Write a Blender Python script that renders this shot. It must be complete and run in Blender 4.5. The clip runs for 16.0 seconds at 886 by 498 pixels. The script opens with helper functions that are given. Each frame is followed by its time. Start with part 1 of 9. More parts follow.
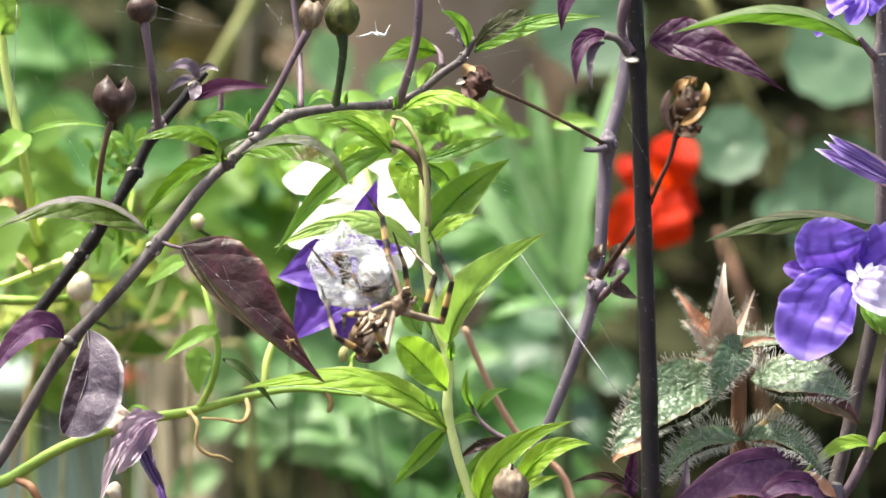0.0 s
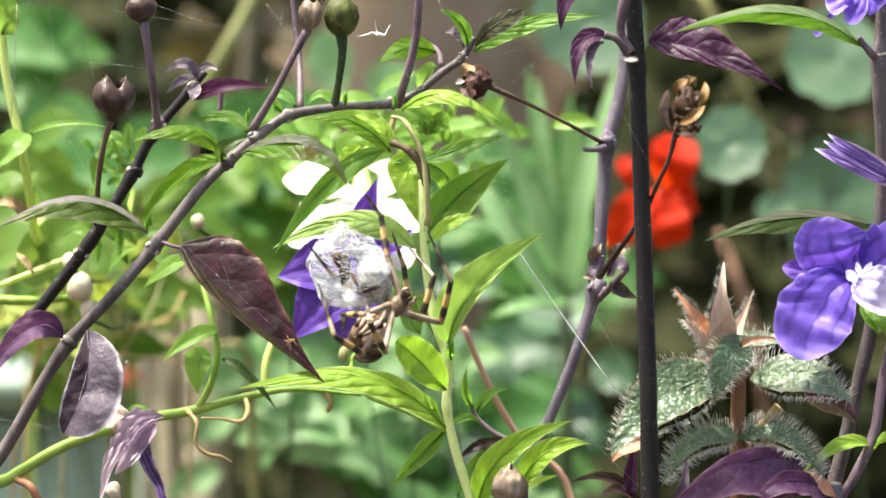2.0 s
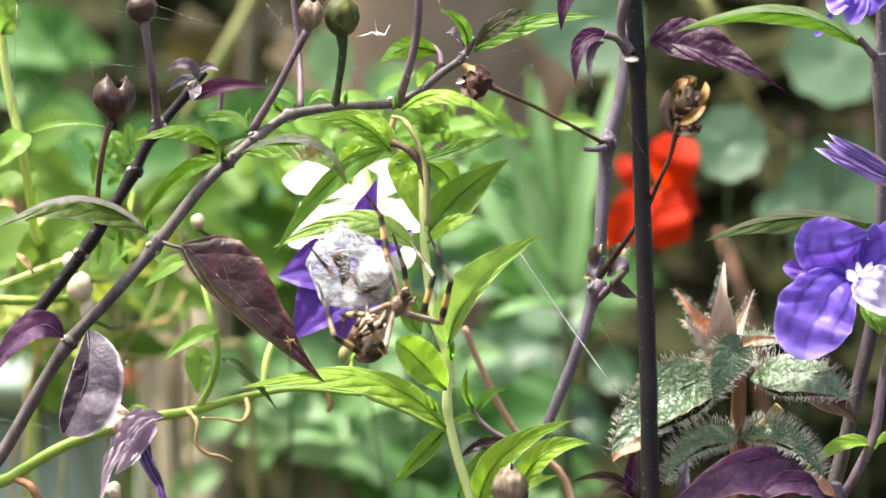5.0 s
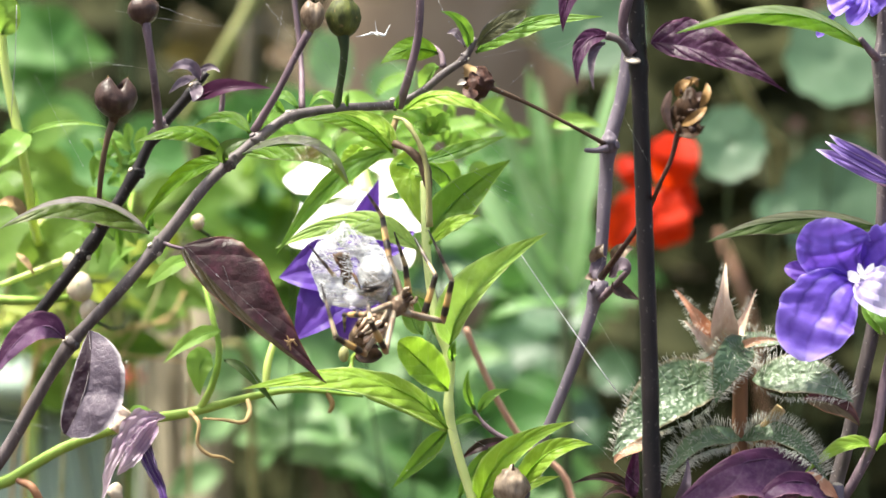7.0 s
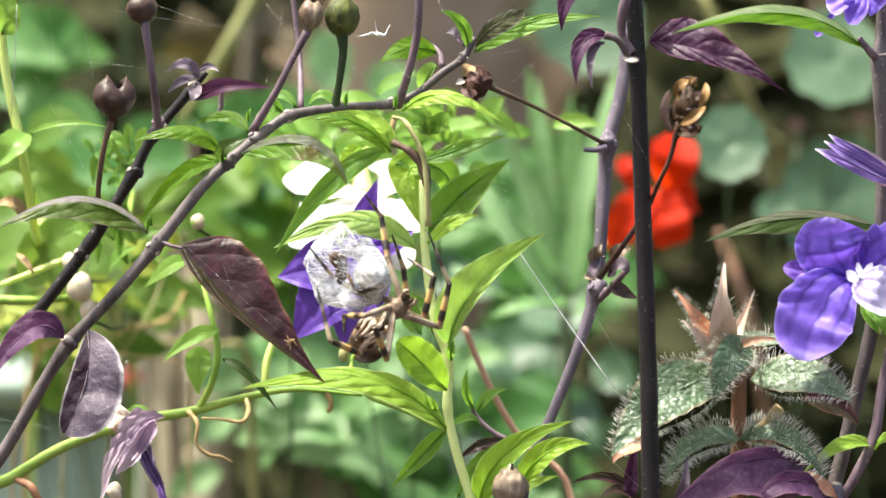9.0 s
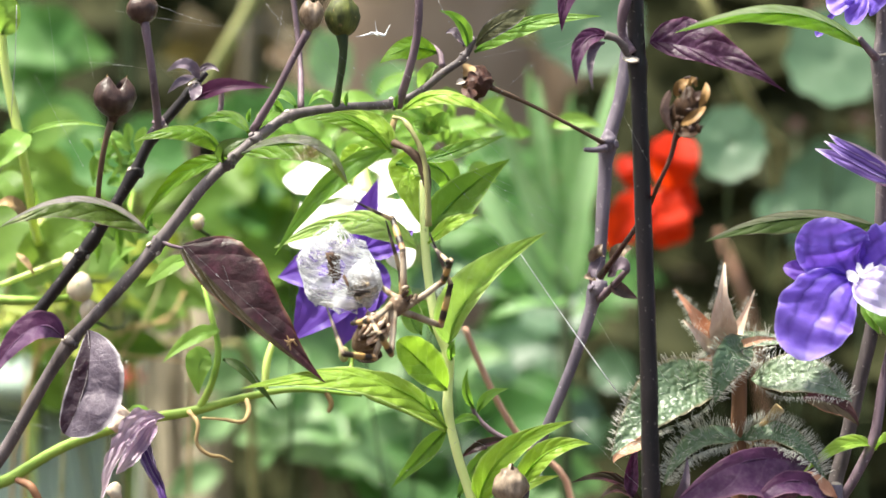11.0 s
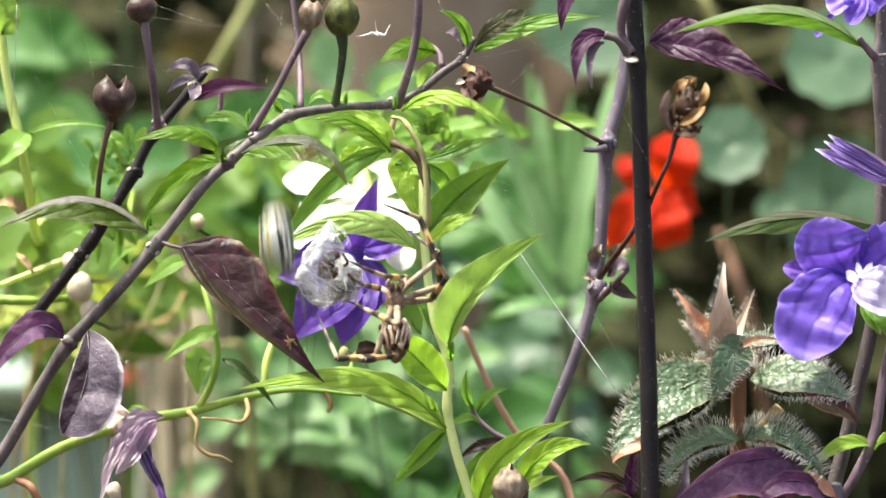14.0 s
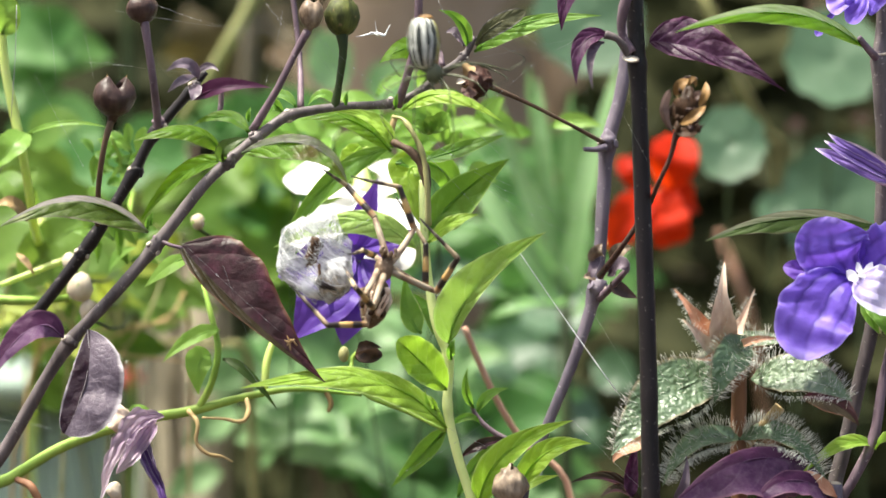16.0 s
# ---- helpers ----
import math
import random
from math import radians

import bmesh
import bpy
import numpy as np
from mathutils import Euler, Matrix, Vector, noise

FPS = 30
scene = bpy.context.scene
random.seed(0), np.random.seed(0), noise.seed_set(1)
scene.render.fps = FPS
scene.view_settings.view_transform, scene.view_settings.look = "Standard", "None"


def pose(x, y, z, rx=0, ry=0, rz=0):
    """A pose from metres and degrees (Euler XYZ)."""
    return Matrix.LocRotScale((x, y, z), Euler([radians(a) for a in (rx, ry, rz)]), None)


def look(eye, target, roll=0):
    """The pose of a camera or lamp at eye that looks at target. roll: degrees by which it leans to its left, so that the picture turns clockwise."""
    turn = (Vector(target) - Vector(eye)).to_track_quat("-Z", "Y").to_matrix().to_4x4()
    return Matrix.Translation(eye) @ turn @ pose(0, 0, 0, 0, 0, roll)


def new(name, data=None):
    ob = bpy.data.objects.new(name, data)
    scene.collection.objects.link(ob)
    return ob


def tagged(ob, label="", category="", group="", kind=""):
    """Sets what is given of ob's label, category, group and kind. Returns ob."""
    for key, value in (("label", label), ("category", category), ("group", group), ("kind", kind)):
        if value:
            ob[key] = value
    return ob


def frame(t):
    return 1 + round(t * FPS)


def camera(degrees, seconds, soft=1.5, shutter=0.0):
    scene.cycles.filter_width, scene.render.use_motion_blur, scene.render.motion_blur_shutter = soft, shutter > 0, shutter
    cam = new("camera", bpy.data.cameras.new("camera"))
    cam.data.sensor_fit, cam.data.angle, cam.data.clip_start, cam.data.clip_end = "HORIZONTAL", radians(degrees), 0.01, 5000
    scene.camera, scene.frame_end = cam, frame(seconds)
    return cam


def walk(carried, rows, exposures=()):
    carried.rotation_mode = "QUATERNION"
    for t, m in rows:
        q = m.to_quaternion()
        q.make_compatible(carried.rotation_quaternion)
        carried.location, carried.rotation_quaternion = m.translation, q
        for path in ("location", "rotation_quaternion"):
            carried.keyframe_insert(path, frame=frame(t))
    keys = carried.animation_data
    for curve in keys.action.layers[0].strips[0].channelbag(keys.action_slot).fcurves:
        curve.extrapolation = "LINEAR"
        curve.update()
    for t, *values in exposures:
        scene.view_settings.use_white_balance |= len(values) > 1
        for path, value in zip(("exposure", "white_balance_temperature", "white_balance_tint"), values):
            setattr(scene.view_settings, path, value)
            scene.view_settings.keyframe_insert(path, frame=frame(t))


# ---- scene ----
HEIGHT = 0.6  # the lens stands this far over the soil
cam = camera(12.2, 16.0, soft=1.6, shutter=0.5)
cam.data.dof.use_dof, cam.data.dof.focus_distance, cam.data.dof.aperture_fstop = True, 1.1, 11.5
walk(cam, [(0.0, pose(0, -1.1, HEIGHT, 90)), (16.0, pose(0, -1.1, HEIGHT, 90))], exposures=[(0.0, 1.24, 6580, 6), (9.0, 1.25, 6580, 6), (13.0, 1.24, 6580, 6), (14.0, 1.20, 6580, 6), (15.4, 1.19, 6580, 6), (16.0, 1.07, 6580, 6)])

# daylight: a high sun, veiled by thin cloud
SUN_HEIGHT, SUN_TURN = radians(71), radians(256)
world = bpy.data.worlds.new("daylight")
scene.world = world
world.use_nodes = True
sky = world.node_tree.nodes.new("ShaderNodeTexSky")
sky.sky_type, sky.sun_disc = "NISHITA", False
sky.dust_density, sky.ozone_density = 6.0, 0.3
sky.sun_elevation, sky.sun_rotation = SUN_HEIGHT, SUN_TURN
background = world.node_tree.nodes["Background"]
background.inputs["Strength"].default_value = 0.14
world.node_tree.links.new(sky.outputs[0], background.inputs["Color"])
sun = new("sun", bpy.data.lights.new("sun", "SUN"))
sun.data.energy, sun.data.angle, sun.data.color = 5.0, radians(4), (1.0, 0.95, 0.86)
to_sun = Vector((math.sin(SUN_TURN) * math.cos(SUN_HEIGHT), math.cos(SUN_TURN) * math.cos(SUN_HEIGHT), math.sin(SUN_HEIGHT)))
sun.matrix_world = look(to_sun * 20, (0, 0, 0))


# ---- materials ----
def V(x, y, z):
    """A place from millimetres: across, away from the lens, over the lens's height."""
    return Vector((x / 1000, y / 1000, HEIGHT + z / 1000))


def shader(name):
    m = bpy.data.materials.new(name)
    m.use_nodes = True
    t = m.node_tree
    return m, t, t.nodes["Principled BSDF"], t.nodes["Material Output"]


def math_node(t, op, a, b=None, c=None):
    n = t.nodes.new("ShaderNodeMath")
    n.operation = op
    for i, v in enumerate((a, b, c)):
        if v is None:
            continue
        if isinstance(v, (int, float)):
            n.inputs[i].default_value = v
        else:
            t.links.new(v, n.inputs[i])
    return n.outputs[0]


def noise_node(t, scale, detail=4.0, rough=0.55, vector=None):
    n = t.nodes.new("ShaderNodeTexNoise")
    n.inputs["Scale"].default_value, n.inputs["Detail"].default_value, n.inputs["Roughness"].default_value = scale, detail, rough
    if vector is None:
        c = t.nodes.new("ShaderNodeTexCoord")
        vector = c.outputs["Object"]
    t.links.new(vector, n.inputs["Vector"])
    return n.outputs["Fac"]


def ramp(t, fac, stops, mode="LINEAR"):
    n = t.nodes.new("ShaderNodeValToRGB")
    n.color_ramp.interpolation = mode
    while len(n.color_ramp.elements) < len(stops):
        n.color_ramp.elements.new(0.5)
    for e, (at, c) in zip(n.color_ramp.elements, stops):
        e.position, e.color = at, (*c, 1)
    t.links.new(fac, n.inputs[0])
    return n.outputs[0]


def mix_colour(t, fac, a, b, mode="MIX"):
    n = t.nodes.new("ShaderNodeMix")
    n.data_type, n.blend_type = "RGBA", mode
    for i, v in ((0, fac), (6, a), (7, b)):
        if isinstance(v, (int, float)):
            n.inputs[i].default_value = v
        elif isinstance(v, tuple):
            n.inputs[i].default_value = (*v, 1)
        else:
            t.links.new(v, n.inputs[i])
    return n.outputs[2]


def bump(t, height, distance, bsdfs, strength=1.0):
    n = t.nodes.new("ShaderNodeBump")
    n.inputs["Strength"].default_value, n.inputs["Distance"].default_value = strength, distance
    t.links.new(height, n.inputs["Height"])
    for b in bsdfs:
        t.links.new(n.outputs[0], b.inputs["Normal"])


def leaf_material(name, dark, light, vein, glow, rough=0.42, through_share=0.45, veins=6.0, edge=None, relief=0.00035, vein_strength=0.5, blotch_or_sheen=None, gloss=0.5, half=None, pebble=0.0, net=0.05, half_first=False, quilt=0.9, pucker=0.8):
    """Leaf: side veins that curve from the rib towards the tip by its own u, v, puckered between them; lets light through."""
    m, t, b, out = shader(name)
    uv = t.nodes.new("ShaderNodeUVMap")
    sep = t.nodes.new("ShaderNodeSeparateXYZ")
    t.links.new(uv.outputs[0], sep.inputs[0])
    side = math_node(t, "ABSOLUTE", math_node(t, "MULTIPLY", math_node(t, "SUBTRACT", sep.outputs[0], 0.5), 2.0))
    wobble = math_node(t, "ADD", math_node(t, "MULTIPLY", noise_node(t, 70.0, 3.0), 0.9), math_node(t, "MULTIPLY", math_node(t, "GREATER_THAN", sep.outputs[0], 0.5), 0.4))
    slant = math_node(t, "MULTIPLY", math_node(t, "POWER", side, 1.3), 1.5)
    phase = math_node(t, "ADD", math_node(t, "SUBTRACT", math_node(t, "MULTIPLY", math_node(t, "POWER", sep.outputs[1], 0.9), veins), slant), wobble)
    line = math_node(t, "MULTIPLY", math_node(t, "PINGPONG", phase, 0.5), 2.0)
    rib = math_node(t, "SMOOTH_MIN", math_node(t, "ADD", line, math_node(t, "MULTIPLY", side, 0.05)), math_node(t, "MULTIPLY", side, 6.0), 0.1)
    mask = ramp(t, rib, [(0.0, (1, 1, 1)), (0.07, (0.4, 0.4, 0.4)), (0.2, (0, 0, 0))])
    broken = ramp(t, noise_node(t, 210.0, 3.0), [(0.3, (0.25, 0.25, 0.25)), (0.62, (1, 1, 1))])
    mask = math_node(t, "MULTIPLY", mask, broken)
    info = t.nodes.new("ShaderNodeObjectInfo")
    large = noise_node(t, 45.0, 3.0)
    middle = noise_node(t, 170.0, 4.0, 0.6)
    fine = noise_node(t, 600.0, 3.0)
    tone = math_node(t, "ADD", math_node(t, "MULTIPLY", large, 0.6), math_node(t, "MULTIPLY", middle, 0.35))
    tone = math_node(t, "ADD", tone, math_node(t, "MULTIPLY", math_node(t, "SUBTRACT", info.outputs["Random"], 0.5), 0.35))
    colour = ramp(t, tone, [(0.3, dark), (0.66, light)])
    if blotch_or_sheen:
        colour = mix_colour(t, ramp(t, noise_node(t, 70.0, 5.0, 0.65), [(0.48, (0, 0, 0)), (0.62, (1, 1, 1))]), colour, blotch_or_sheen)
    colour = mix_colour(t, math_node(t, "MULTIPLY", math_node(t, "SUBTRACT", fine, 0.42), 0.6), colour, vein)
    # netted small veins
    web = t.nodes.new("ShaderNodeTexVoronoi")
    web.feature, web.inputs["Scale"].default_value = "DISTANCE_TO_EDGE", 850.0
    place = t.nodes.new("ShaderNodeTexCoord")
    t.links.new(place.outputs["Object"], web.inputs["Vector"])
    mesh_vein = ramp(t, web.outputs["Distance"], [(0.0, (1, 1, 1)), (0.09, (0, 0, 0))])
    colour = mix_colour(t, math_node(t, "MULTIPLY", mesh_vein, net), colour, vein)
    colour = mix_colour(t, math_node(t, "MULTIPLY", mask, vein_strength), colour, vein)
    # second colour for one half; some leaves use it for a painted sheen
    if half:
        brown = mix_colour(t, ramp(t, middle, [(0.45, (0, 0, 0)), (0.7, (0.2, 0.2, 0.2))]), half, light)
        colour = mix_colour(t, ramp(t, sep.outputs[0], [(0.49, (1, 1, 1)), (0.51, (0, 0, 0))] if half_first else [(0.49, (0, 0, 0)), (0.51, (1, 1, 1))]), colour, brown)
    if edge:
        rim = math_node(t, "ADD", side, math_node(t, "MULTIPLY", math_node(t, "SUBTRACT", middle, 0.5), 0.12))
        colour = mix_colour(t, ramp(t, rim, [(0.87, (0, 0, 0)), (0.98, (1, 1, 1))]), colour, edge)
    # a few bruised specks
    colour = mix_colour(t, ramp(t, noise_node(t, 380.0, 2.0), [(0.70, (0, 0, 0)), (0.75, (0.55, 0.55, 0.55))]), colour, tuple(c * 0.35 + 0.01 for c in dark))
    t.links.new(colour, b.inputs["Base Color"])
    t.links.new(math_node(t, "ADD", math_node(t, "MULTIPLY", math_node(t, "SUBTRACT", middle, 0.5), 0.5), rough), b.inputs["Roughness"])
    b.inputs["Specular IOR Level"].default_value = gloss
    lit = t.nodes.new("ShaderNodeBsdfTranslucent")
    shine = mix_colour(t, 0.7, colour, glow)
    shine = mix_colour(t, math_node(t, "MULTIPLY", mask, 0.5 if sum(vein) < 0.5 else 0.12), shine, vein, "MULTIPLY")
    t.links.new(shine, lit.inputs["Color"])
    mix = t.nodes.new("ShaderNodeMixShader")
    mix.inputs[0].default_value = through_share
    t.links.new(b.outputs[0], mix.inputs[1])
    t.links.new(lit.outputs[0], mix.inputs[2])
    t.links.new(mix.outputs[0], out.inputs["Surface"])
    # domed between the side veins, puckered between the small ones
    clip = math_node(t, "MINIMUM", math_node(t, "MAXIMUM", math_node(t, "SMOOTH_MIN", line, math_node(t, "MULTIPLY", side, 2.0), 0.3), 0.0), 1.0)
    dome = math_node(t, "MULTIPLY", clip, math_node(t, "SUBTRACT", 2.0, clip))
    cells = t.nodes.new("ShaderNodeTexVoronoi")
    cells.feature, cells.inputs["Scale"].default_value = "SMOOTH_F1", 760.0 if pebble else 330.0
    warp = t.nodes.new("ShaderNodeVectorMath")
    warp.operation = "MULTIPLY_ADD"
    jitter = t.nodes.new("ShaderNodeTexNoise")
    jitter.inputs["Scale"].default_value = 260.0
    t.links.new(place.outputs["Object"], jitter.inputs["Vector"])
    t.links.new(jitter.outputs["Color"], warp.inputs[0])
    warp.inputs[1].default_value = (0.0035, 0.0035, 0.0035)
    t.links.new(place.outputs["Object"], warp.inputs[2])
    t.links.new(warp.outputs[0], cells.inputs["Vector"])
    # small leaves are quilted less deeply
    length = t.nodes.new("ShaderNodeUVMap")
    length.uv_map = "size"
    reach = t.nodes.new("ShaderNodeSeparateXYZ")
    t.links.new(length.outputs[0], reach.inputs[0])
    dome = math_node(t, "MULTIPLY", dome, reach.outputs[0])
    height = math_node(t, "ADD", math_node(t, "MULTIPLY", math_node(t, "MULTIPLY", dome, broken), quilt * 0.45), math_node(t, "ADD", math_node(t, "SUBTRACT", math_node(t, "MULTIPLY", fine, 0.12), math_node(t, "MULTIPLY", mesh_vein, net)), math_node(t, "MULTIPLY", large, 1.2)))
    height = math_node(t, "SUBTRACT", height, math_node(t, "MULTIPLY", cells.outputs["Distance"], 2.0 if pebble else pucker))
    bump(t, height, pebble or relief, [b], 0.9)
    return m


def petal_material(name, deep, pale, streak, rim, glow, streaks=5.0, strength=0.6, rough=0.5, through_share=0.35, relief=0.0006):
    """Petal: dark streaks fan out from the throat and fade towards a pale rim; creased along them."""
    m, t, b, out = shader(name)
    uv = t.nodes.new("ShaderNodeUVMap")
    sep = t.nodes.new("ShaderNodeSeparateXYZ")
    t.links.new(uv.outputs[0], sep.inputs[0])
    across, along = sep.outputs[0], sep.outputs[1]
    side = math_node(t, "ABSOLUTE", math_node(t, "MULTIPLY", math_node(t, "SUBTRACT", across, 0.5), 2.0))
    crease = noise_node(t, 110.0, 3.0)
    phase = math_node(t, "ADD", math_node(t, "MULTIPLY", across, streaks), math_node(t, "MULTIPLY", crease, 0.9))
    line = math_node(t, "MULTIPLY", math_node(t, "PINGPONG", phase, 0.5), 2.0)
    mask = ramp(t, line, [(0.0, (1, 1, 1)), (0.12, (0.7, 0.7, 0.7)), (0.4, (0, 0, 0))])
    fade = ramp(t, along, [(0.05, (1, 1, 1)), (0.55, (0.75, 0.75, 0.75)), (0.95, (0, 0, 0))])
    colour = ramp(t, math_node(t, "ADD", math_node(t, "MULTIPLY", along, 0.7), math_node(t, "MULTIPLY", math_node(t, "SUBTRACT", crease, 0.5), 0.9)), [(0.05, deep), (0.75, pale)])
    colour = mix_colour(t, math_node(t, "MULTIPLY", math_node(t, "MULTIPLY", mask, fade), strength), colour, streak)
    border = math_node(t, "MAXIMUM", math_node(t, "MULTIPLY", side, 0.98), along)
    border = math_node(t, "ADD", border, math_node(t, "MULTIPLY", math_node(t, "SUBTRACT", noise_node(t, 260.0, 2.0), 0.5), 0.12))
    colour = mix_colour(t, ramp(t, border, [(0.9, (0, 0, 0)), (0.99, (1, 1, 1))]), colour, rim)
    t.links.new(colour, b.inputs["Base Color"])
    b.inputs["Roughness"].default_value, b.inputs["Specular IOR Level"].default_value = rough, 0.4
    b.inputs["Sheen Weight"].default_value, b.inputs["Sheen Roughness"].default_value = 0.15, 0.4
    lit = t.nodes.new("ShaderNodeBsdfTranslucent")
    t.links.new(mix_colour(t, 0.5, colour, glow), lit.inputs["Color"])
    mix = t.nodes.new("ShaderNodeMixShader")
    mix.inputs[0].default_value = through_share
    t.links.new(b.outputs[0], mix.inputs[1])
    t.links.new(lit.outputs[0], mix.inputs[2])
    t.links.new(mix.outputs[0], out.inputs["Surface"])
    bump(t, math_node(t, "ADD", math_node(t, "MULTIPLY", math_node(t, "POWER", line, 0.7), fade), math_node(t, "MULTIPLY", noise_node(t, 260.0, 3.0), 0.5)), relief, [b], 0.9)
    return m


def bark_material(name, dark, light, rough=0.5, scale=260.0, fleck=None, relief=0.0003, gloss=0.3, stretch=0.2):
    """Stem, husk or wood: streaked along its length, flecked with pores."""
    m, t, b, out = shader(name)
    uv = t.nodes.new("ShaderNodeTexCoord")
    mp = t.nodes.new("ShaderNodeMapping")
    mp.inputs["Scale"].default_value = (1, 1, stretch)
    t.links.new(uv.outputs["Object"], mp.inputs[0])
    streak = noise_node(t, scale, 5.0, 0.6, mp.outputs[0])
    large = noise_node(t, 35.0, 2.0)
    tone = math_node(t, "ADD", math_node(t, "MULTIPLY", streak, 0.6), math_node(t, "MULTIPLY", large, 0.4))
    colour = ramp(t, tone, [(0.36, dark), (0.64, light)])
    if fleck:
        spots = noise_node(t, 900.0, 2.0, 0.5)
        colour = mix_colour(t, ramp(t, spots, [(0.67, (0, 0, 0)), (0.73, (1, 1, 1))]), colour, fleck)
    t.links.new(colour, b.inputs["Base Color"])
    b.inputs["Roughness"].default_value = rough
    b.inputs["Specular IOR Level"].default_value = gloss
    bump(t, streak, relief, [b], 0.7)
    return m


def band_material(name, stops, rough=0.5, hairy=0.12):
    """Jointed limb: rings of colour along its length."""
    m, t, b, out = shader(name)
    uv = t.nodes.new("ShaderNodeUVMap")
    sep = t.nodes.new("ShaderNodeSeparateXYZ")
    t.links.new(uv.outputs[0], sep.inputs[0])
    fine = noise_node(t, 1500.0, 3.0)
    along = math_node(t, "ADD", sep.outputs[1], math_node(t, "MULTIPLY", math_node(t, "SUBTRACT", fine, 0.5), 0.16))
    colour = ramp(t, along, stops)
    colour = mix_colour(t, math_node(t, "MULTIPLY", fine, hairy), colour, (0.09, 0.055, 0.03))
    t.links.new(colour, b.inputs["Base Color"])
    b.inputs["Roughness"].default_value = rough
    bump(t, fine, 0.0001, [b], 0.6)
    return m


LEAF_BRIGHT = leaf_material("bright green leaf", (0.18, 0.33, 0.022), (0.34, 0.54, 0.06), (0.42, 0.57, 0.17), (0.43, 0.74, 0.05), edge=(0.54, 0.68, 0.24), through_share=0.5, gloss=0.38, relief=0.0012, quilt=1.1, vein_strength=0.65)
LEAF_PALE = leaf_material("pale fresh green leaf", (0.2, 0.36, 0.05), (0.38, 0.56, 0.13), (0.48, 0.62, 0.26), (0.42, 0.72, 0.1), edge=(0.58, 0.7, 0.32), through_share=0.45, gloss=0.4, relief=0.0012, quilt=1.1, vein_strength=0.55)
LEAF_GREEN = leaf_material("mid green leaf", (0.065, 0.17, 0.02), (0.15, 0.31, 0.05), (0.24, 0.4, 0.09), (0.33, 0.64, 0.05), edge=(0.36, 0.52, 0.15), through_share=0.5, gloss=0.3, relief=0.001, vein_strength=0.4)
LEAF_VEINED = leaf_material("green leaf with purple rim", (0.055, 0.145, 0.01), (0.13, 0.28, 0.02), (0.05, 0.05, 0.02), (0.34, 0.64, 0.015), edge=(0.09, 0.06, 0.05), veins=7.0, through_share=0.5, vein_strength=0.5, gloss=0.28, relief=0.001, rough=0.45)
LEAF_ARCHED = leaf_material("green leaf with dark veins", (0.075, 0.18, 0.012), (0.19, 0.37, 0.02), (0.03, 0.045, 0.012), (0.4, 0.72, 0.03), edge=(0.1, 0.09, 0.05), veins=8.0, through_share=0.55, vein_strength=0.75, gloss=0.55, relief=0.0012, rough=0.36)
# half mixes the purple flush with a silver-grey highlight painted in
LEAF_SHELL = leaf_material("olive leaf with purple flush and painted grey sheen above", (0.055, 0.1, 0.015), (0.15, 0.22, 0.04), (0.05, 0.045, 0.025), (0.28, 0.42, 0.04), edge=(0.1, 0.075, 0.07), veins=5.0, through_share=0.4, gloss=0.24, relief=0.0009, rough=0.46, blotch_or_sheen=(0.22, 0.25, 0.12), half=(0.2, 0.175, 0.18))
LEAF_FLUSHED = leaf_material("green leaf with a purple-grey upper half", (0.055, 0.13, 0.008), (0.13, 0.28, 0.014), (0.02, 0.025, 0.01), (0.36, 0.66, 0.012), edge=(0.08, 0.07, 0.05), veins=8.0, through_share=0.42, vein_strength=0.85, gloss=0.3, relief=0.0008, rough=0.45, blotch_or_sheen=(0.09, 0.03, 0.018), half=(0.07, 0.06, 0.06), half_first=True)
LEAF_OLIVE = leaf_material("olive leaf flushed purple", (0.025, 0.055, 0.01), (0.07, 0.12, 0.026), (0.035, 0.03, 0.02), (0.16, 0.32, 0.03), edge=(0.04, 0.03, 0.022), rough=0.4, through_share=0.35, gloss=0.4, relief=0.0007, vein_strength=0.7)
# upper half coloured paler to give the gloss of its top side
LEAF_SILVERED = leaf_material("dark olive leaf with a pale sheen painted on its upper half", (0.022, 0.042, 0.01), (0.06, 0.1, 0.022), (0.025, 0.02, 0.015), (0.16, 0.3, 0.025), edge=(0.05, 0.035, 0.03), rough=0.45, through_share=0.3, gloss=0.18, relief=0.0006, vein_strength=0.5, half=(0.085, 0.09, 0.06), pucker=0.3)
# the pale half colour paints in the sky's sheen on the upper side
LEAF_SHEEN = leaf_material("green leaf with a sky sheen painted on its upper half", (0.055, 0.15, 0.008), (0.14, 0.31, 0.014), (0.05, 0.1, 0.012), (0.4, 0.78, 0.01), edge=(0.15, 0.2, 0.08), veins=8.0, through_share=0.5, vein_strength=0.4, gloss=0.25, relief=0.0005, rough=0.4, half=(0.3, 0.36, 0.22))
# the pinkish patches paint sheen into the leaf colour
LEAF_PURPLE = leaf_material("dark purple leaf", (0.011, 0.0035, 0.004), (0.03, 0.009, 0.011), (0.085, 0.03, 0.038), (0.16, 0.02, 0.035), rough=0.42, through_share=0.12, veins=5.0, edge=(0.11, 0.05, 0.028), relief=0.001, gloss=0.28, blotch_or_sheen=(0.075, 0.022, 0.036), net=0.02, half=(0.022, 0.018, 0.006), quilt=0.8, vein_strength=0.25, pucker=0.12)
# pale veins also paint the highlights that run along them
LEAF_VIOLET = leaf_material("violet-flushed leaf", (0.017, 0.004, 0.016), (0.052, 0.013, 0.044), (0.28, 0.14, 0.28), (0.2, 0.025, 0.13), rough=0.42, through_share=0.2, gloss=0.22, veins=6.0, edge=(0.12, 0.045, 0.095), relief=0.0012, net=0.03, quilt=1.0, vein_strength=0.4, pucker=0.2)
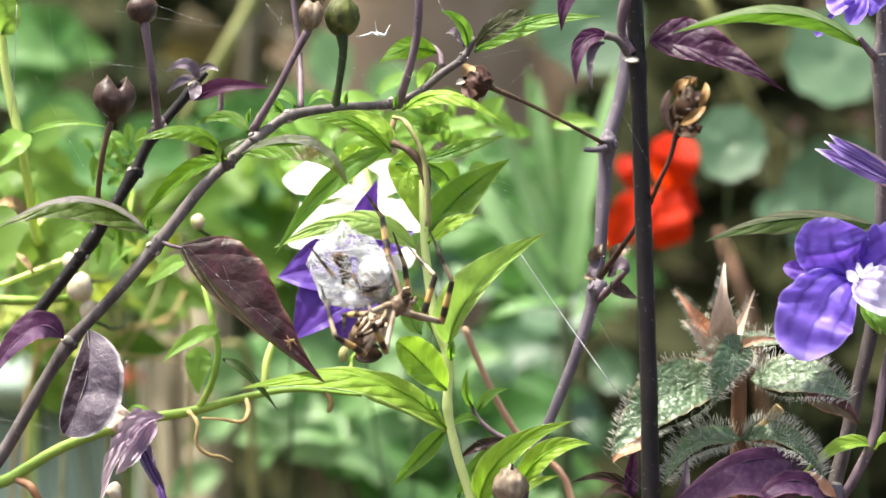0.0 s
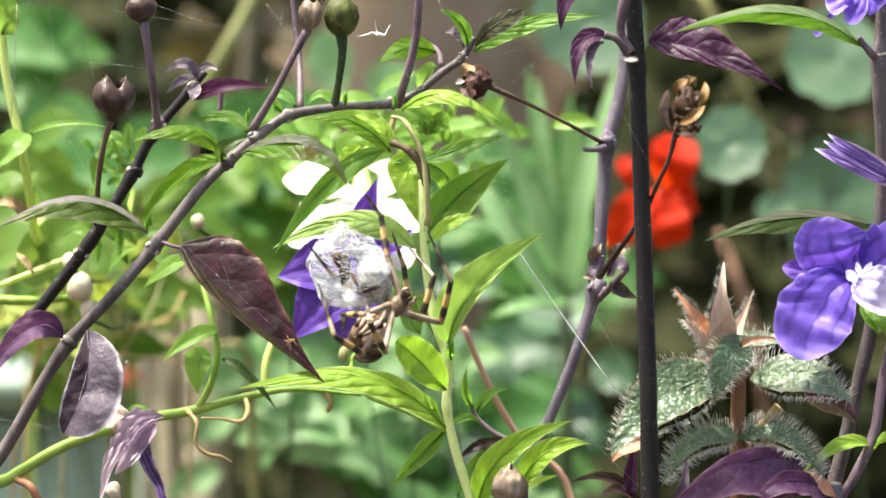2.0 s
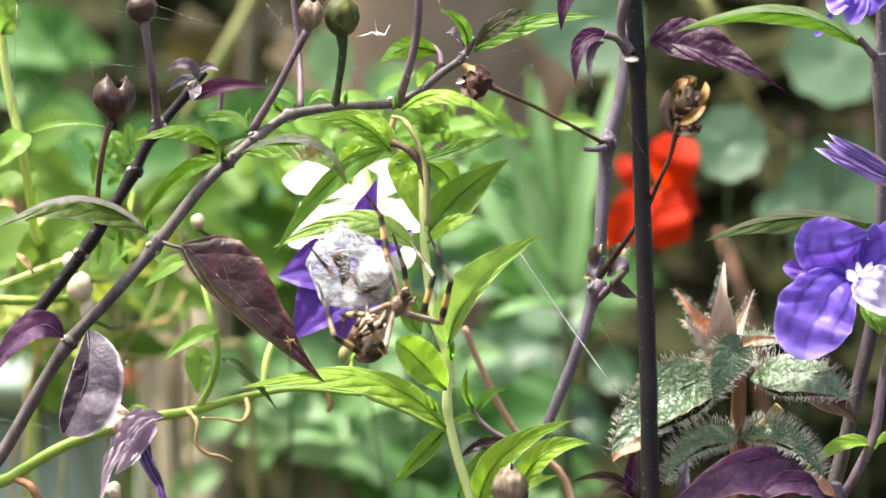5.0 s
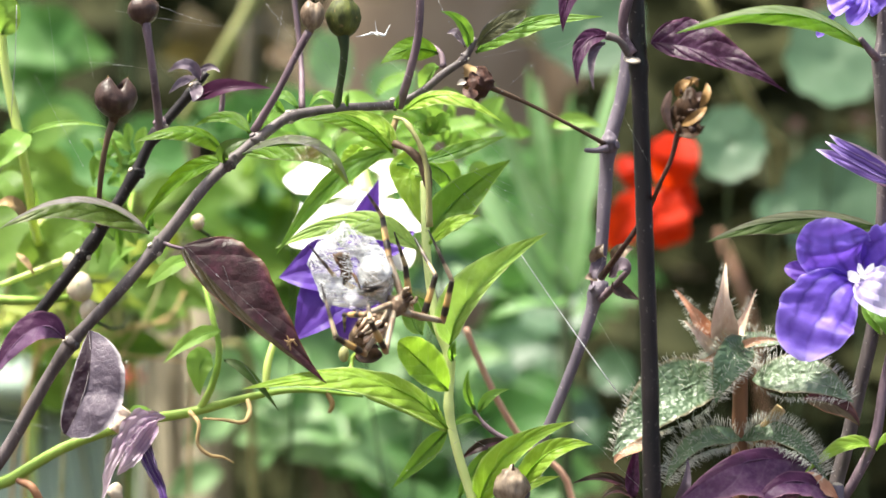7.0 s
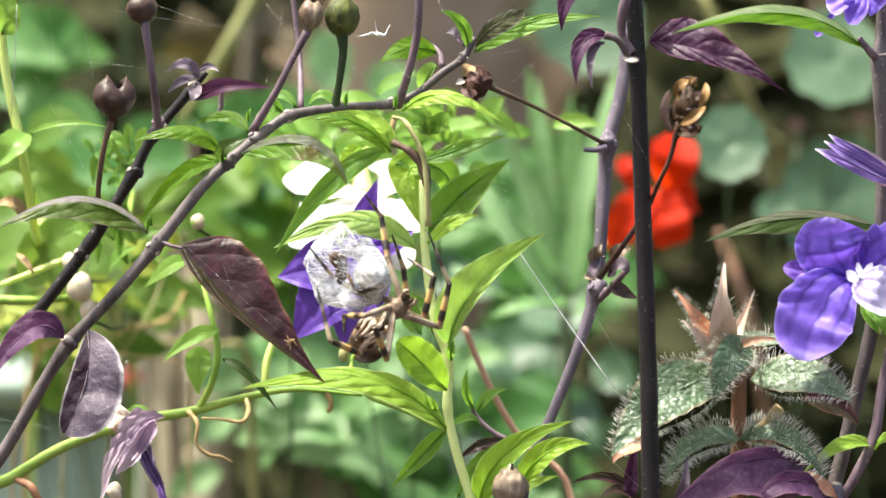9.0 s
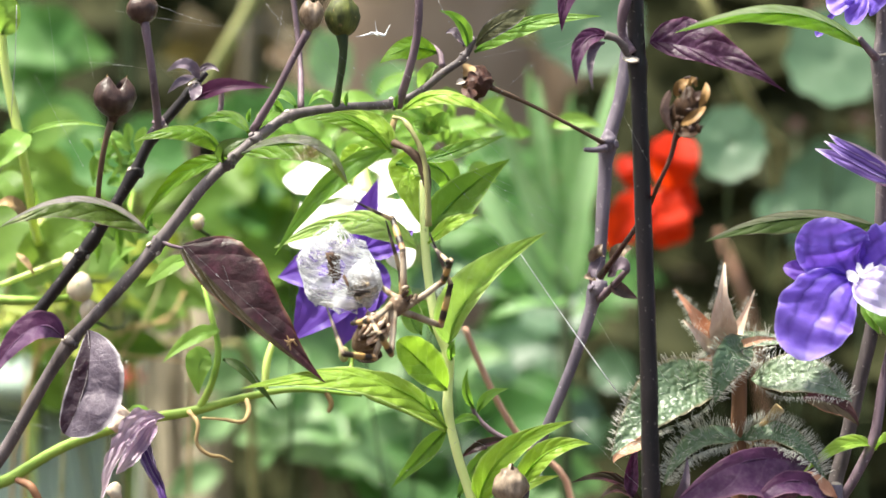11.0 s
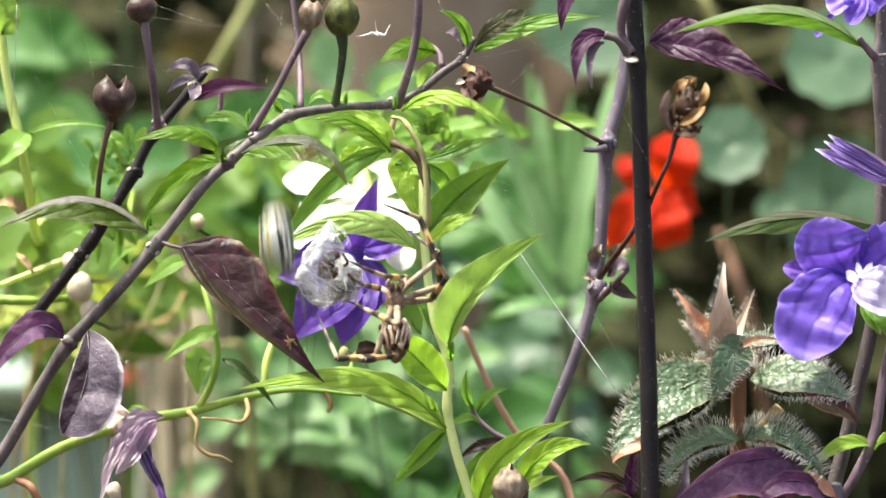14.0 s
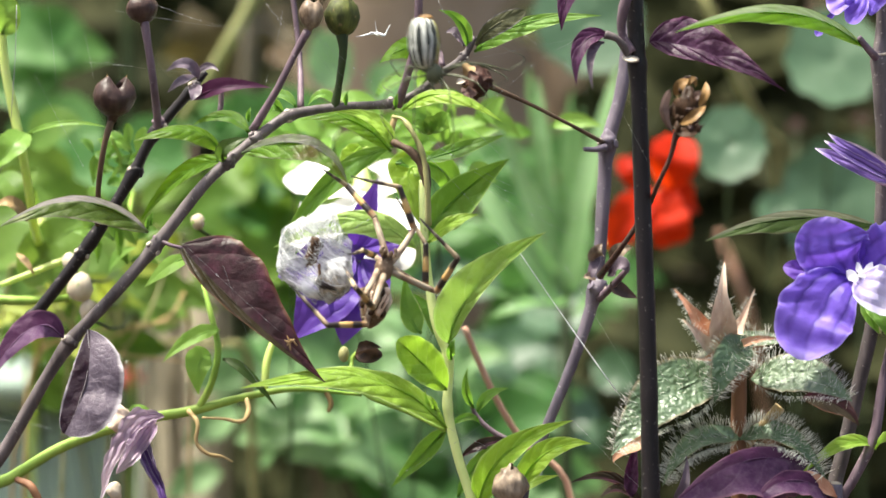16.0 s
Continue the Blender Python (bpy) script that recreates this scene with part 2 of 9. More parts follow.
LEAF_GREYVIOLET = leaf_material("grey purple leaf", (0.08, 0.058, 0.08), (0.18, 0.14, 0.175), (0.24, 0.19, 0.22), (0.12, 0.04, 0.1), rough=0.45, through_share=0.12, veins=7.0, edge=(0.34, 0.29, 0.32), relief=0.0008, net=0.06, quilt=0.3, vein_strength=0.25, gloss=0.35)
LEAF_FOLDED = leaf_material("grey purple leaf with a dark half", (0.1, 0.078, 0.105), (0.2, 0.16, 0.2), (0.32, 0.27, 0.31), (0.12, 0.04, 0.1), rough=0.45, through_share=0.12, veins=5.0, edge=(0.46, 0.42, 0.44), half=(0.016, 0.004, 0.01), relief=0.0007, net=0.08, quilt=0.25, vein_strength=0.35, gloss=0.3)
LEAF_RIMMED = leaf_material("lilac-grey leaf with a dark violet half", (0.045, 0.014, 0.05), (0.1, 0.045, 0.105), (0.27, 0.21, 0.25), (0.16, 0.05, 0.12), rough=0.5, through_share=0.15, veins=6.0, edge=(0.16, 0.08, 0.12), gloss=0.14, half=(0.05, 0.014, 0.045), relief=0.0008, net=0.04, quilt=0.3, vein_strength=0.2)
LEAF_HAIRY = leaf_material("hairy grey-green leaf", (0.07, 0.125, 0.065), (0.15, 0.215, 0.125), (0.2, 0.26, 0.16), (0.16, 0.32, 0.06), rough=0.4, through_share=0.22, veins=6.0, edge=(0.2, 0.16, 0.1), relief=0.0006, gloss=0.6, vein_strength=0.15, pebble=0.00035)
LEAF_FAR = leaf_material("soft green leaf", (0.05, 0.145, 0.04), (0.125, 0.265, 0.085), (0.2, 0.34, 0.11), (0.14, 0.34, 0.07), gloss=0.2)
LEAF_FAR_BRIGHT = leaf_material("yellow-green leaf", (0.11, 0.25, 0.035), (0.235, 0.41, 0.08), (0.34, 0.5, 0.12), (0.36, 0.6, 0.08), through_share=0.45, gloss=0.25)
# a darker tone of the yellow-green leaf, for the foliage behind
LEAF_MEADOW = leaf_material("darker yellow-green leaf", (0.055, 0.13, 0.02), (0.14, 0.24, 0.046), (0.24, 0.34, 0.09), (0.28, 0.45, 0.055), through_share=0.42, gloss=0.15)
LEAF_YELLOWED = leaf_material("yellowing leaf", (0.2, 0.3, 0.03), (0.4, 0.45, 0.09), (0.45, 0.44, 0.18), (0.46, 0.55, 0.06), through_share=0.4, gloss=0.2)
LEAF_PLUM = leaf_material("smooth plum leaf", (0.045, 0.011, 0.034), (0.1, 0.028, 0.072), (0.16, 0.06, 0.12), (0.24, 0.03, 0.14), rough=0.42, through_share=0.18, gloss=0.25, vein_strength=0.08, quilt=0.1, pucker=0.2, net=0.0)
LEAF_GREY = leaf_material("grey-green strap leaf", (0.18, 0.34, 0.12), (0.33, 0.51, 0.24), (0.3, 0.42, 0.28), (0.2, 0.42, 0.16), veins=2.0)
LEAF_STRAP = leaf_material("soft green strap leaf", (0.17, 0.34, 0.115), (0.31, 0.5, 0.235), (0.34, 0.5, 0.24), (0.2, 0.42, 0.13), veins=2.0, through_share=0.5)
LEAF_DUSK = leaf_material("dark grey-olive leaf with a pale rim", (0.04, 0.045, 0.018), (0.105, 0.105, 0.05), (0.03, 0.03, 0.02), (0.1, 0.16, 0.03), edge=(0.2, 0.18, 0.19), rough=0.42, through_share=0.08, gloss=0.3, relief=0.0006, vein_strength=0.4)
LEAF_TEAL = leaf_material("blue-green round leaf", (0.042, 0.096, 0.046), (0.075, 0.14, 0.07), (0.17, 0.27, 0.19), (0.08, 0.24, 0.09), veins=9.0, through_share=0.25)
PETAL_VIOLET = petal_material("violet petal", (0.08, 0.03, 0.4), (0.28, 0.17, 0.8), (0.02, 0.006, 0.17), (0.42, 0.32, 0.86), (0.24, 0.1, 0.8), streaks=3.2, strength=0.95, relief=0.0005)
PETAL_DEEP = petal_material("deep violet petal", (0.07, 0.022, 0.27), (0.14, 0.055, 0.44), (0.05, 0.014, 0.2), (0.2, 0.1, 0.5), (0.2, 0.07, 0.55), streaks=3.0, strength=0.4)
PETAL_MID = petal_material("violet petal with white edges", (0.1, 0.05, 0.24), (0.19, 0.12, 0.38), (0.06, 0.025, 0.16), (0.72, 0.66, 0.78), (0.22, 0.13, 0.45), streaks=3.0, strength=0.6, through_share=0.2)
PETAL_WITHERED = petal_material("withered violet petal with frosted streaks", (0.05, 0.015, 0.13), (0.13, 0.05, 0.27), (0.5, 0.42, 0.56), (0.4, 0.32, 0.5), (0.15, 0.06, 0.35), streaks=4.0, strength=0.8, through_share=0.15, relief=0.0016)
PETAL_PALE = petal_material("faded lilac petal", (0.42, 0.28, 0.43), (0.74, 0.62, 0.7), (0.24, 0.1, 0.34), (0.78, 0.7, 0.72), (0.75, 0.62, 0.74), streaks=5.0, strength=0.6, rough=0.6, through_share=0.45, relief=0.0014)
PETAL_LIGHT = petal_material("light lilac petal", (0.5, 0.42, 0.76), (0.74, 0.7, 0.86), (0.5, 0.4, 0.8), (0.88, 0.87, 0.93), (0.8, 0.74, 0.92), streaks=4.0, strength=0.3)
PETAL_WHITE = leaf_material("white petal", (0.82, 0.82, 0.8), (0.88, 0.88, 0.86), (0.86, 0.86, 0.84), (0.9, 0.9, 0.88), rough=0.6, through_share=0.4, veins=3.0, vein_strength=0.2, net=0.0)
PETAL_ORANGE = leaf_material("orange-red petal", (0.418, 0.015, 0.003), (0.593, 0.038, 0.011), (0.418, 0.011, 0.002), (0.722, 0.053, 0.002), rough=0.55, through_share=0.45, veins=3.0, net=0.0, gloss=0.1)
PETAL_DULL = petal_material("dull crimson petal", (0.05, 0.008, 0.01), (0.09, 0.015, 0.018), (0.03, 0.006, 0.008), (0.1, 0.02, 0.02), (0.1, 0.015, 0.015), through_share=0.2)
PETAL_RED = leaf_material("crimson petal", (0.42, 0.02, 0.04), (0.65, 0.04, 0.06), (0.35, 0.01, 0.03), (0.7, 0.05, 0.05), rough=0.55, through_share=0.4, net=0.0)
STEM_DARK = bark_material("blackish purple stem", (0.005, 0.004, 0.005), (0.02, 0.015, 0.0165), rough=0.45, fleck=(0.14, 0.125, 0.12), gloss=0.3, relief=0.0004)
STEM_GREY = bark_material("grey-purple stem", (0.045, 0.036, 0.036), (0.17, 0.142, 0.142), rough=0.5, fleck=(0.3, 0.27, 0.25), relief=0.0005)
STEM_LILAC = bark_material("lilac-grey stem", (0.08, 0.066, 0.088), (0.22, 0.185, 0.225), rough=0.5, fleck=(0.36, 0.32, 0.34), relief=0.0005)
STEM_PURPLE = bark_material("purple stalk", (0.07, 0.044, 0.057), (0.225, 0.16, 0.188), rough=0.5, fleck=(0.32, 0.26, 0.28), relief=0.0005)
STEM_OLIVE = bark_material("pale olive stem", (0.26, 0.28, 0.1), (0.42, 0.43, 0.19), rough=0.65)
STEM_GREEN = leaf_material("pale green stem", (0.6, 0.72, 0.2), (0.8, 0.87, 0.4), (0.6, 0.7, 0.3), (0.6, 0.78, 0.15), vein_strength=0.05, through_share=0.3, relief=0.0001, rough=0.4)
STEM_LIME = bark_material("lime green stem", (0.2, 0.36, 0.05), (0.36, 0.52, 0.1), rough=0.45)
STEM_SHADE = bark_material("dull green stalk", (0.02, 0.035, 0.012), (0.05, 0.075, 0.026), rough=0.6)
STEM_TAN = bark_material("withered tan stem", (0.3, 0.2, 0.08), (0.55, 0.41, 0.2), rough=0.65)
STEM_BROWN = bark_material("brown stem", (0.055, 0.033, 0.02), (0.15, 0.098, 0.062), rough=0.6)
STEM_PINK = bark_material("pinkish brown stalk", (0.5, 0.27, 0.18), (0.66, 0.42, 0.3), rough=0.6)
STEM_STRAW = bark_material("straw green stem", (0.22, 0.22, 0.08), (0.42, 0.4, 0.18), rough=0.6)
STEM_RUST = bark_material("rusty brown stalk", (0.13, 0.06, 0.03), (0.26, 0.13, 0.07), rough=0.6)
HUSK = bark_material("brown seed husk", (0.024, 0.013, 0.011), (0.078, 0.045, 0.036), rough=0.4, scale=420.0, stretch=0.5, relief=0.0007)
HUSK_DARK = bark_material("dark rotten husk", (0.014, 0.008, 0.005), (0.062, 0.032, 0.016), rough=0.5, scale=500.0, stretch=1.0, gloss=0.15)
HUSK_RED = bark_material("red-brown crumpled husk", (0.02, 0.009, 0.007), (0.105, 0.048, 0.034), rough=0.5, scale=520.0, stretch=0.8, relief=0.001, gloss=0.25)
HUSK_AMBER = bark_material("amber dry husk", (0.12, 0.06, 0.018), (0.34, 0.2, 0.07), rough=0.5, scale=600.0, stretch=0.5)
HUSK_TAN = bark_material("dry tan husk", (0.2, 0.12, 0.05), (0.42, 0.29, 0.14), rough=0.6, scale=420.0)
HUSK_PAPER = bark_material("papery brown husk", (0.08, 0.05, 0.03), (0.46, 0.36, 0.26), rough=0.4, scale=330.0, stretch=0.4, relief=0.0006)
HUSK_STRAW = bark_material("papery straw sepal", (0.64, 0.45, 0.33), (0.84, 0.67, 0.52), rough=0.6, scale=520.0, stretch=0.15)
HUSK_PINK = bark_material("reddish dry sepal", (0.48, 0.2, 0.12), (0.66, 0.4, 0.26), rough=0.6, scale=420.0, stretch=0.3)
HUSK_GREEN = bark_material("green seed pod mottled brown", (0.016, 0.02, 0.005), (0.13, 0.15, 0.03), rough=0.6, scale=420.0, fleck=(0.2, 0.14, 0.06), stretch=0.35, relief=0.0008)
BUD_WHITE = bark_material("cream bud", (0.42, 0.33, 0.22), (0.74, 0.66, 0.52), rough=0.55, relief=0.0006)
HAIR = bark_material("white plant hair", (0.65, 0.66, 0.55), (0.82, 0.82, 0.74), rough=0.5)
SCAR = bark_material("pale leaf scar", (0.28, 0.23, 0.18), (0.5, 0.45, 0.38), rough=0.6)
SOIL = bark_material("dark garden soil", (0.02, 0.014, 0.009), (0.06, 0.042, 0.028), rough=0.95, scale=60.0, relief=0.008, stretch=1.0)
FENCE = bark_material("weathered brown fence board", (0.289, 0.208, 0.132), (0.476, 0.365, 0.255), rough=0.85, scale=45.0, relief=0.002, stretch=0.06)
POST = bark_material("bleached wooden stake", (0.12, 0.105, 0.07), (0.23, 0.2, 0.14), rough=0.85, scale=60.0, relief=0.002, stretch=0.06)
# shade is put into this leaf colour; it fills the dark gaps behind
LEAF_SHADE = leaf_material("leaf coloured dark to stand for shade", (0.018, 0.021, 0.009), (0.052, 0.054, 0.023), (0.03, 0.035, 0.015), (0.03, 0.04, 0.008), through_share=0.12, rough=0.7, gloss=0.05)
BRONZE = leaf_material("dull bronze leaf", (0.06, 0.045, 0.02), (0.11, 0.085, 0.035), (0.12, 0.1, 0.05), (0.12, 0.1, 0.02), through_share=0.2)
POT = bark_material("grey-green glazed trough", (0.42, 0.54, 0.45), (0.52, 0.64, 0.54), rough=0.5, scale=30.0, stretch=1.0)


# ---- building tools ----
def part(name, bm, material, parent=None, label=""):
    """Links a bmesh as one mesh object, under a thing or a part if one is given."""
    me = bpy.data.meshes.new(name)
    bm.to_mesh(me)
    bm.free()
    me.materials.append(material)
    me.shade_smooth()
    ob = new(name, me)
    ob.parent = parent
    if label:
        ob["label"] = label
    return ob


def thing(name, label, category, group="", kind=""):
    return tagged(new(name), label, category, group, kind)


def spline(points, steps=5):
    """A smooth line through the points, its turns eased by the spans on both sides."""
    p = [points[0] * 2 - points[1], *points, points[-1] * 2 - points[-2]]
    line = []
    for i in range(1, len(p) - 2):
        a, b, c, d = p[i - 1:i + 3]
        ab, bc, cd = (max((n - m).length, 1e-6) ** 0.5 for m, n in ((a, b), (b, c), (c, d)))
        out = (b - a) * (bc / ab) - (c - a) * (bc / (ab + bc)) + (c - b)
        into = (c - b) - (d - b) * (bc / (bc + cd)) + (d - c) * (bc / cd)
        for k in range(steps):
            s = k / steps
            line.append(b * (2 * s ** 3 - 3 * s * s + 1) + out * (s ** 3 - 2 * s * s + s) + c * (3 * s * s - 2 * s ** 3) + into * (s ** 3 - s * s))
    return [*line, p[-2].copy()]


def tube(bm, points, radii, sides=8, steps=5, rough=0.06, nodes=()):
    """A round stem along the points; radii in millimetres, one for each point; nodes: swollen joints (share of the length, swell)."""
    uv = bm.loops.layers.uv.verify()
    line = spline([Vector(p) for p in points], steps) if len(points) > 2 else [Vector(points[0]).lerp(Vector(points[1]), k / steps) for k in range(steps + 1)]
    last, rings = len(line) - 1, []
    side = None
    for i, p in enumerate(line):
        way = (line[min(i + 1, last)] - line[max(i - 1, 0)]).normalized()
        if side is None:
            side = way.orthogonal().normalized()
        side = (side - way * side.dot(way)).normalized()
        other = way.cross(side)
        f = i / last * (len(radii) - 1)
        k = min(int(f), len(radii) - 2)
        r = radii[k] + (radii[k + 1] - radii[k]) * (f - k)
        for at, swell in nodes:
            r *= 1 + swell * math.exp(-((i / last - at) * last / 1.2) ** 2)
        r *= 1 + rough * noise.noise(p * 400)
        r /= 1000
        rings.append([bm.verts.new(p + (side * math.cos(a) + other * math.sin(a)) * r) for a in (2 * math.pi * j / sides for j in range(sides))])
    for i in range(last):
        for j in range(sides):
            face = bm.faces.new((rings[i][j], rings[i][(j + 1) % sides], rings[i + 1][(j + 1) % sides], rings[i + 1][j]))
            for loop, (u, v) in zip(face.loops, ((j, i), (j + 1, i), (j + 1, i + 1), (j, i + 1))):
                loop[uv].uv = (u / sides, v / last)
    bm.faces.new(rings[0][::-1])
    bm.faces.new(rings[-1])
    return bm


SHAPES = {
    "leaf": lambda t: 1.12 * math.sin(math.pi * t ** 0.78) ** 0.92 * (1 - 0.22 * t),
    "ovate": lambda t: 3.54 * t ** 0.62 * (1 - t) ** 1.45,
    "oval": lambda t: 2.35 * t ** 0.75 * (1 - t) ** 0.5,
    "lance": lambda t: 3.02 * t ** 0.75 * (1 - t) ** 0.85,
    "petal": lambda t: (0.22 + 0.95 * t ** 0.8) * min(1.0, (max(0.0, 1 - t) * 5.5) ** 0.5),
    "strap": lambda t: min(1.0, (t * 6) ** 0.5) * (1 - t) ** 0.4,
    "awl": lambda t: (1 - t) ** 0.75 * (0.75 + 0.45 * math.sin(math.pi * min(1.0, t * 1.5))),
}


def blade(bm, base, mid, tip, left, right, face=(0, -1, 0.35), fold=(0.25, 0.25), shape="leaf", long=16, wide=4, ripple=0.05, twist=0.0, stalk=0.0, cup=0.0):
    """A leaf or petal along base, mid, tip; left and right: half widths in millimetres; face: the way its upper side turns;
    fold: how far each half is raised, in radians; ripple: the swell between the veins; stalk: radius of its petiole."""
    bm.loops.layers.uv.verify()
    if "size" not in bm.loops.layers.uv:
        bm.loops.layers.uv.new("size")
    uv, span = bm.loops.layers.uv[0], bm.loops.layers.uv["size"]
    base, mid, tip, face = Vector(base), Vector(mid), Vector(tip), Vector(face).normalized()
    bend = mid * 2 - (base + tip) / 2
    size = (tip - base).length
    rows = []
    seed = base * 3100
    if long > 12:
        long = max(long, 26)
        wide = max(wide, 6)
    for i in range(long + 1):
        t = i / long
        p = base * (1 - t) ** 2 + bend * 2 * t * (1 - t) + tip * t * t
        way = ((bend - base) * (1 - t) + (tip - bend) * t).normalized()
        across = way.cross(face).normalized()
        up = across.cross(way).normalized()
        if twist:
            turn = Matrix.Rotation(twist * t, 3, way)
            across, up = turn @ across, turn @ up
        s = SHAPES[shape](max(0.004, min(0.996, t)))
        row = []
        for j in range(-wide, wide + 1):
            u = j / wide
            half, lift = (left, fold[0]) if u < 0 else (right, fold[1])
            w = abs(u) * half / 1000 * s
            lift = lift + cup * abs(u)
            edge = 1 + abs(u) * (0.07 * noise.noise(seed + Vector((t * 6, u * 3, 0))) + 0.05 * noise.noise(seed + Vector((t * 19, u * 4, 5))))
            swell = ripple * half / 1000 * s * (math.sin(2 * math.pi * (t * 7 - abs(u) * 1.5)) * (abs(u) * 0.25) + 1.6 * noise.noise(seed + p * 160))
            # slow waves along the blade and a wavy margin
            swell += half / 1000 * s * (0.16 * noise.noise(seed + Vector((t * 3.2, u * 0.9, 9))) + u * u * 0.16 * noise.noise(seed + Vector((t * 8, math.copysign(2, u), 3))))
            row.append(bm.verts.new(p + (across * (math.copysign(1, u) * math.cos(lift)) + up * math.sin(lift)) * w * edge + up * swell))
        rows.append(row)
    for i in range(long):
        for j in range(2 * wide):
            f = bm.faces.new((rows[i][j], rows[i][j + 1], rows[i + 1][j + 1], rows[i + 1][j]))
            for loop, (a, b) in zip(f.loops, ((j, i), (j + 1, i), (j + 1, i + 1), (j, i + 1))):
                loop[uv].uv = (a / (2 * wide), b / long)
                loop[span].uv = (min(1.0, size * 22), 0)
    if stalk:
        # the petiole runs on under the blade as its rib
        ribs = [base * (1 - t) ** 2 + bend * 2 * t * (1 - t) + tip * t * t for t in (0.0, 0.25, 0.5, 0.75, 0.92)]
        tube(bm, [r - face * stalk * 0.0004 for r in ribs], [stalk, stalk * 0.8, stalk * 0.6, stalk * 0.4, stalk * 0.2], 5, 3)
    return bm


def leaf(parent, material, base, mid, tip, left, right=None, name="leaf", label="", **kw):
    kw.setdefault("stalk", 0.45)
    return part(name, blade(bmesh.new(), base, mid, tip, left, left if right is None else right, **kw), material, parent, label)


def stem(parent, material, points, radii, name="stem", label="", **kw):
    return part(name, tube(bmesh.new(), points, radii, **kw), material, parent, label)


def lathe(bm, base, axis, profile, sides=14, dent=0.0, lobes=0):
    """A turned body from base along axis; profile: (radius, height) in millimetres; lobes: how many ribs swell round it."""
    uv = bm.loops.layers.uv.verify()
    base, axis = Vector(base), Vector(axis).normalized()
    side = axis.orthogonal().normalized()
    other = axis.cross(side)
    rings = []
    for r, h in profile:
        ring = []
        for j in range(sides):
            a = 2 * math.pi * j / sides
            k = r / 1000 * (1 + (0.08 * math.cos(lobes * a) if lobes else 0))
            p = base + axis * h / 1000 + (side * math.cos(a) + other * math.sin(a)) * k
            ring.append(bm.verts.new(p + (p - base - axis * h / 1000) * dent * noise.noise(p * 500)))
        rings.append(ring)
    for i in range(len(rings) - 1):
        for j in range(sides):
            f = bm.faces.new((rings[i][j], rings[i][(j + 1) % sides], rings[i + 1][(j + 1) % sides], rings[i + 1][j]))
            for loop, (u, v) in zip(f.loops, ((j, i), (j + 1, i), (j + 1, i + 1), (j, i + 1))):
                loop[uv].uv = (u / sides, v / (len(rings) - 1))
    bm.faces.new(rings[0][::-1])
    bm.faces.new(rings[-1])
    return bm


def ellipsoid(bm, centre, radii, turn=None, rings=10, sides=14, dent=0.0, freq=500):
    """A rounded body: radii in millimetres along its own axes."""
    uv = bm.loops.layers.uv.verify()
    centre, turn = Vector(centre), turn or Matrix.Identity(3)
    grid = []
    for i in range(rings + 1):
        b = math.pi * (0.02 + 0.96 * i / rings)
        row = []
        for j in range(sides):
            a = 2 * math.pi * j / sides
            p = Vector((math.sin(b) * math.cos(a), math.sin(b) * math.sin(a), -math.cos(b)))
            q = turn @ Vector((p.x * radii[0], p.y * radii[1], p.z * radii[2])) / 1000
            row.append(bm.verts.new(centre + q * (1 + dent * noise.noise((centre + q) * freq))))
        grid.append(row)
    for i in range(rings):
        for j in range(sides):
            f = bm.faces.new((grid[i][j], grid[i][(j + 1) % sides], grid[i + 1][(j + 1) % sides], grid[i + 1][j]))
            for loop, (u, v) in zip(f.loops, ((j, i), (j + 1, i), (j + 1, i + 1), (j, i + 1))):
                loop[uv].uv = (u / sides, v / rings)
    bm.faces.new(grid[0][::-1])
    bm.faces.new(grid[-1])
    return bm


def hairs(parent, centre_line, spread, count, length, seed=1, thick=0.05, material=None, name="hairs", shape="leaf"):
    """Fine hairs that stand up from a leaf: centre_line: (base, mid, tip); spread: half width in millimetres; length in millimetres."""
    rng = random.Random(seed)
    bm = bmesh.new()
    base, mid, tip = (Vector(p) for p in centre_line)
    bend = mid * 2 - (base + tip) / 2
    for _ in range(count):
        t = rng.uniform(0.03, 0.97)
        p = base * (1 - t) ** 2 + bend * 2 * t * (1 - t) + tip * t * t
        way = ((bend - base) * (1 - t) + (tip - bend) * t).normalized()
        across = way.cross(Vector((0, -1, 0.35)).normalized()).normalized()
        s = SHAPES[shape](t) * spread / 1000
        edge = rng.choice((-1, -1, 1, rng.uniform(-1, 1), rng.uniform(-1, 1)))
        p = p + across * edge * s + Vector((0, -rng.uniform(0.0, 0.8) / 1000, 0))
        out = (across * edge * 0.8 + way * rng.uniform(-0.1, 0.5) + Vector((rng.uniform(-0.3, 0.3), -0.6 * rng.random(), 0.5 * rng.random()))).normalized()
        tube(bm, [p, p + out * length * rng.uniform(0.6, 1.2) / 1000], [thick, thick * 0.25], 3, 2, 0)
    return part(name, bm, material or HAIR, parent)


# ---- the garden behind ----
def box(bm, x0, x1, y0, y1, z0, z1):
    v = [bm.verts.new((x, y, z)) for x in (x0, x1) for y in (y0, y1) for z in (z0, z1)]
    for f in ((0, 1, 3, 2), (4, 6, 7, 5), (0, 4, 5, 1), (2, 3, 7, 6), (0, 2, 6, 4), (1, 5, 7, 3)):
        bm.faces.new([v[i] for i in f])
    bmesh.ops.bevel(bm, geom=bm.edges[:], offset=0.004, segments=2, affect="EDGES")
    return bm


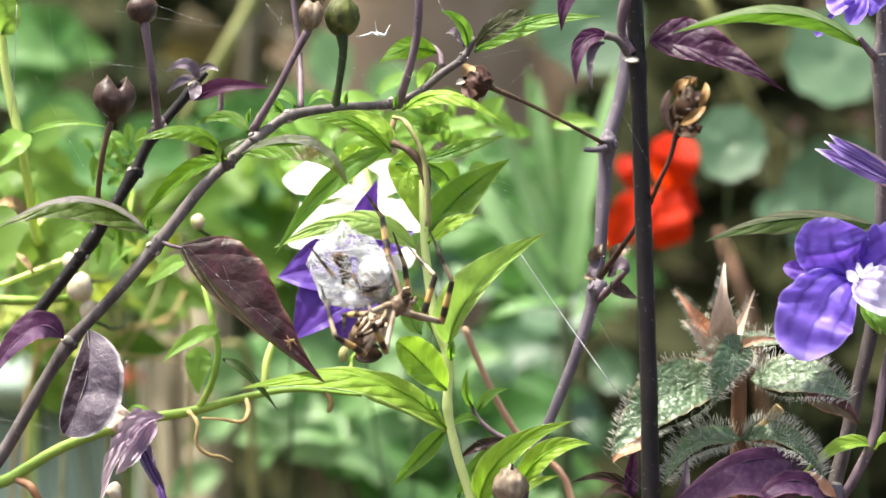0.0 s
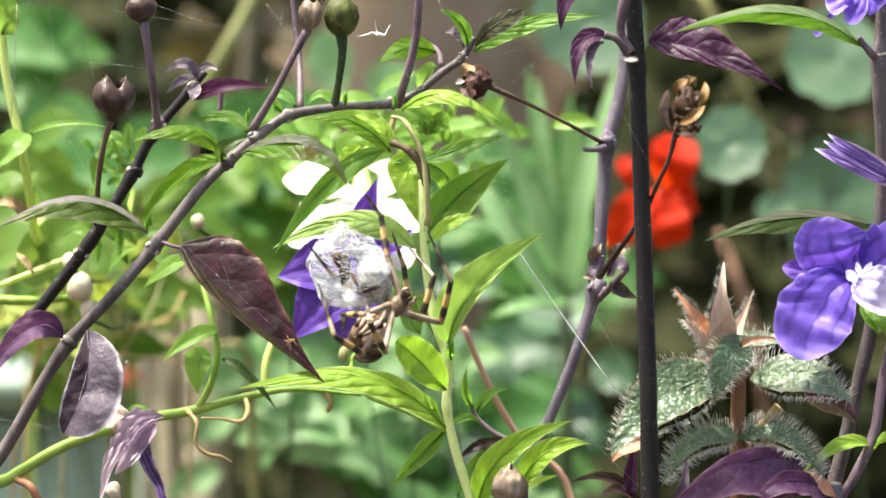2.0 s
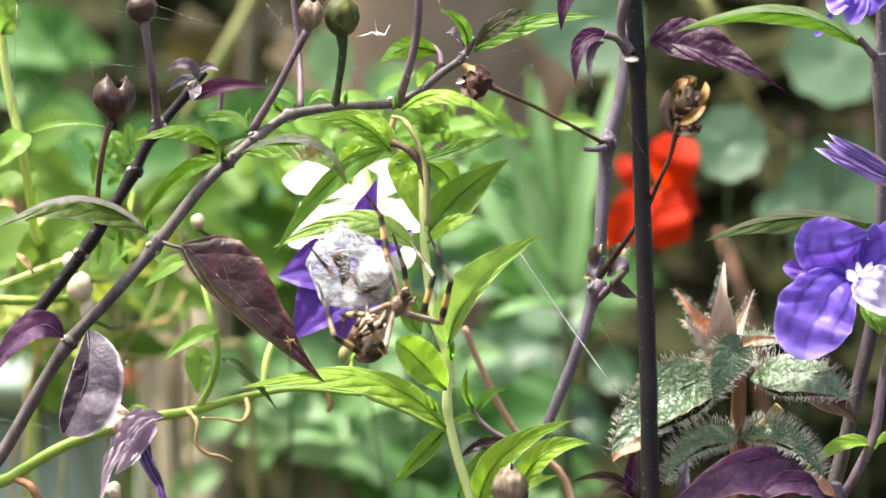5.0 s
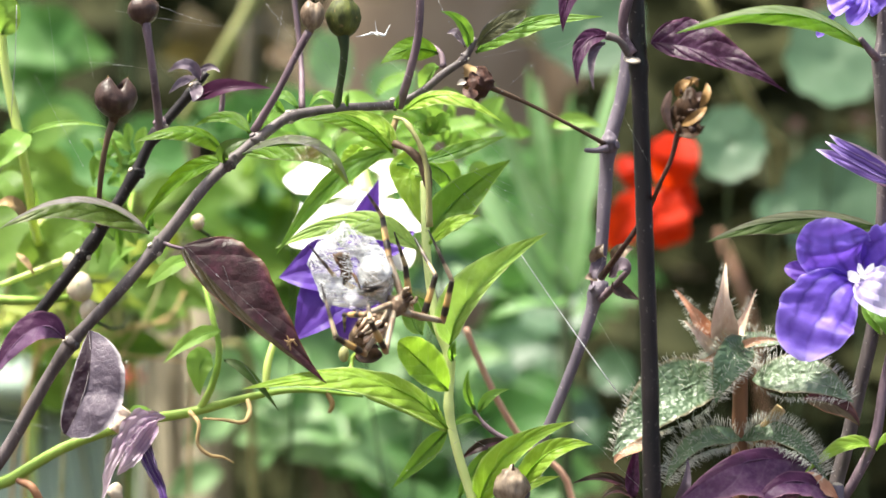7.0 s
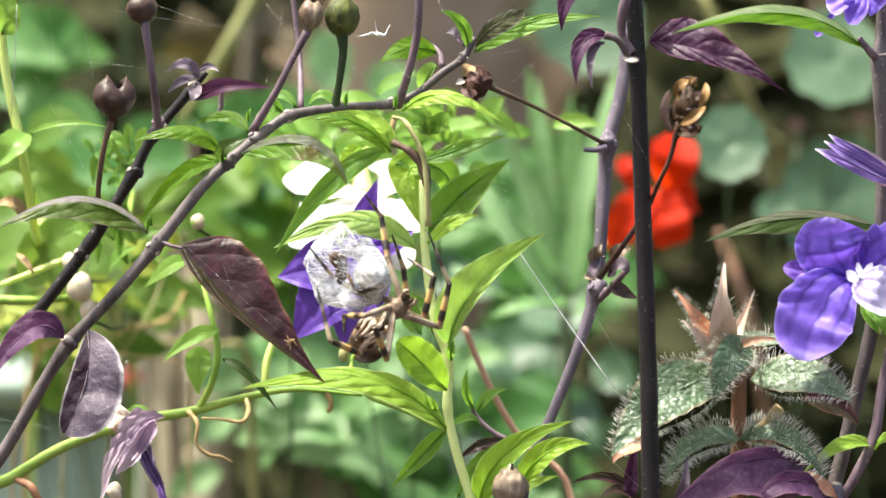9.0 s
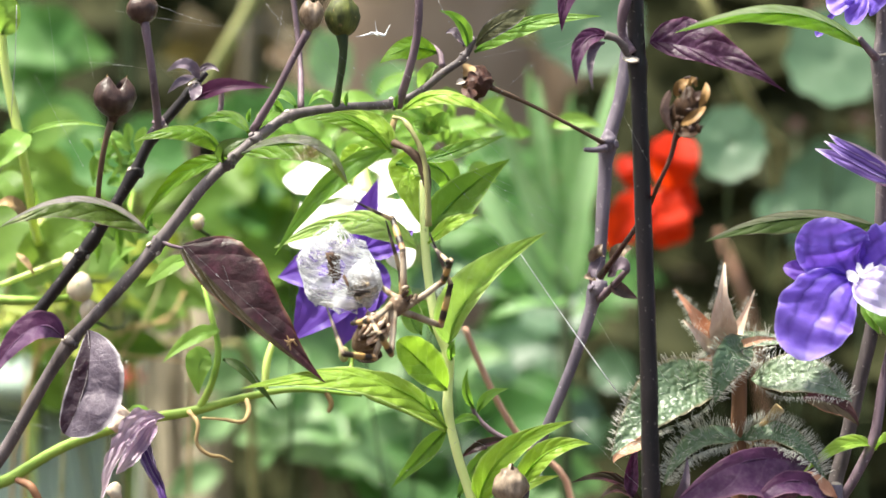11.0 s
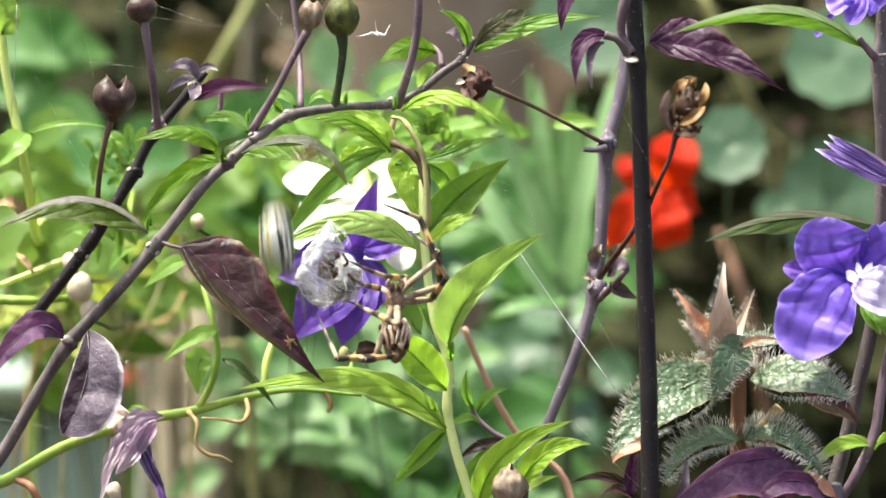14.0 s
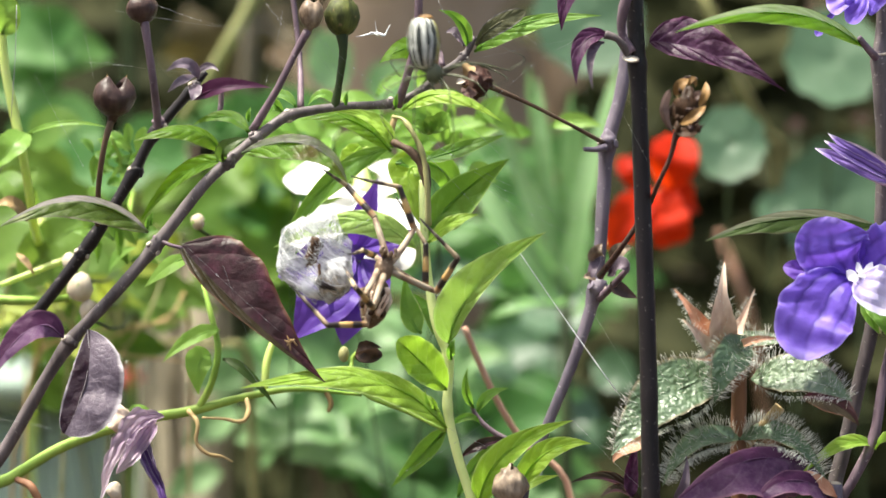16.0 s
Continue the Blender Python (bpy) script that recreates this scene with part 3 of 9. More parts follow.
def build_ground():
    bm = bmesh.new()
    xs = [-60, -12, -4, *[i * 0.12 - 1.8 for i in range(31)], 4, 12, 60]
    ys = [-60, -12, -4, *[i * 0.12 - 1.6 for i in range(31)], 4, 12, 60]
    grid = [[bm.verts.new((x, y, 0.015 * noise.noise(Vector((x * 4, y * 4, 0))) - 0.008)) for x in xs] for y in ys]
    for i in range(len(ys) - 1):
        for j in range(len(xs) - 1):
            bm.faces.new((grid[i][j], grid[i][j + 1], grid[i + 1][j + 1], grid[i + 1][j]))
    tagged(part("ground", bm, SOIL), "bare dark garden soil under the plants", "ground", kind="structure")


def build_fence():
    fence = thing("fence", "weathered brown board fence behind the flower bed", "fence", kind="structure")
    board = None
    for i in range(22):
        x = -1.6 + i * 0.15
        if board is None:
            board = part("board", box(bmesh.new(), 0, 0.158, 0, 0.022, -0.02, 1.75), FENCE, fence)
            board.location = (x, 1.35, 0)
        else:
            b = new("board", board.data)
            b.parent, b.location = fence, (x, 1.35 + 0.024 * (i % 2), 0)
    for z in (0.35, 1.35):
        part("rail", box(bmesh.new(), -1.6, 1.7, 1.4, 1.445, z, z + 0.09), FENCE, fence)


def build_stake(x, y, width, height, label):
    bm = box(bmesh.new(), x - width / 2, x + width / 2, y - width / 2, y + width / 2, -0.1, height)
    stake = thing("wooden_stake", label, "garden stake")
    part("shaft", bm, POST, stake)
    top = lathe(bmesh.new(), (x, y, height), (0, 0, 1), [(width * 690, -1), (width * 680, 1.5), (width * 450, 4), (width * 100, 4.6)], 4, 0)
    part("chamfered_top", top, POST, stake)


def build_trough():
    trough = thing("planter_trough", "grey-green glazed planter trough with a thick rim", "planter")
    # four walls, a rim and a floor of soil
    for x0, x1, y0, y1 in ((-0.62, -0.132, 0.62, 0.64), (-0.62, -0.132, 0.88, 0.9), (-0.62, -0.60, 0.6401, 0.8799), (-0.152, -0.132, 0.6401, 0.8799)):
        part("side_wall", box(bmesh.new(), x0, x1, y0, y1, 0.0, 0.534), POT, trough)
    for x0, x1, y0, y1 in ((-0.64, -0.124, 0.6, 0.65), (-0.64, -0.124, 0.87, 0.92), (-0.64, -0.59, 0.6501, 0.8699), (-0.164, -0.124, 0.6501, 0.8699)):
        part("rim", box(bmesh.new(), x0, x1, y0, y1, 0.535, 0.550), POT, trough)
    part("soil", box(bmesh.new(), -0.598, -0.154, 0.642, 0.878, 0.40, 0.50), SOIL, trough, "dark potting soil")


def round_leaf(parent, centre, radius, normal, foot, seed=0, name="leaf_blade", material=None):
    """A round leaf on a stalk that meets it near its middle; radius in millimetres."""
    rng = random.Random(seed)
    bm = bmesh.new()
    uv = bm.loops.layers.uv.verify()
    centre, n = Vector(centre), Vector(normal).normalized()
    side = n.orthogonal().normalized()
    other = n.cross(side)
    rings, count = 6, 28
    wave = [rng.uniform(0, 6.28) for _ in range(3)]
    hub = bm.verts.new(centre - n * 0.0015)
    rows = []
    for i in range(1, rings + 1):
        f, row = i / rings, []
        for j in range(count):
            a = 2 * math.pi * j / count
            r = radius / 1000 * f * (1 + 0.05 * math.cos(9 * a + wave[0]) * f + 0.05 * math.cos(2 * a + wave[1]))
            lift = radius / 1000 * (0.10 * f * f + 0.05 * f * math.cos(3 * a + wave[2]))
            row.append(bm.verts.new(centre + (side * math.cos(a) + other * math.sin(a)) * r + n * lift))
        rows.append(row)
    for j in range(count):
        k = (j + 1) % count
        f = bm.faces.new((hub, rows[0][j], rows[0][k]))
        for loop, (u, v) in zip(f.loops, ((0.5, j), (0.5 + 0.08, j), (0.5 + 0.08, j + 1))):
            loop[uv].uv = (u, v / count)
        for i in range(rings - 1):
            f = bm.faces.new((rows[i][j], rows[i + 1][j], rows[i + 1][k], rows[i][k]))
            for loop, (u, v) in zip(f.loops, ((i + 1, j), (i + 2, j), (i + 2, j + 1), (i + 1, j + 1))):
                loop[uv].uv = (0.5 + u / rings * 0.5, v / count)
    blade_ob = part(name, bm, material or LEAF_TEAL, parent)
    foot = Vector(foot)
    part("leaf_stalk", tube(bmesh.new(), [centre - n * 0.001, centre.lerp(foot, 0.4) + Vector((0, 0.06, 0)), foot], [0.5, 0.5, 0.7], 6), STEM_SHADE, parent)
    return blade_ob


def open_flower(parent, material, centre, size, face, petals=5, seed=0, name="petal"):
    """A broad flower whose petals spread round a throat; size in millimetres from throat to rim."""
    rng = random.Random(seed)
    centre, n = Vector(centre), Vector(face).normalized()
    side = n.orthogonal().normalized()
    other = n.cross(side)
    for k in range(petals):
        a = 2 * math.pi * (k + rng.uniform(-0.12, 0.12)) / petals + seed
        way = side * math.cos(a) + other * math.sin(a)
        r = size / 1000 * rng.uniform(0.88, 1.08)
        leaf(parent, material, centre + way * 0.001, centre + way * r * 0.55 + n * r * 0.12, centre + way * r - n * r * 0.06, size * 0.42, name=name, face=n, shape="petal", fold=(0.1, 0.1), ripple=0.12, stalk=0)


def build_nasturtiums():
    foot = V(60, 330, -600)
    plant = thing("nasturtium", "nasturtium with blue-green round leaves and an orange-red flower", "flowering plant")
    plant.location = (0, 0, 0)
    leaves = ((V(99.1, 330.0, 36.1), 13.26, (-0.1, -1, 0.3)), (V(139.5, 380.0, 67.8), 18.57, (0.1, -1, 0.45)), (V(149.0, 470.0, 18.4), 23.55, (0.1, -1, 0.2)),
              (V(53.1, 420.0, 83.1), 20.73, (0.0, -1, 0.3)), 
              (V(40.1, 400.0, -24.3), 12.27, (0, -0.6, 0.8)), (V(-9.2, 430.0, -72.8), 12.52, (0.2, -0.6, 0.7)),
              (V(-43.1, 450.0, 70.0), 11.62, (0.7, -0.8, 0.2)), (V(-19.2, 430.0, 61.1), 9.6, (0.3, -1, 0.3)), (V(123.4, 440.0, 14.5), 7.5, (0.1, -1, 0.4)), (V(26.8, 460.0, -42.3), 15.95, (0.1, -0.7, 0.5)), (V(19.4, 380.0, -76.5), 16.15, (-0.2, -0.8, 0.6)))
    for i, (c, r, n) in enumerate(leaves):
        # leaves 6 and 7 take a paler material so they look lit
        round_leaf(plant, c, r, n, Vector((c.x * 0.9 + 0.01, c.y + 0.2, 0.0)), seed=i, material=LEAF_GREY if i in (6, 7) else None)
    c = V(72.7, 300.0, 20.2)
    part("flower_stalk", tube(bmesh.new(), [c + Vector((0, 0.012, 0)), c + Vector((-0.004, 0.05, -0.06)), c + Vector((-0.004, 0.09, -0.25)), Vector((c.x - 0.002, c.y + 0.1, 0))], [0.8, 1.0, 1.2, 1.6], 6), STEM_SHADE, plant)
    for base, mid, tip, w in ((V(75.2, 300.0, 19.7), V(76.9, 290.0, 28.2), V(78.9, 298.0, 38.3), 8.4), (V(73.3, 300.0, 20.2), V(74.8, 286.0, 10.6), V(76.3, 292.0, 1.3), 7.4), (V(69.8, 300.0, 21.2), V(63.1, 286.0, 12.5), V(56.1, 290.0, 0.2), 6.6), (V(68.4, 302.0, 19.3), V(63.6, 298.0, 25.0), V(61.0, 302.0, 31.5), 4.2), (V(76.1, 302.0, 19.7), V(80.6, 294.0, 17.3), V(85.5, 300.0, 14.7), 5.2)):
        leaf(plant, PETAL_ORANGE, base, mid, tip, w, name="petal", shape="oval", ripple=0.2, stalk=0, label="orange-red petal")
    for x, y in ((700, 900), (960, 850), (865, 845), (1015, 840)):
        open_flower(plant, PETAL_ORANGE if x > 850 else PETAL_RED, V(14.5, 300.0, -80.0) + V(0.4 * (x - 860) * 0.15 * 2.2, 0, 0.4 * (860 - y) * 0.15) , 9 if x > 850 else 6, (0.1, -1, 0.5), seed=x)


def clump(name, label, category, material, places, length, width, count, seed, spread=(0.03, 0.03, 0.03), lift=0.4, shape="leaf", stalk_material=None, turn=None):
    """A leafy stand: stalks that rise from the soil to the given places, each dressed with leaves."""
    rng = random.Random(seed)
    plant = thing(name, label, category)
    for c in places:
        foot = Vector((c.x + rng.uniform(-0.03, 0.03), c.y + 0.24 + rng.uniform(0.0, 0.08), 0.0))
        part("stalk", tube(bmesh.new(), [foot, foot.lerp(c, 0.6) + Vector((rng.uniform(-0.02, 0.02), 0.12, 0)), c], [0.8, 0.5, 0.3], 5), stalk_material or STEM_SHADE, plant)
        for _ in range(count):
            p = c + Vector((rng.gauss(0, spread[0]), rng.gauss(0, spread[1]), rng.gauss(0, spread[2])))
            a = rng.uniform(0, 2 * math.pi)
            way = turn.copy() if turn else Vector((math.cos(a), rng.uniform(-0.6, 0.3), lift * rng.uniform(-1, 1.4)))
            if turn:
                way += Vector((rng.gauss(0, 0.25), rng.gauss(0, 0.2), rng.gauss(0, 0.2)))
            way.normalize()
            n = length * rng.uniform(0.7, 1.25) / 1000
            leaf(plant, material, p, p + way * n * 0.5 + Vector((0, 0, n * 0.1)), p + way * n, width * rng.uniform(0.7, 1.2), shape=shape, long=8, wide=2, face=(rng.uniform(-0.5, 0.5), -1, rng.uniform(0.1, 0.9)))
    return plant


def build_far_plants():
    # grey-green strap leaves that fan out in the middle
    straps = thing("strap_leaf_plant", "stand of grey-green strap-leaved plants", "plant")
    for base, mid, tip, w in ((V(42.1, 330.0, -15.4), V(28.5, 330.0, 21.6), V(12.9, 330.0, 60.6), 6), (V(40.7, 350.0, -15.6), V(34.8, 350.0, 27.9), V(29.7, 340.0, 63.0), 5), (V(43.8, 320.0, -15.3), V(49.6, 320.0, 21.5), V(60.6, 330.0, 62.6), 7), (V(43.6, 380.0, -15.9), V(47.6, 380.0, 18.4), V(49.6, 380.0, 50.7), 5),
                              (V(38.4, 300.0, -18.9), V(22.1, 300.0, 4.0), V(6.9, 310.0, 27.1), 5), (V(45.0, 360.0, -23.7), V(60.9, 360.0, -5.8), V(68.9, 360.0, 22.1), 5), (V(38.5, 340.0, -19.4), V(18.3, 300.0, -15.1), V(3.1, 300.0, -5.5), 5), (V(42.1, 330.0, -19.3), V(29.4, 280.0, -18.6), V(16.2, 280.0, -22.4), 6),
                              (V(42.7, 350.0, -16.6), V(28.8, 345.0, 21.9), V(16.6, 350.0, 57.5), 5), (V(43.0, 340.0, -16.5), V(36.6, 330.0, 21.6), V(32.9, 335.0, 58.9), 5), (V(43.7, 345.0, -16.5), V(48.3, 340.0, 19.8), V(60.7, 345.0, 54.4), 5), (V(41.5, 335.0, -16.4), V(22.5, 320.0, 11.8), V(3.5, 330.0, 29.4), 4.5), (V(44.3, 350.0, -17.6), V(56.1, 340.0, 4.1), V(64.8, 350.0, 19.0), 4.5), (V(42.2, 345.0, -17.1), V(23.6, 330.0, 4.1), V(6.0, 330.0, 9.0), 4.5), (V(43.2, 355.0, -16.7), V(42.7, 350.0, 20.0), V(45.1, 350.0, 55.5), 4.5)):
        leaf(straps, LEAF_STRAP, base, mid, tip, w * 0.72, shape="strap", long=10, wide=2, stalk=0.8, face=(-0.3, -0.7, 0.7), fold=(0.3, 0.3))
    part("stalk", tube(bmesh.new(), [Vector((0.045, 0.36, 0)), Vector((0.044, 0.35, 0.3)), V(42.4, 340.0, -17.5)], [3, 2.6, 2.2], 8), STEM_SHADE, straps)
    clump("silver_bush", "low pale silvery-green bush", "shrub", LEAF_GREY, [V(-64.9, 420.0, -52.8), V(-36.5, 440.0, -60.8), V(-17.4, 420.0, -57.8), V(-47.0, 440.0, -41.8), V(-26.0, 440.0, -43.9), V(-5.0, 420.0, -62.0)], 25, 8, 12, 5, (0.016, 0.03, 0.012))
    clump("leafy_shrub", "low mid-green foliage behind the stems", "shrub", LEAF_FAR, [V(-10.5, 400.0, -88.7), V(1.5, 420.0, -80.6), V(16.0, 440.0, -67.0), V(7.5, 420.0, -86.8)], 34, 9, 8, 15, (0.016, 0.03, 0.016))
    clump("leafy_shrub", "blue-green foliage low in half shade", "shrub", LEAF_TEAL, [V(30.9, 440.0, -50.2), V(38.1, 450.0, -60.6), V(35.4, 440.0, -75.2), V(30.9, 460.0, -38.0)], 24, 8, 9, 16, (0.02, 0.03, 0.018))
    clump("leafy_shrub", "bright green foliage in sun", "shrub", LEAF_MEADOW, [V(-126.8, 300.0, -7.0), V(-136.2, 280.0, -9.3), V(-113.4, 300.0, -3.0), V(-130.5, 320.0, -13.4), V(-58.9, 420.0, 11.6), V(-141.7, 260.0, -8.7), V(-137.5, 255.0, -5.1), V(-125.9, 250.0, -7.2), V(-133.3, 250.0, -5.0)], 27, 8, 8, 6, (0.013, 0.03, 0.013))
    clump("leafy_shrub", "yellowing foliage low between the stems", "shrub", LEAF_YELLOWED, [V(-130.8, 190.0, -18.3), V(-120.3, 200.0, -15.8), V(-105.3, 190.0, -20.9), V(-101.6, 210.0, -10.5)], 15, 3.2, 5, 41, (0.009, 0.012, 0.007), stalk_material=STEM_STRAW)
    clump("leafy_shrub", "soft green foliage in half shade", "shrub", LEAF_FAR, [V(-156.0, 480.0, 71.3), V(-139.4, 500.0, 73.3), V(-137.6, 420.0, 29.2), V(-63.4, 430.0, 8.6), V(-100.3, 420.0, 31.3), V(-72.2, 440.0, 25.4), V(-123.9, 430.0, 31.5)], 30, 13, 3, 7, (0.008, 0.02, 0.008))
    clump("leafy_shrub", "fresh green foliage behind the spider's stem", "shrub", LEAF_FAR_BRIGHT, [V(1.8, 110.0, 34.0), V(-4.0, 110.0, 35.6), V(-32.3, 120.0, 30.9), V(-44.6, 140.0, 25.5)], 13, 3.0, 14, 8, (0.008, 0.012, 0.005))
    # added hedges, near black, stand in for the shaded gaps by the fence
    clump("shade_hedge", "added hedge along the fence, leaves coloured dark for shade", "hedge", LEAF_SHADE, [Vector((-0.325 + 0.042 * (k % 5), 0.95 + 0.03 * (k % 3), 0.42 + 0.085 * (k // 5))) for k in range(20)], 46, 15, 20, 21, (0.022, 0.05, 0.035))
    clump("shade_hedge", "added hedge along the fence, leaves coloured dark for shade", "hedge", LEAF_SHADE, [Vector((0.125 + 0.036 * (k % 5), 0.8 + 0.03 * (k % 3), 0.42 + 0.08 * (k // 5))) for k in range(25)], 46, 15, 22, 22, (0.03, 0.05, 0.035))
    clump("shade_hedge", "added hedge along the fence, leaves coloured dark for deep shade", "hedge", LEAF_SHADE, [Vector((-0.165 + 0.028 * (k % 4), 0.93 + 0.03 * (k % 3), 0.5 + 0.07 * (k // 4))) for k in range(20)], 46, 15, 13, 25, (0.022, 0.04, 0.03))
    clump("shade_hedge", "added low hedge along the fence, leaves coloured dark for shade", "hedge", LEAF_SHADE, [Vector((0.058 + 0.024 * (k % 4), 0.76 + 0.03 * (k % 2), 0.42 + 0.06 * (k // 4))) for k in range(12)], 42, 14, 9, 24, (0.018, 0.04, 0.03))
    clump("shade_hedge", "added low hedge, leaves coloured dark for shade", "hedge", LEAF_SHADE, [Vector((-0.09 + 0.04 * (k % 5), 0.7 + 0.03 * (k % 3), 0.38 + 0.05 * (k // 5))) for k in range(15)], 46, 15, 18, 23, (0.03, 0.04, 0.03))
    clump("leafy_shrub", "mid-green foliage behind the strap leaves", "shrub", LEAF_FAR, [V(42.1, 540.0, 6.2), V(21.5, 540.0, -13.2), V(36.3, 540.0, -17.7), V(24.9, 540.0, -44.5)], 28, 9, 9, 35, (0.014, 0.03, 0.016))
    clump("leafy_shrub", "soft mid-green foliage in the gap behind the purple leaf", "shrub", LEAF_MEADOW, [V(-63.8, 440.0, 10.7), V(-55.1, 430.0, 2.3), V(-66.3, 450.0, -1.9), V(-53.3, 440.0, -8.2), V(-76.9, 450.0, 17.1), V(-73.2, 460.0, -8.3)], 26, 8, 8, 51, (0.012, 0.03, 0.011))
    clump("leafy_shrub", "fresh green foliage behind the strap leaves", "shrub", LEAF_FAR, [V(34.2, 560.0, 21.7), V(8.1, 550.0, 2.5), V(17.6, 560.0, 10.4)], 27, 9, 9, 53, (0.014, 0.03, 0.014))
    clump("silver_bush", "pale grey-green bush low in half shade", "shrub", LEAF_GREY, [V(-42.4, 390.0, -52.6), V(-34.3, 390.0, -59.7), V(-45.5, 390.0, -64.8)], 22, 8, 7, 57, (0.011, 0.03, 0.009))
    bronze = thing("bronze_leaved_plant", "dull bronze foliage in half shade", "plant")
    for k, (a, b, c, w) in enumerate(((V(-104.1, 620.0, 65.9), V(-100.6, 600.0, 81.4), V(-105.2, 600.0, 99.9), 16), (V(-91.1, 640.0, 71.4), V(-97.1, 620.0, 80.0), V(-113.5, 620.0, 89.4), 14), (V(-53.1, 640.0, 90.4), V(-66.6, 620.0, 91.7), V(-73.6, 620.0, 80.0), 12))):
        leaf(bronze, BRONZE, a, b, c, w, stalk=0.8)
        part("stalk", tube(bmesh.new(), [Vector((a.x, a.y + 0.02, 0)), a], [2, 1.4], 6), STEM_BROWN, bronze)
    # single stalks that cross the gaps
    stalks = thing("garden_stalk", "pale yellow-green bare stalk leaning over", "plant stalk")
    part("stalk", tube(bmesh.new(), [Vector((-0.22, 0.95, 0)), V(-125.4, 560.0, 13.8), V(-100.8, 460.0, 43.8), V(-84.3, 430.0, 67.0), V(-65.1, 420.0, 99.7)], [4, 3.0, 2.8, 2.4, 2.2], 8), STEM_OLIVE, stalks)
    part("stalk", tube(bmesh.new(), [Vector((0.22, 1.0, 0)), V(121.7, 520.0, -35.1), V(114.6, 500.0, -14.5), V(109.5, 500.0, -1.0), V(106.6, 500.0, 7.0)], [2.4, 1.9, 1.8, 1.6, 1.2], 8), STEM_PINK, stalks, "rusty stalk")
    part("stalk", tube(bmesh.new(), [Vector((0.16, 1.0, 0)), V(151.2, 760.0, 5.3), V(119.3, 460.0, 47.0), V(108.4, 440.0, 65.3), V(95.8, 440.0, 96.8)], [3, 2.4, 2.2, 2.0, 1.6], 8), STEM_STRAW, stalks)
    part("stalk", tube(bmesh.new(), [Vector((-0.09, 0.42, 0)), V(-67.1, 330.0, -38.8), V(-76.2, 300.0, -32.6), V(-91.7, 290.0, -31.3), V(-112.6, 290.0, -30.9)], [2.4, 1.4, 1.2, 1.1, 0.9], 8), STEM_STRAW, stalks, "yellowed stalk")
    part("stalk", tube(bmesh.new(), [Vector((-0.13, 0.56, 0)), Vector((-0.128, 0.55, 0.4)), V(-125.1, 550.0, 65.5), V(-126.0, 545.0, 112.3)], [3.0, 2.6, 2.3, 2.0], 8), STEM_SHADE, stalks)
    cane = thing("bamboo_cane", "thin bleached bamboo cane leaning in the bed", "garden cane")
    part("shaft", tube(bmesh.new(), [Vector((-0.13, 0.66, -0.05)), Vector((-0.113, 0.65, 0.35)), V(-96.3, 640.0, -75.7), V(-81.6, 620.0, 61.2), V(-79.3, 615.0, 124.1)], [3.4, 3.2, 3.0, 2.9, 2.8], 10, nodes=((0.3, 0.2), (0.55, 0.2), (0.8, 0.2))), POST, cane)
    tangle = thing("dry_vine_tangle", "tangle of thin straw-coloured dry vine stalks", "dry vine")
    for k, (a, b, c) in enumerate(((V(-128.8, 205.0, -35.4), V(-112.0, 195.0, -26.7), V(-80.8, 205.0, -22.2)), (V(-102.1, 205.0, -37.2), V(-92.2, 195.0, -21.0), V(-86.8, 205.0, -4.8)), (V(-122.6, 195.0, -21.0), V(-106.7, 195.0, -31.3), V(-80.8, 205.0, -35.4)), (V(-133.9, 185.0, -5.1), V(-126.1, 177.0, -10.3), V(-114.6, 185.0, -24.4)), (V(-81.4, 215.0, -14.2), V(-86.1, 205.0, -21.2), V(-106.7, 195.0, -28.1)), (V(-110.2, 195.0, 1.9), V(-93.6, 185.0, 7.2), V(-80.2, 195.0, 3.7)))):
        part("stalk", tube(bmesh.new(), [Vector((a.x - 0.02, a.y + 0.03, 0)), Vector((a.x - 0.01, a.y + 0.02, 0.3)), a, b, c], [0.9, 0.7, 0.5, 0.5, 0.3], 6), STEM_STRAW if k % 2 else STEM_TAN, tangle)
    for x, y, r in ((141, 507, 22), (155, 548, 16), (122, 462, 13), (350, 392, 12)):
        bud = thing("white_bud", "small cream-white flower bud on a thin stalk", "flower bud", "cream buds")
        c = Vector(((x - 784) * 0.0001581, 0.06, HEIGHT + (441 - y) * 0.0001581))
        part("petals", lathe(bmesh.new(), c - Vector((0, 0, r * 0.00018)), (0.1, -0.3, 1), [(r * 0.05, 0), (r * 0.12, r * 0.03), (r * 0.16, r * 0.14), (r * 0.15, r * 0.24), (r * 0.1, r * 0.32), (r * 0.03, r * 0.37)], 15, 0.25, 3), BUD_WHITE, bud)
        for k in range(4):
            a = 1.57 * k + r
            out = Vector((math.cos(a), math.sin(a), 0)) * r * 0.00014
            foot = c - Vector((0, 0, r * 0.00017))
            leaf(bud, LEAF_FAR_BRIGHT, foot, foot + out + Vector((0, 0, r * 0.0001)), foot + out * 1.5 + Vector((0, 0, r * 0.00022)), r * 0.05, name="sepal", face=out, long=8, wide=2, stalk=0)
        part("stalk", tube(bmesh.new(), [c - Vector((0, 0, r * 0.00016)), c + Vector((0.004, 0.03, -0.006)), c + Vector((-0.01, 0.4, -0.04)), Vector((c.x - 0.04, 1.05, 0))], [0.5, 0.5, 0.7, 1.2], 6), STEM_SHADE, bud)
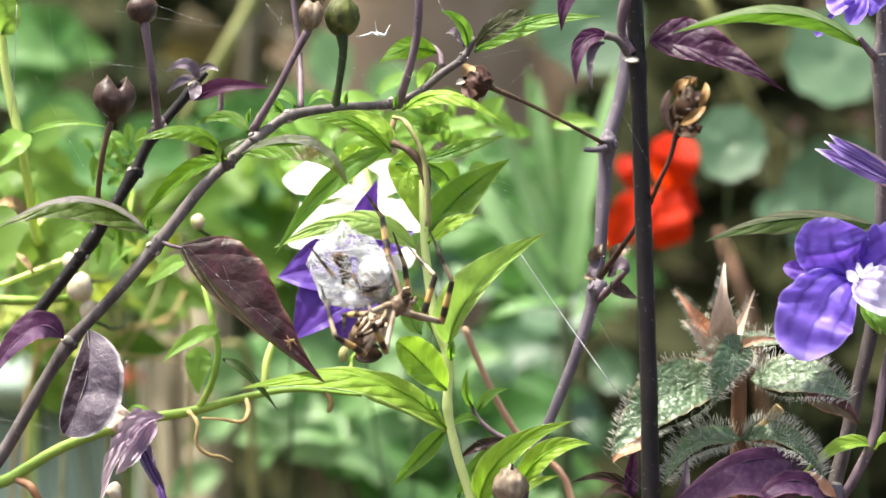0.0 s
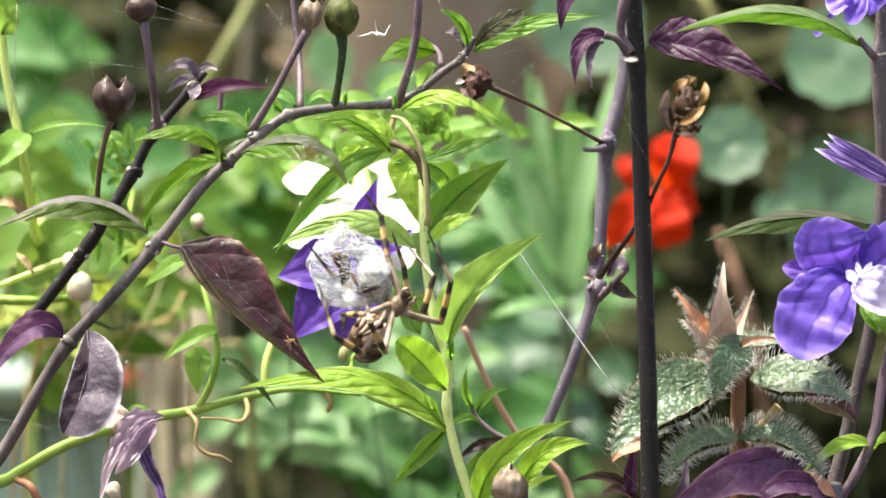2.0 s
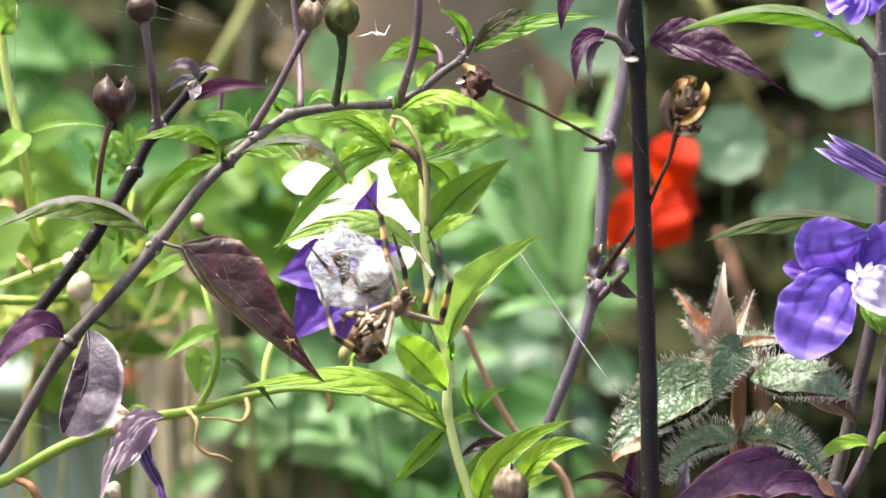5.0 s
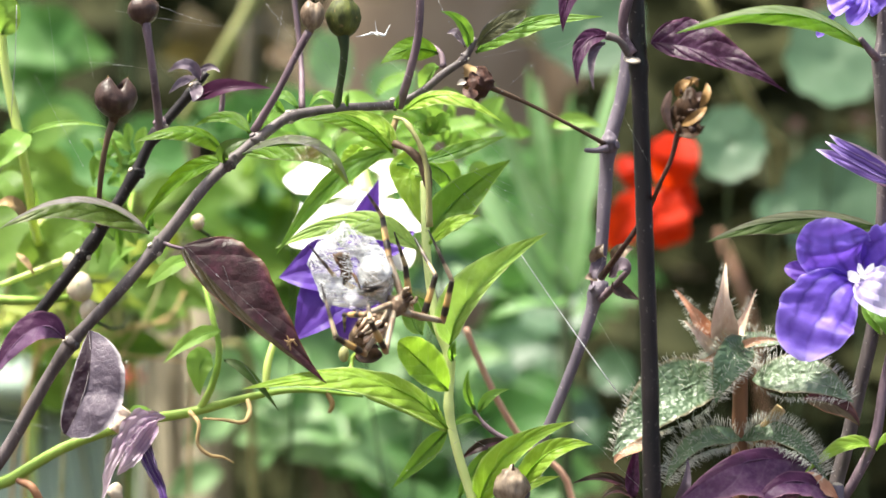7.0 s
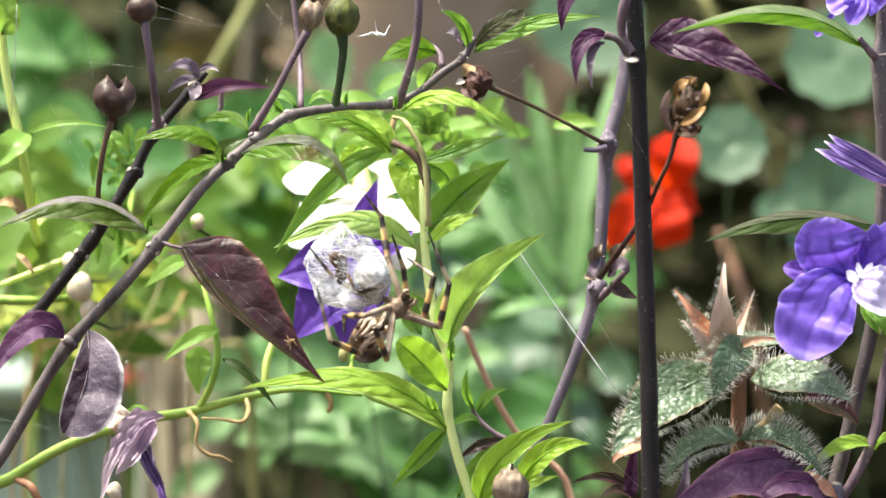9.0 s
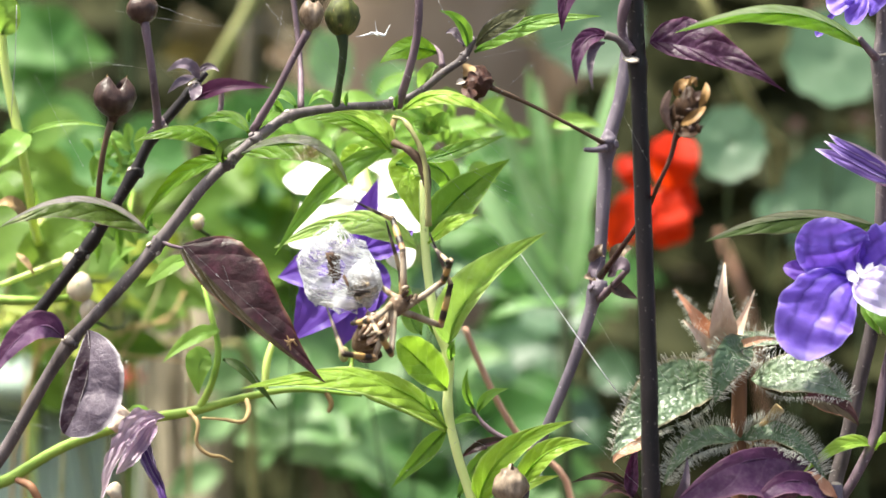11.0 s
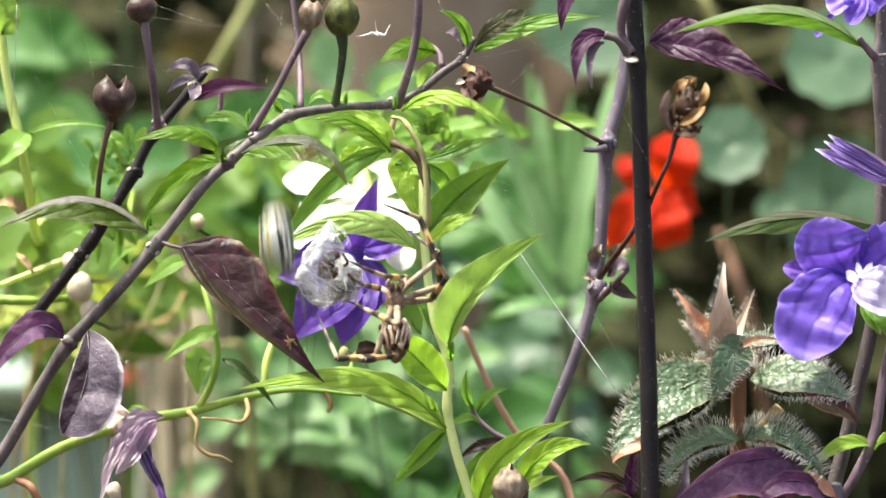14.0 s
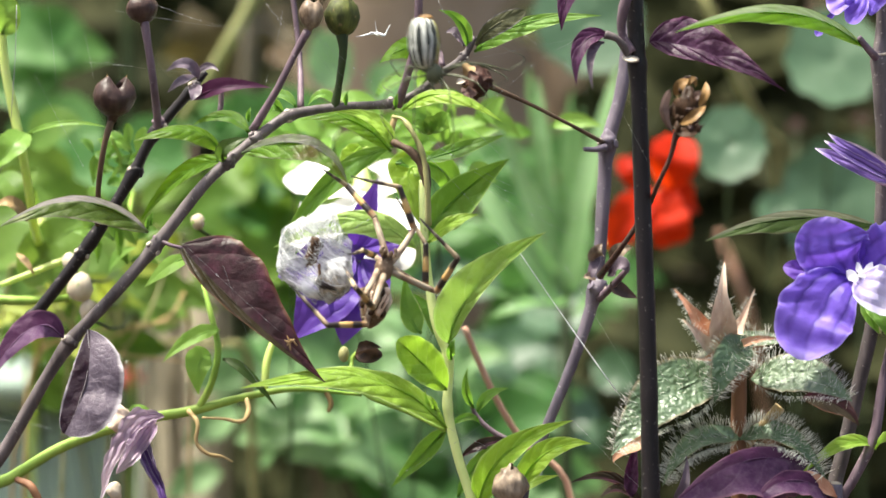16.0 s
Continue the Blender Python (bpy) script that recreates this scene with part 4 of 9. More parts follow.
    for x, y in ((1412, 222), (1530, 212), (232, 668)):
        red = thing("crimson_flower", "small crimson flower far behind", "flower", "crimson flowers")
        c = Vector(((x - 784) * 0.00022, 0.52, HEIGHT + (441 - y) * 0.00022))
        open_flower(red, PETAL_RED if x < 500 else PETAL_DULL, c, 4.5 if x < 500 else 3.0, (0, -1, 0.4), seed=x)
        part("stalk", tube(bmesh.new(), [c, Vector((c.x, c.y + 0.02, 0))], [0.8, 1.2], 6), STEM_SHADE, red)


def build_left_vine():
    vine = thing("climbing_vine", "lime green twining vine with oval leaves", "climber")
    stem(vine, STEM_GREEN, [Vector((-0.2, 0.75, 0)), V(-147.3, 400.0, -16.2), V(-114.5, 60.0, 6.5), V(-116.0, 46.0, 25.2), V(-118.6, 46.0, 37.7), V(-121.3, 46.0, 51.7), V(-122.2, 46.0, 68.9), V(-121.3, 46.0, 81.4)], [1.6, 1.4, 1.35, 1.35, 1.50, 1.35, 1.35, 1.20])
    leaf(vine, LEAF_FAR_BRIGHT, V(-121.7, 44.0, 59.4), V(-120.3, 40.0, 65.4), V(-120.0, 40.0, 73.2), 5.10, 4.80, face=(0, -1, 0.3))
    leaf(vine, LEAF_FAR_BRIGHT, V(-115.3, 44.0, 32.0), V(-118.6, 38.0, 27.8), V(-124.8, 38.0, 20.6), 3.90, 4.50, face=(0, -1, 0.4))
    leaf(vine, LEAF_FAR_BRIGHT, V(-115.4, 44.0, 31.4), V(-104.6, 38.0, 34.6), V(-91.9, 38.0, 33.4), 0.75, 1.05, face=(0, -1, 0.4))
    leaf(vine, HUSK_TAN, V(-115.4, 50.0, 8.0), V(-119.4, 46.0, 12.7), V(-124.1, 46.0, 11.4), 1.95, 2.10, face=(0, -1, 0.6), label="withered tan leaf")
    leaf(vine, HUSK_TAN, V(-118.2, 50.0, -1.4), V(-115.0, 46.0, -3.8), V(-112.8, 46.0, -7.7), 0.90, 1.05, label="withered tan leaf")
    stem(vine, STEM_GREEN, [V(-124.0, 60.0, -10.1), V(-116.1, 60.0, -7.1), V(-106.6, 60.0, -3.3)], [0.75, 0.90, 0.90], name="side_shoot")
    stem(vine, STEM_LIME, [V(-125.6, 60.0, -14.1), V(-116.1, 60.0, -14.4), V(-105.4, 64.0, -13.8)], [1.35, 1.35, 1.05], name="side_shoot")
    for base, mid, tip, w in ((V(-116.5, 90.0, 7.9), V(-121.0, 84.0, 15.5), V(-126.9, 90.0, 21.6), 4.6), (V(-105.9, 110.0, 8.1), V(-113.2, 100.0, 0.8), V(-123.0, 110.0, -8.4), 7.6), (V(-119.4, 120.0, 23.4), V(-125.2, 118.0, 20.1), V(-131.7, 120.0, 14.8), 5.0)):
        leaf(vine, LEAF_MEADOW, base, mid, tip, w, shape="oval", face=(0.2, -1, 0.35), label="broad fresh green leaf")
    sprig = thing("leafy_sprig", "curly light green sprig between the stems", "plant")
    stem(sprig, STEM_LIME, [Vector((-0.14, 0.75, 0)), V(-104.8, 300.0, -1.7), V(-89.4, 66.0, 12.9), V(-90.6, 62.0, 25.5), V(-93.0, 60.0, 31.8)], [1.2, 1.0, 0.75, 0.60, 0.45])
    rng = random.Random(31)
    for k in range(34):
        x, y = rng.uniform(170, 250), rng.uniform(245, 470)
        p = Vector(((x - 784) * 0.00016, 0.062, HEIGHT + (441 - y) * 0.00016))
        a = rng.uniform(0, 6.28)
        q = p + Vector((math.cos(a), rng.uniform(-0.4, 0.4), math.sin(a))) * rng.uniform(0.004, 0.009)
        leaf(sprig, LEAF_FAR_BRIGHT if k % 3 else LEAF_GREEN, p, p.lerp(q, 0.5) + Vector((0, 0, 0.0012)), q, rng.uniform(1.0, 2.0), long=8, wide=2, face=(rng.uniform(-0.5, 0.5), -1, 0.5))


build_ground()
build_fence()
build_stake(-0.0965, 0.58, 0.0165, 0.602, "bleached square wooden garden stake")
build_stake(-0.1145, 0.592, 0.0175, 0.598, "thin bleached wooden garden stake")
build_trough()
build_nasturtiums()
build_far_plants()
build_left_vine()


# ---- the flowering shrubs in front ----
def pod(parent, base, axis, size, material=None, open_tip=True, seed=0, gape=1.0, tall=1.0, crumple=0.0, name="seed_capsule", label="dry brown seed capsule split at the tip"):
    """A round seed capsule with a neck; its valves part at the tip. size: radius in millimetres."""
    s, axis, base = size, Vector(axis).normalized(), Vector(base)
    profile = [(s * 0.2, -s * 0.25), (s * 0.26, 0), (s * 0.5, s * 0.12), (s * 0.74, s * 0.3), (s * 0.9, s * 0.55), (s * 0.98, s * 0.8), (s, s * 1.0), (s * 0.96, s * 1.22), (s * 0.86, s * 1.42), (s * 0.7, s * 1.6), (s * 0.5, s * 1.74)]
    profile += [(s * 0.44, s * 1.76), (s * 0.5, s * 1.55), (s * 0.5, s * 1.2), (s * 0.4, s * 0.9)] if open_tip else [(s * 0.45, s * 1.9), (s * 0.16, s * 2.05), (s * 0.05, s * 2.3)]
    bm = lathe(bmesh.new(), base, axis, [(r, h * tall) for r, h in profile], 32, 0.1, 2)
    side = axis.orthogonal().normalized()
    other = axis.cross(side)
    for v in bm.verts:
        q = v.co - base
        h = q.dot(axis) * 1000 / s / tall
        a = math.atan2(q.dot(other), q.dot(side)) + seed
        # a seam runs down between the two valves
        seam = math.exp(-(math.cos(a) / 0.16) ** 2)
        v.co -= (q - axis * q.dot(axis)) * 0.12 * seam * min(1.0, max(0.0, h))
        if open_tip and h > 0.9:
            v.co += axis * s * tall / 1000 * (h - 0.9) * (0.85 * abs(math.cos(a)) ** 1.5 - 0.5) * gape
        if crumple:
            v.co += Vector([noise.noise(v.co * 420 + Vector((k * 9.0, seed, 0))) + 0.5 * noise.noise(v.co * 1000 + Vector((k * 5.0, 3, 0))) for k in range(3)]) * s * crumple / 1000
    body = part(name, bm, material or HUSK, parent, label)
    if open_tip:
        for k in range(2):
            a = math.pi * k - seed
            way = side * math.cos(a) + other * math.sin(a)
            p = base + (axis * s * 1.4 * tall + way * s * 0.62) / 1000
            leaf(body, HUSK_TAN, p, p + (axis * s * 0.36 - way * s * 0.06) / 1000, p + (axis * s * 0.72 - way * s * 0.08) / 1000, s * 0.4, name="valve", face=way, long=8, wide=3, stalk=0, shape="awl", fold=(-0.4, -0.4), label="tan lining of the valve")
    return body


def node_ring(parent, place, axis, radius, name="leaf_scar"):
    """A pale ring where a leaf has fallen."""
    return part(name, lathe(bmesh.new(), place, axis, [(radius, -0.35), (radius * 1.18, -0.2), (radius * 1.22, 0.15), (radius * 1.02, 0.35)], 10, 0.2), SCAR, parent)


def knuckle(parent, material, place, axis, radius, seed=0):
    """A swollen joint on a stem, with two leaf scars."""
    axis = Vector(axis).normalized()
    turn = axis.to_track_quat("Z", "Y").to_matrix()
    body = part("joint", ellipsoid(bmesh.new(), place, (radius * 1.22, radius * 1.22, radius * 1.5), turn, 10, 14, 0.35, 900), material, parent)
    side = axis.cross(Vector((0, 1, 0))).normalized()
    for k in (-1, 1):
        p = Vector(place) + side * radius * k * 0.00105 + Vector((0, -radius * 0.0006, 0))
        part("leaf_scar", lathe(bmesh.new(), p, side * k + Vector((0, -0.6, 0.3)), [(radius * 0.5, -0.3), (radius * 0.55, 0.1), (radius * 0.4, 0.35), (radius * 0.16, 0.25)], 9, 0.4), SCAR if (seed + k) % 3 else material, body)
    return body


def build_left_shrub():
    shrub = thing("purple_leaved_shrub", "shrub with grey-purple stems, purple and green leaves and seed capsules", "shrub")
    stem(shrub, STEM_GREY, [V(-190, 20, -600), V(-170, 15, -200), V(-127.5, 8.0, -70.1), V(-116.7, 6.0, -53.4), V(-99.6, 2.0, -25.4), V(-88.6, 0.0, -13.6), V(-76.5, 0.0, 0.4), V(-63.7, 0.0, 16.6), V(-57.1, 2.0, 23.1), V(-46.5, 4.0, 31.9), V(-41.2, 6.0, 35.4), V(-27.8, 8.0, 37.8), V(-13.8, 10.0, 38.9), V(-7.0, 10.0, 41.6), V(-0.2, 10.0, 47.1), V(5.3, 10.0, 51.1), V(8.6, 10.0, 56.6)],
         [3.0, 2.4, 1.80, 1.80, 1.65, 1.6, 1.6, 1.57, 1.50, 1.45, 1.4, 1.25, 1.15, 1.12, 1.1, 1.0, 0.75], sides=14, steps=8, nodes=((0.25, 0.3), (0.375, 0.3), (0.5, 0.35), (0.625, 0.35), (0.75, 0.35), (0.9375, 0.3)))
    stem(shrub, STEM_DARK, [V(-175, 40, -600), V(-190, 36, -200), V(-145.5, 30.0, -59.9), V(-128.3, 28.0, -39.8), V(-111.2, 26.0, -18.6), V(-95.6, 24.0, 1.7), V(-84.1, 24.0, 20.1), V(-78.8, 24.0, 30.3), V(-69.3, 24.0, 41.8), V(-64.2, 24.0, 48.0)],
         [3.0, 2.4, 1.65, 1.65, 1.72, 1.72, 1.57, 1.50, 1.35, 0.90], sides=12, steps=8, nodes=((0.555, 0.25), (0.667, 0.35), (0.79, 0.4), (0.9, 0.3)))
    stem(shrub, STEM_PURPLE, [V(-50.7, 4.0, 31.5), V(-44.1, 0.0, 42.1), V(-39.6, 0.0, 51.1), V(-35.9, 0.0, 57.9)], [1.15, 0.95, 0.95, 1.15], name="branch")
    stem(shrub, STEM_PURPLE, [V(-12.1, 10.0, 38.3), V(-9.3, 4.0, 46.8), V(-6.9, 2.0, 57.3), V(-6.3, 0.0, 76.6)], [1.35, 1.08, 1.12, 1.15], name="branch")
    stem(shrub, STEM_PURPLE, [V(-38.3, 16.0, 37.9), V(-39.0, 30.0, 51.0), V(-40.4, 34.0, 63.6), V(-42.2, 34.0, 77.5)], [0.95, 0.75, 0.75, 0.8], name="branch")
    stem(shrub, STEM_SHADE, [V(-29.0, 8.0, 37.2), V(-27.8, 6.0, 43.9), V(-26.6, 4.0, 52.8), V(-27.1, 4.0, 58.9)], [1.3, 0.95, 1.1, 2.0], name="branch", label="dark olive stalk")
    stem(shrub, STEM_BROWN, [V(-93.6, 22.0, 6.3), V(-92.4, 14.0, 18.4), V(-90.4, 10.0, 28.9), V(-88.5, 10.0, 35.1)], [0.75, 0.75, 0.82, 1.05], name="capsule_stalk")
    stem(shrub, STEM_PURPLE, [V(-77.3, 23.5, 31.2), V(-77.2, 22.0, 34.1), V(-77.9, 16.0, 44.3), V(-79.3, 14.0, 54.8), V(-80.2, 14.0, 60.9)], [1.3, 1.12, 1.05, 1.05, 1.27], name="capsule_stalk")
    stem(shrub, STEM_PURPLE, [V(-60.5, 20.0, 35.3), V(-59.9, 20.0, 40.6), V(-60.2, 20.0, 46.0)], [0.75, 0.75, 0.60], name="twig")
    stem(shrub, STEM_PURPLE, [V(-0.2, 12.0, 49.0), V(-0.9, 14.0, 52.6), V(-3.7, 16.0, 55.2), V(-7.0, 18.0, 56.3)], [0.90, 0.75, 0.60, 0.45], name="twig")
    pod(shrub, V(-88.4, 10.0, 35.3), (0.1, -0.1, 1), 5.45, seed=0.3, gape=0.8)
    pod(shrub, V(-80.5, 14.0, 60.6), (-0.1, 0.1, 1), 4.20, seed=1.1, open_tip=False, label="closed brown seed capsule")
    pod(shrub, V(-35.4, 0.0, 58.3), (0.1, 0.1, 1), 3.15, HUSK_PAPER, seed=0.5, gape=0.3, tall=1.35, label="tan seed capsule")
    pod(shrub, V(-27.1, 4.0, 56.5), (0.05, 0.1, 1), 4.65, HUSK_GREEN, open_tip=False, tall=1.25, label="unripe green seed capsule")
    for place, axis, r, m, k in ((V(-99.1, 1.5, -24.8), (0.5, 0, 0.86), 1.7, STEM_GREY, 1), (V(-76.8, 0.0, 0.1), (0.7, 0, 0.7), 1.6, STEM_GREY, 3), (V(-57.0, 1.0, 23.1), (0.7, 0, 0.7), 1.6, STEM_GREY, 1), (V(-49.9, 3.0, 29.3), (0.7, 0, 0.7), 1.55, STEM_GREY, 2),
                                 (V(-41.2, 6.0, 35.4), (0.9, 0, 0.3), 1.3, STEM_GREY, 3), (V(-13.5, 9.5, 38.9), (0.9, 0, 0.3), 1.25, STEM_GREY, 1), (V(5.7, 10.0, 51.6), (0.6, 0, 0.8), 1.0, STEM_GREY, 2), (V(-83.4, 24.0, 20.8), (0.5, 0, 0.86), 1.65, STEM_DARK, 1),
                                 (V(-76.7, 23.5, 33.8), (0.5, 0, 0.86), 1.6, STEM_PURPLE, 2), (V(-67.4, 23.5, 44.0), (0.5, 0, 0.86), 1.2, STEM_GREY, 3), (V(-97.8, 24.0, -1.4), (0.5, 0, 0.86), 1.6, STEM_DARK, 3), (V(-111.4, 26.0, -18.3), (0.5, 0, 0.86), 1.5, STEM_DARK, 2)):
        knuckle(shrub, m, place, axis, r, k)
    # leaves from the lowest node upwards
    leaf(shrub, LEAF_SHELL, V(-78.3, 0.0, 4.3), V(-96.5, -4.0, 12.4), V(-117.3, -8.0, 5.4), 5.2, 3.4, face=(0.05, -1, 0.35), fold=(0.1, -0.7), label="olive leaf flushed purple", ripple=0.08)
    stem(shrub, STEM_PURPLE, [V(-76.8, 0.0, 3.1), V(-72.4, -2.0, 1.0), V(-68.8, -2.0, 0.1)], [0.60, 0.53, 0.45], name="petiole")
    leaf(shrub, LEAF_PURPLE, V(-69.4, -2.0, 0.6), V(-53.3, -8.0, -15.9), V(-30.1, -12.0, -35.9), 13.6, 3.3, shape="ovate", face=(0.15, -1, 0.25), fold=(0.12, 0.35), label="large dark purple leaf", ripple=0.05, long=24, wide=6)
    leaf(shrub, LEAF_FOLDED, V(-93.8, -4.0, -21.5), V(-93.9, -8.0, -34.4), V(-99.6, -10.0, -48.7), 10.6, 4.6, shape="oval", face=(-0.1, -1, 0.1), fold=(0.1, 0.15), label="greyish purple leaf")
    leaf(shrub, LEAF_RIMMED, V(-100.4, -4.0, -23.5), V(-109.3, -8.0, -21.4), V(-121.0, -10.0, -37.0), 3.90, 4.50, face=(0, -1, 0.3), fold=(0.2, -0.2), label="greyish purple leaf")
    leaf(shrub, LEAF_PLUM, V(-67.3, 22.0, 40.5), V(-57.7, 16.0, 43.7), V(-45.0, 12.0, 42.9), 2.7, 1.9, shape="ovate", face=(0, -1, 0.3), fold=(0.3, 0.2), label="narrow violet leaf")
    leaf(shrub, LEAF_GREYVIOLET, V(-66.1, 22.0, 46.1), V(-69.5, 18.0, 49.7), V(-74.6, 16.0, 47.6), 1.95, face=(0, -1, 0.5), label="curled young purple leaf")
    leaf(shrub, LEAF_GREYVIOLET, V(-67.2, 22.0, 46.8), V(-70.6, 16.0, 45.0), V(-74.1, 14.0, 41.8), 1.35, face=(0, -1, 0.5), label="curled young purple leaf")
    leaf(shrub, LEAF_GREYVIOLET, V(-67.2, 22.0, 44.5), V(-66.8, 16.0, 42.0), V(-67.8, 14.0, 39.6), 1.80, face=(0, -1, 0.2), label="curled young purple leaf")
    leaf(shrub, LEAF_GREYVIOLET, V(-66.5, 24.0, 47.7), V(-63.5, 24.0, 49.5), V(-60.6, 22.0, 47.9), 1.05, face=(0, -1, 0.2), label="curled young purple leaf")
    leaf(shrub, LEAF_ARCHED, V(-59.1, 6.0, 26.1), V(-68.0, -2.0, 31.3), V(-81.8, -6.0, 28.3), 3.30, 2.40, face=(0.1, -1, 0.3), fold=(0.1, -0.5))
    leaf(shrub, LEAF_VEINED, V(-52.1, 10.0, 31.3), V(-58.9, 14.0, 35.5), V(-67.6, 16.0, 33.0), 2.10, face=(0, -0.8, 0.6))
    leaf(shrub, LEAF_FLUSHED, V(-53.3, -2.0, 25.3), V(-35.6, -8.0, 27.3), V(-24.9, -12.0, 16.5), 4.4, 4.9, face=(0, -1, 0.3), fold=(-0.7, 0.15), long=20, ripple=0.08)
    leaf(shrub, LEAF_VEINED, V(-57.0, 2.0, 23.6), V(-69.8, 8.0, 19.5), V(-81.6, 12.0, 6.8), 2.25, 2.70, face=(0, -1, 0.4))
    leaf(shrub, LEAF_OLIVE, V(-58.3, 0.0, 22.9), V(-57.4, -4.0, 26.8), V(-51.4, -4.0, 29.3), 2.10, 2.10, face=(0, -1, 0.4))
    leaf(shrub, LEAF_GREEN, V(-42.9, 8.0, 36.4), V(-46.2, 6.0, 37.9), V(-48.9, 6.0, 31.8), 1.80, face=(0, -1, 0.4))
    leaf(shrub, LEAF_GREEN, V(-39.3, 12.0, 38.1), V(-43.9, 14.0, 41.5), V(-46.5, 14.0, 37.4), 1.50, face=(0, -0.8, 0.6))
    leaf(shrub, LEAF_GREEN, V(-28.0, 14.0, 38.1), V(-32.5, 14.0, 41.5), V(-36.3, 14.0, 38.4), 1.50, face=(0, -0.8, 0.6))
    leaf(shrub, LEAF_ARCHED, V(-13.8, 0.0, 25.9), V(-24.8, -4.0, 34.2), V(-37.6, -6.0, 33.9), 3.0, 1.9, face=(0.1, -1, 0.3), fold=(0.1, -0.5))
    leaf(shrub, LEAF_BRIGHT, V(-13.5, 2.0, 26.9), V(-18.6, 2.0, 34.1), V(-30.0, 4.0, 36.3), 2.70, 2.40, face=(0.1, -0.8, 0.6))
    leaf(shrub, LEAF_BRIGHT, V(-10.8, 4.0, 36.9), V(0.9, -2.0, 40.9), V(15.8, -6.0, 33.3), 1.7, 3.0, face=(0, -1, 0.3), fold=(-0.4, 0.2))
    leaf(shrub, LEAF_VEINED, V(-1.8, 14.0, 52.8), V(-9.4, 8.0, 53.6), V(-17.0, 6.0, 49.5), 3.2, 3.3, face=(0, -1, -0.15), fold=(0.3, -0.4), shape="leaf")
    leaf(shrub, LEAF_GREEN, V(6.7, 10.0, 53.4), V(4.8, 8.0, 60.3), V(-1.2, 6.0, 63.6), 1.65, 1.80, face=(0, -1, 0.3))
    leaf(shrub, LEAF_GREYVIOLET, V(5.8, 12.0, 54.4), V(3.3, 12.0, 58.1), V(0.6, 12.0, 57.8), 1.35, face=(0, -1, 0.3))
    leaf(shrub, LEAF_DUSK, V(8.9, 8.0, 54.5), V(13.8, 4.0, 59.4), V(21.8, 4.0, 63.2), 2.2, 2.8, shape="oval", face=(0.1, -1, 0.2), fold=(0.1, 0.1))
    leaf(shrub, LEAF_GREEN, V(8.5, 10.0, 52.8), V(22.0, 4.0, 60.1), V(42.0, 0.0, 61.8), 1.7, 3.3, face=(0, -1, 0.25), fold=(0.1, 0.1))
    leaf(shrub, LEAF_FAR_BRIGHT, V(-1.8, 22.0, 49.4), V(-4.5, 30.0, 46.4), V(-6.0, 36.0, 41.7), 3.00, face=(0, -1, 0.3))
    for k, (x, y) in enumerate(((268, 398), (262, 404), (100, 585), (92, 578), (440, 215), (612, 186), (700, 190))):
        leaf(shrub, LEAF_GREEN, V(-77.0, -2.0, 4.3) + V((x - 270) * 0.15, 0, (412 - y) * 0.15) - V(0, 0, 0), V(-77.0, -2.0, 4.3) + V((x - 270) * 0.15, -1, (412 - y) * 0.15 + 1.6) - V(0, 0, 0), V(-77.0, -2.0, 4.3) + V((x - 270) * 0.15 + 0.6, -1, (412 - y) * 0.15 + 3.6) - V(0, 0, 0), 0.7, name="bud_leaf", long=6, wide=2)
    return shrub


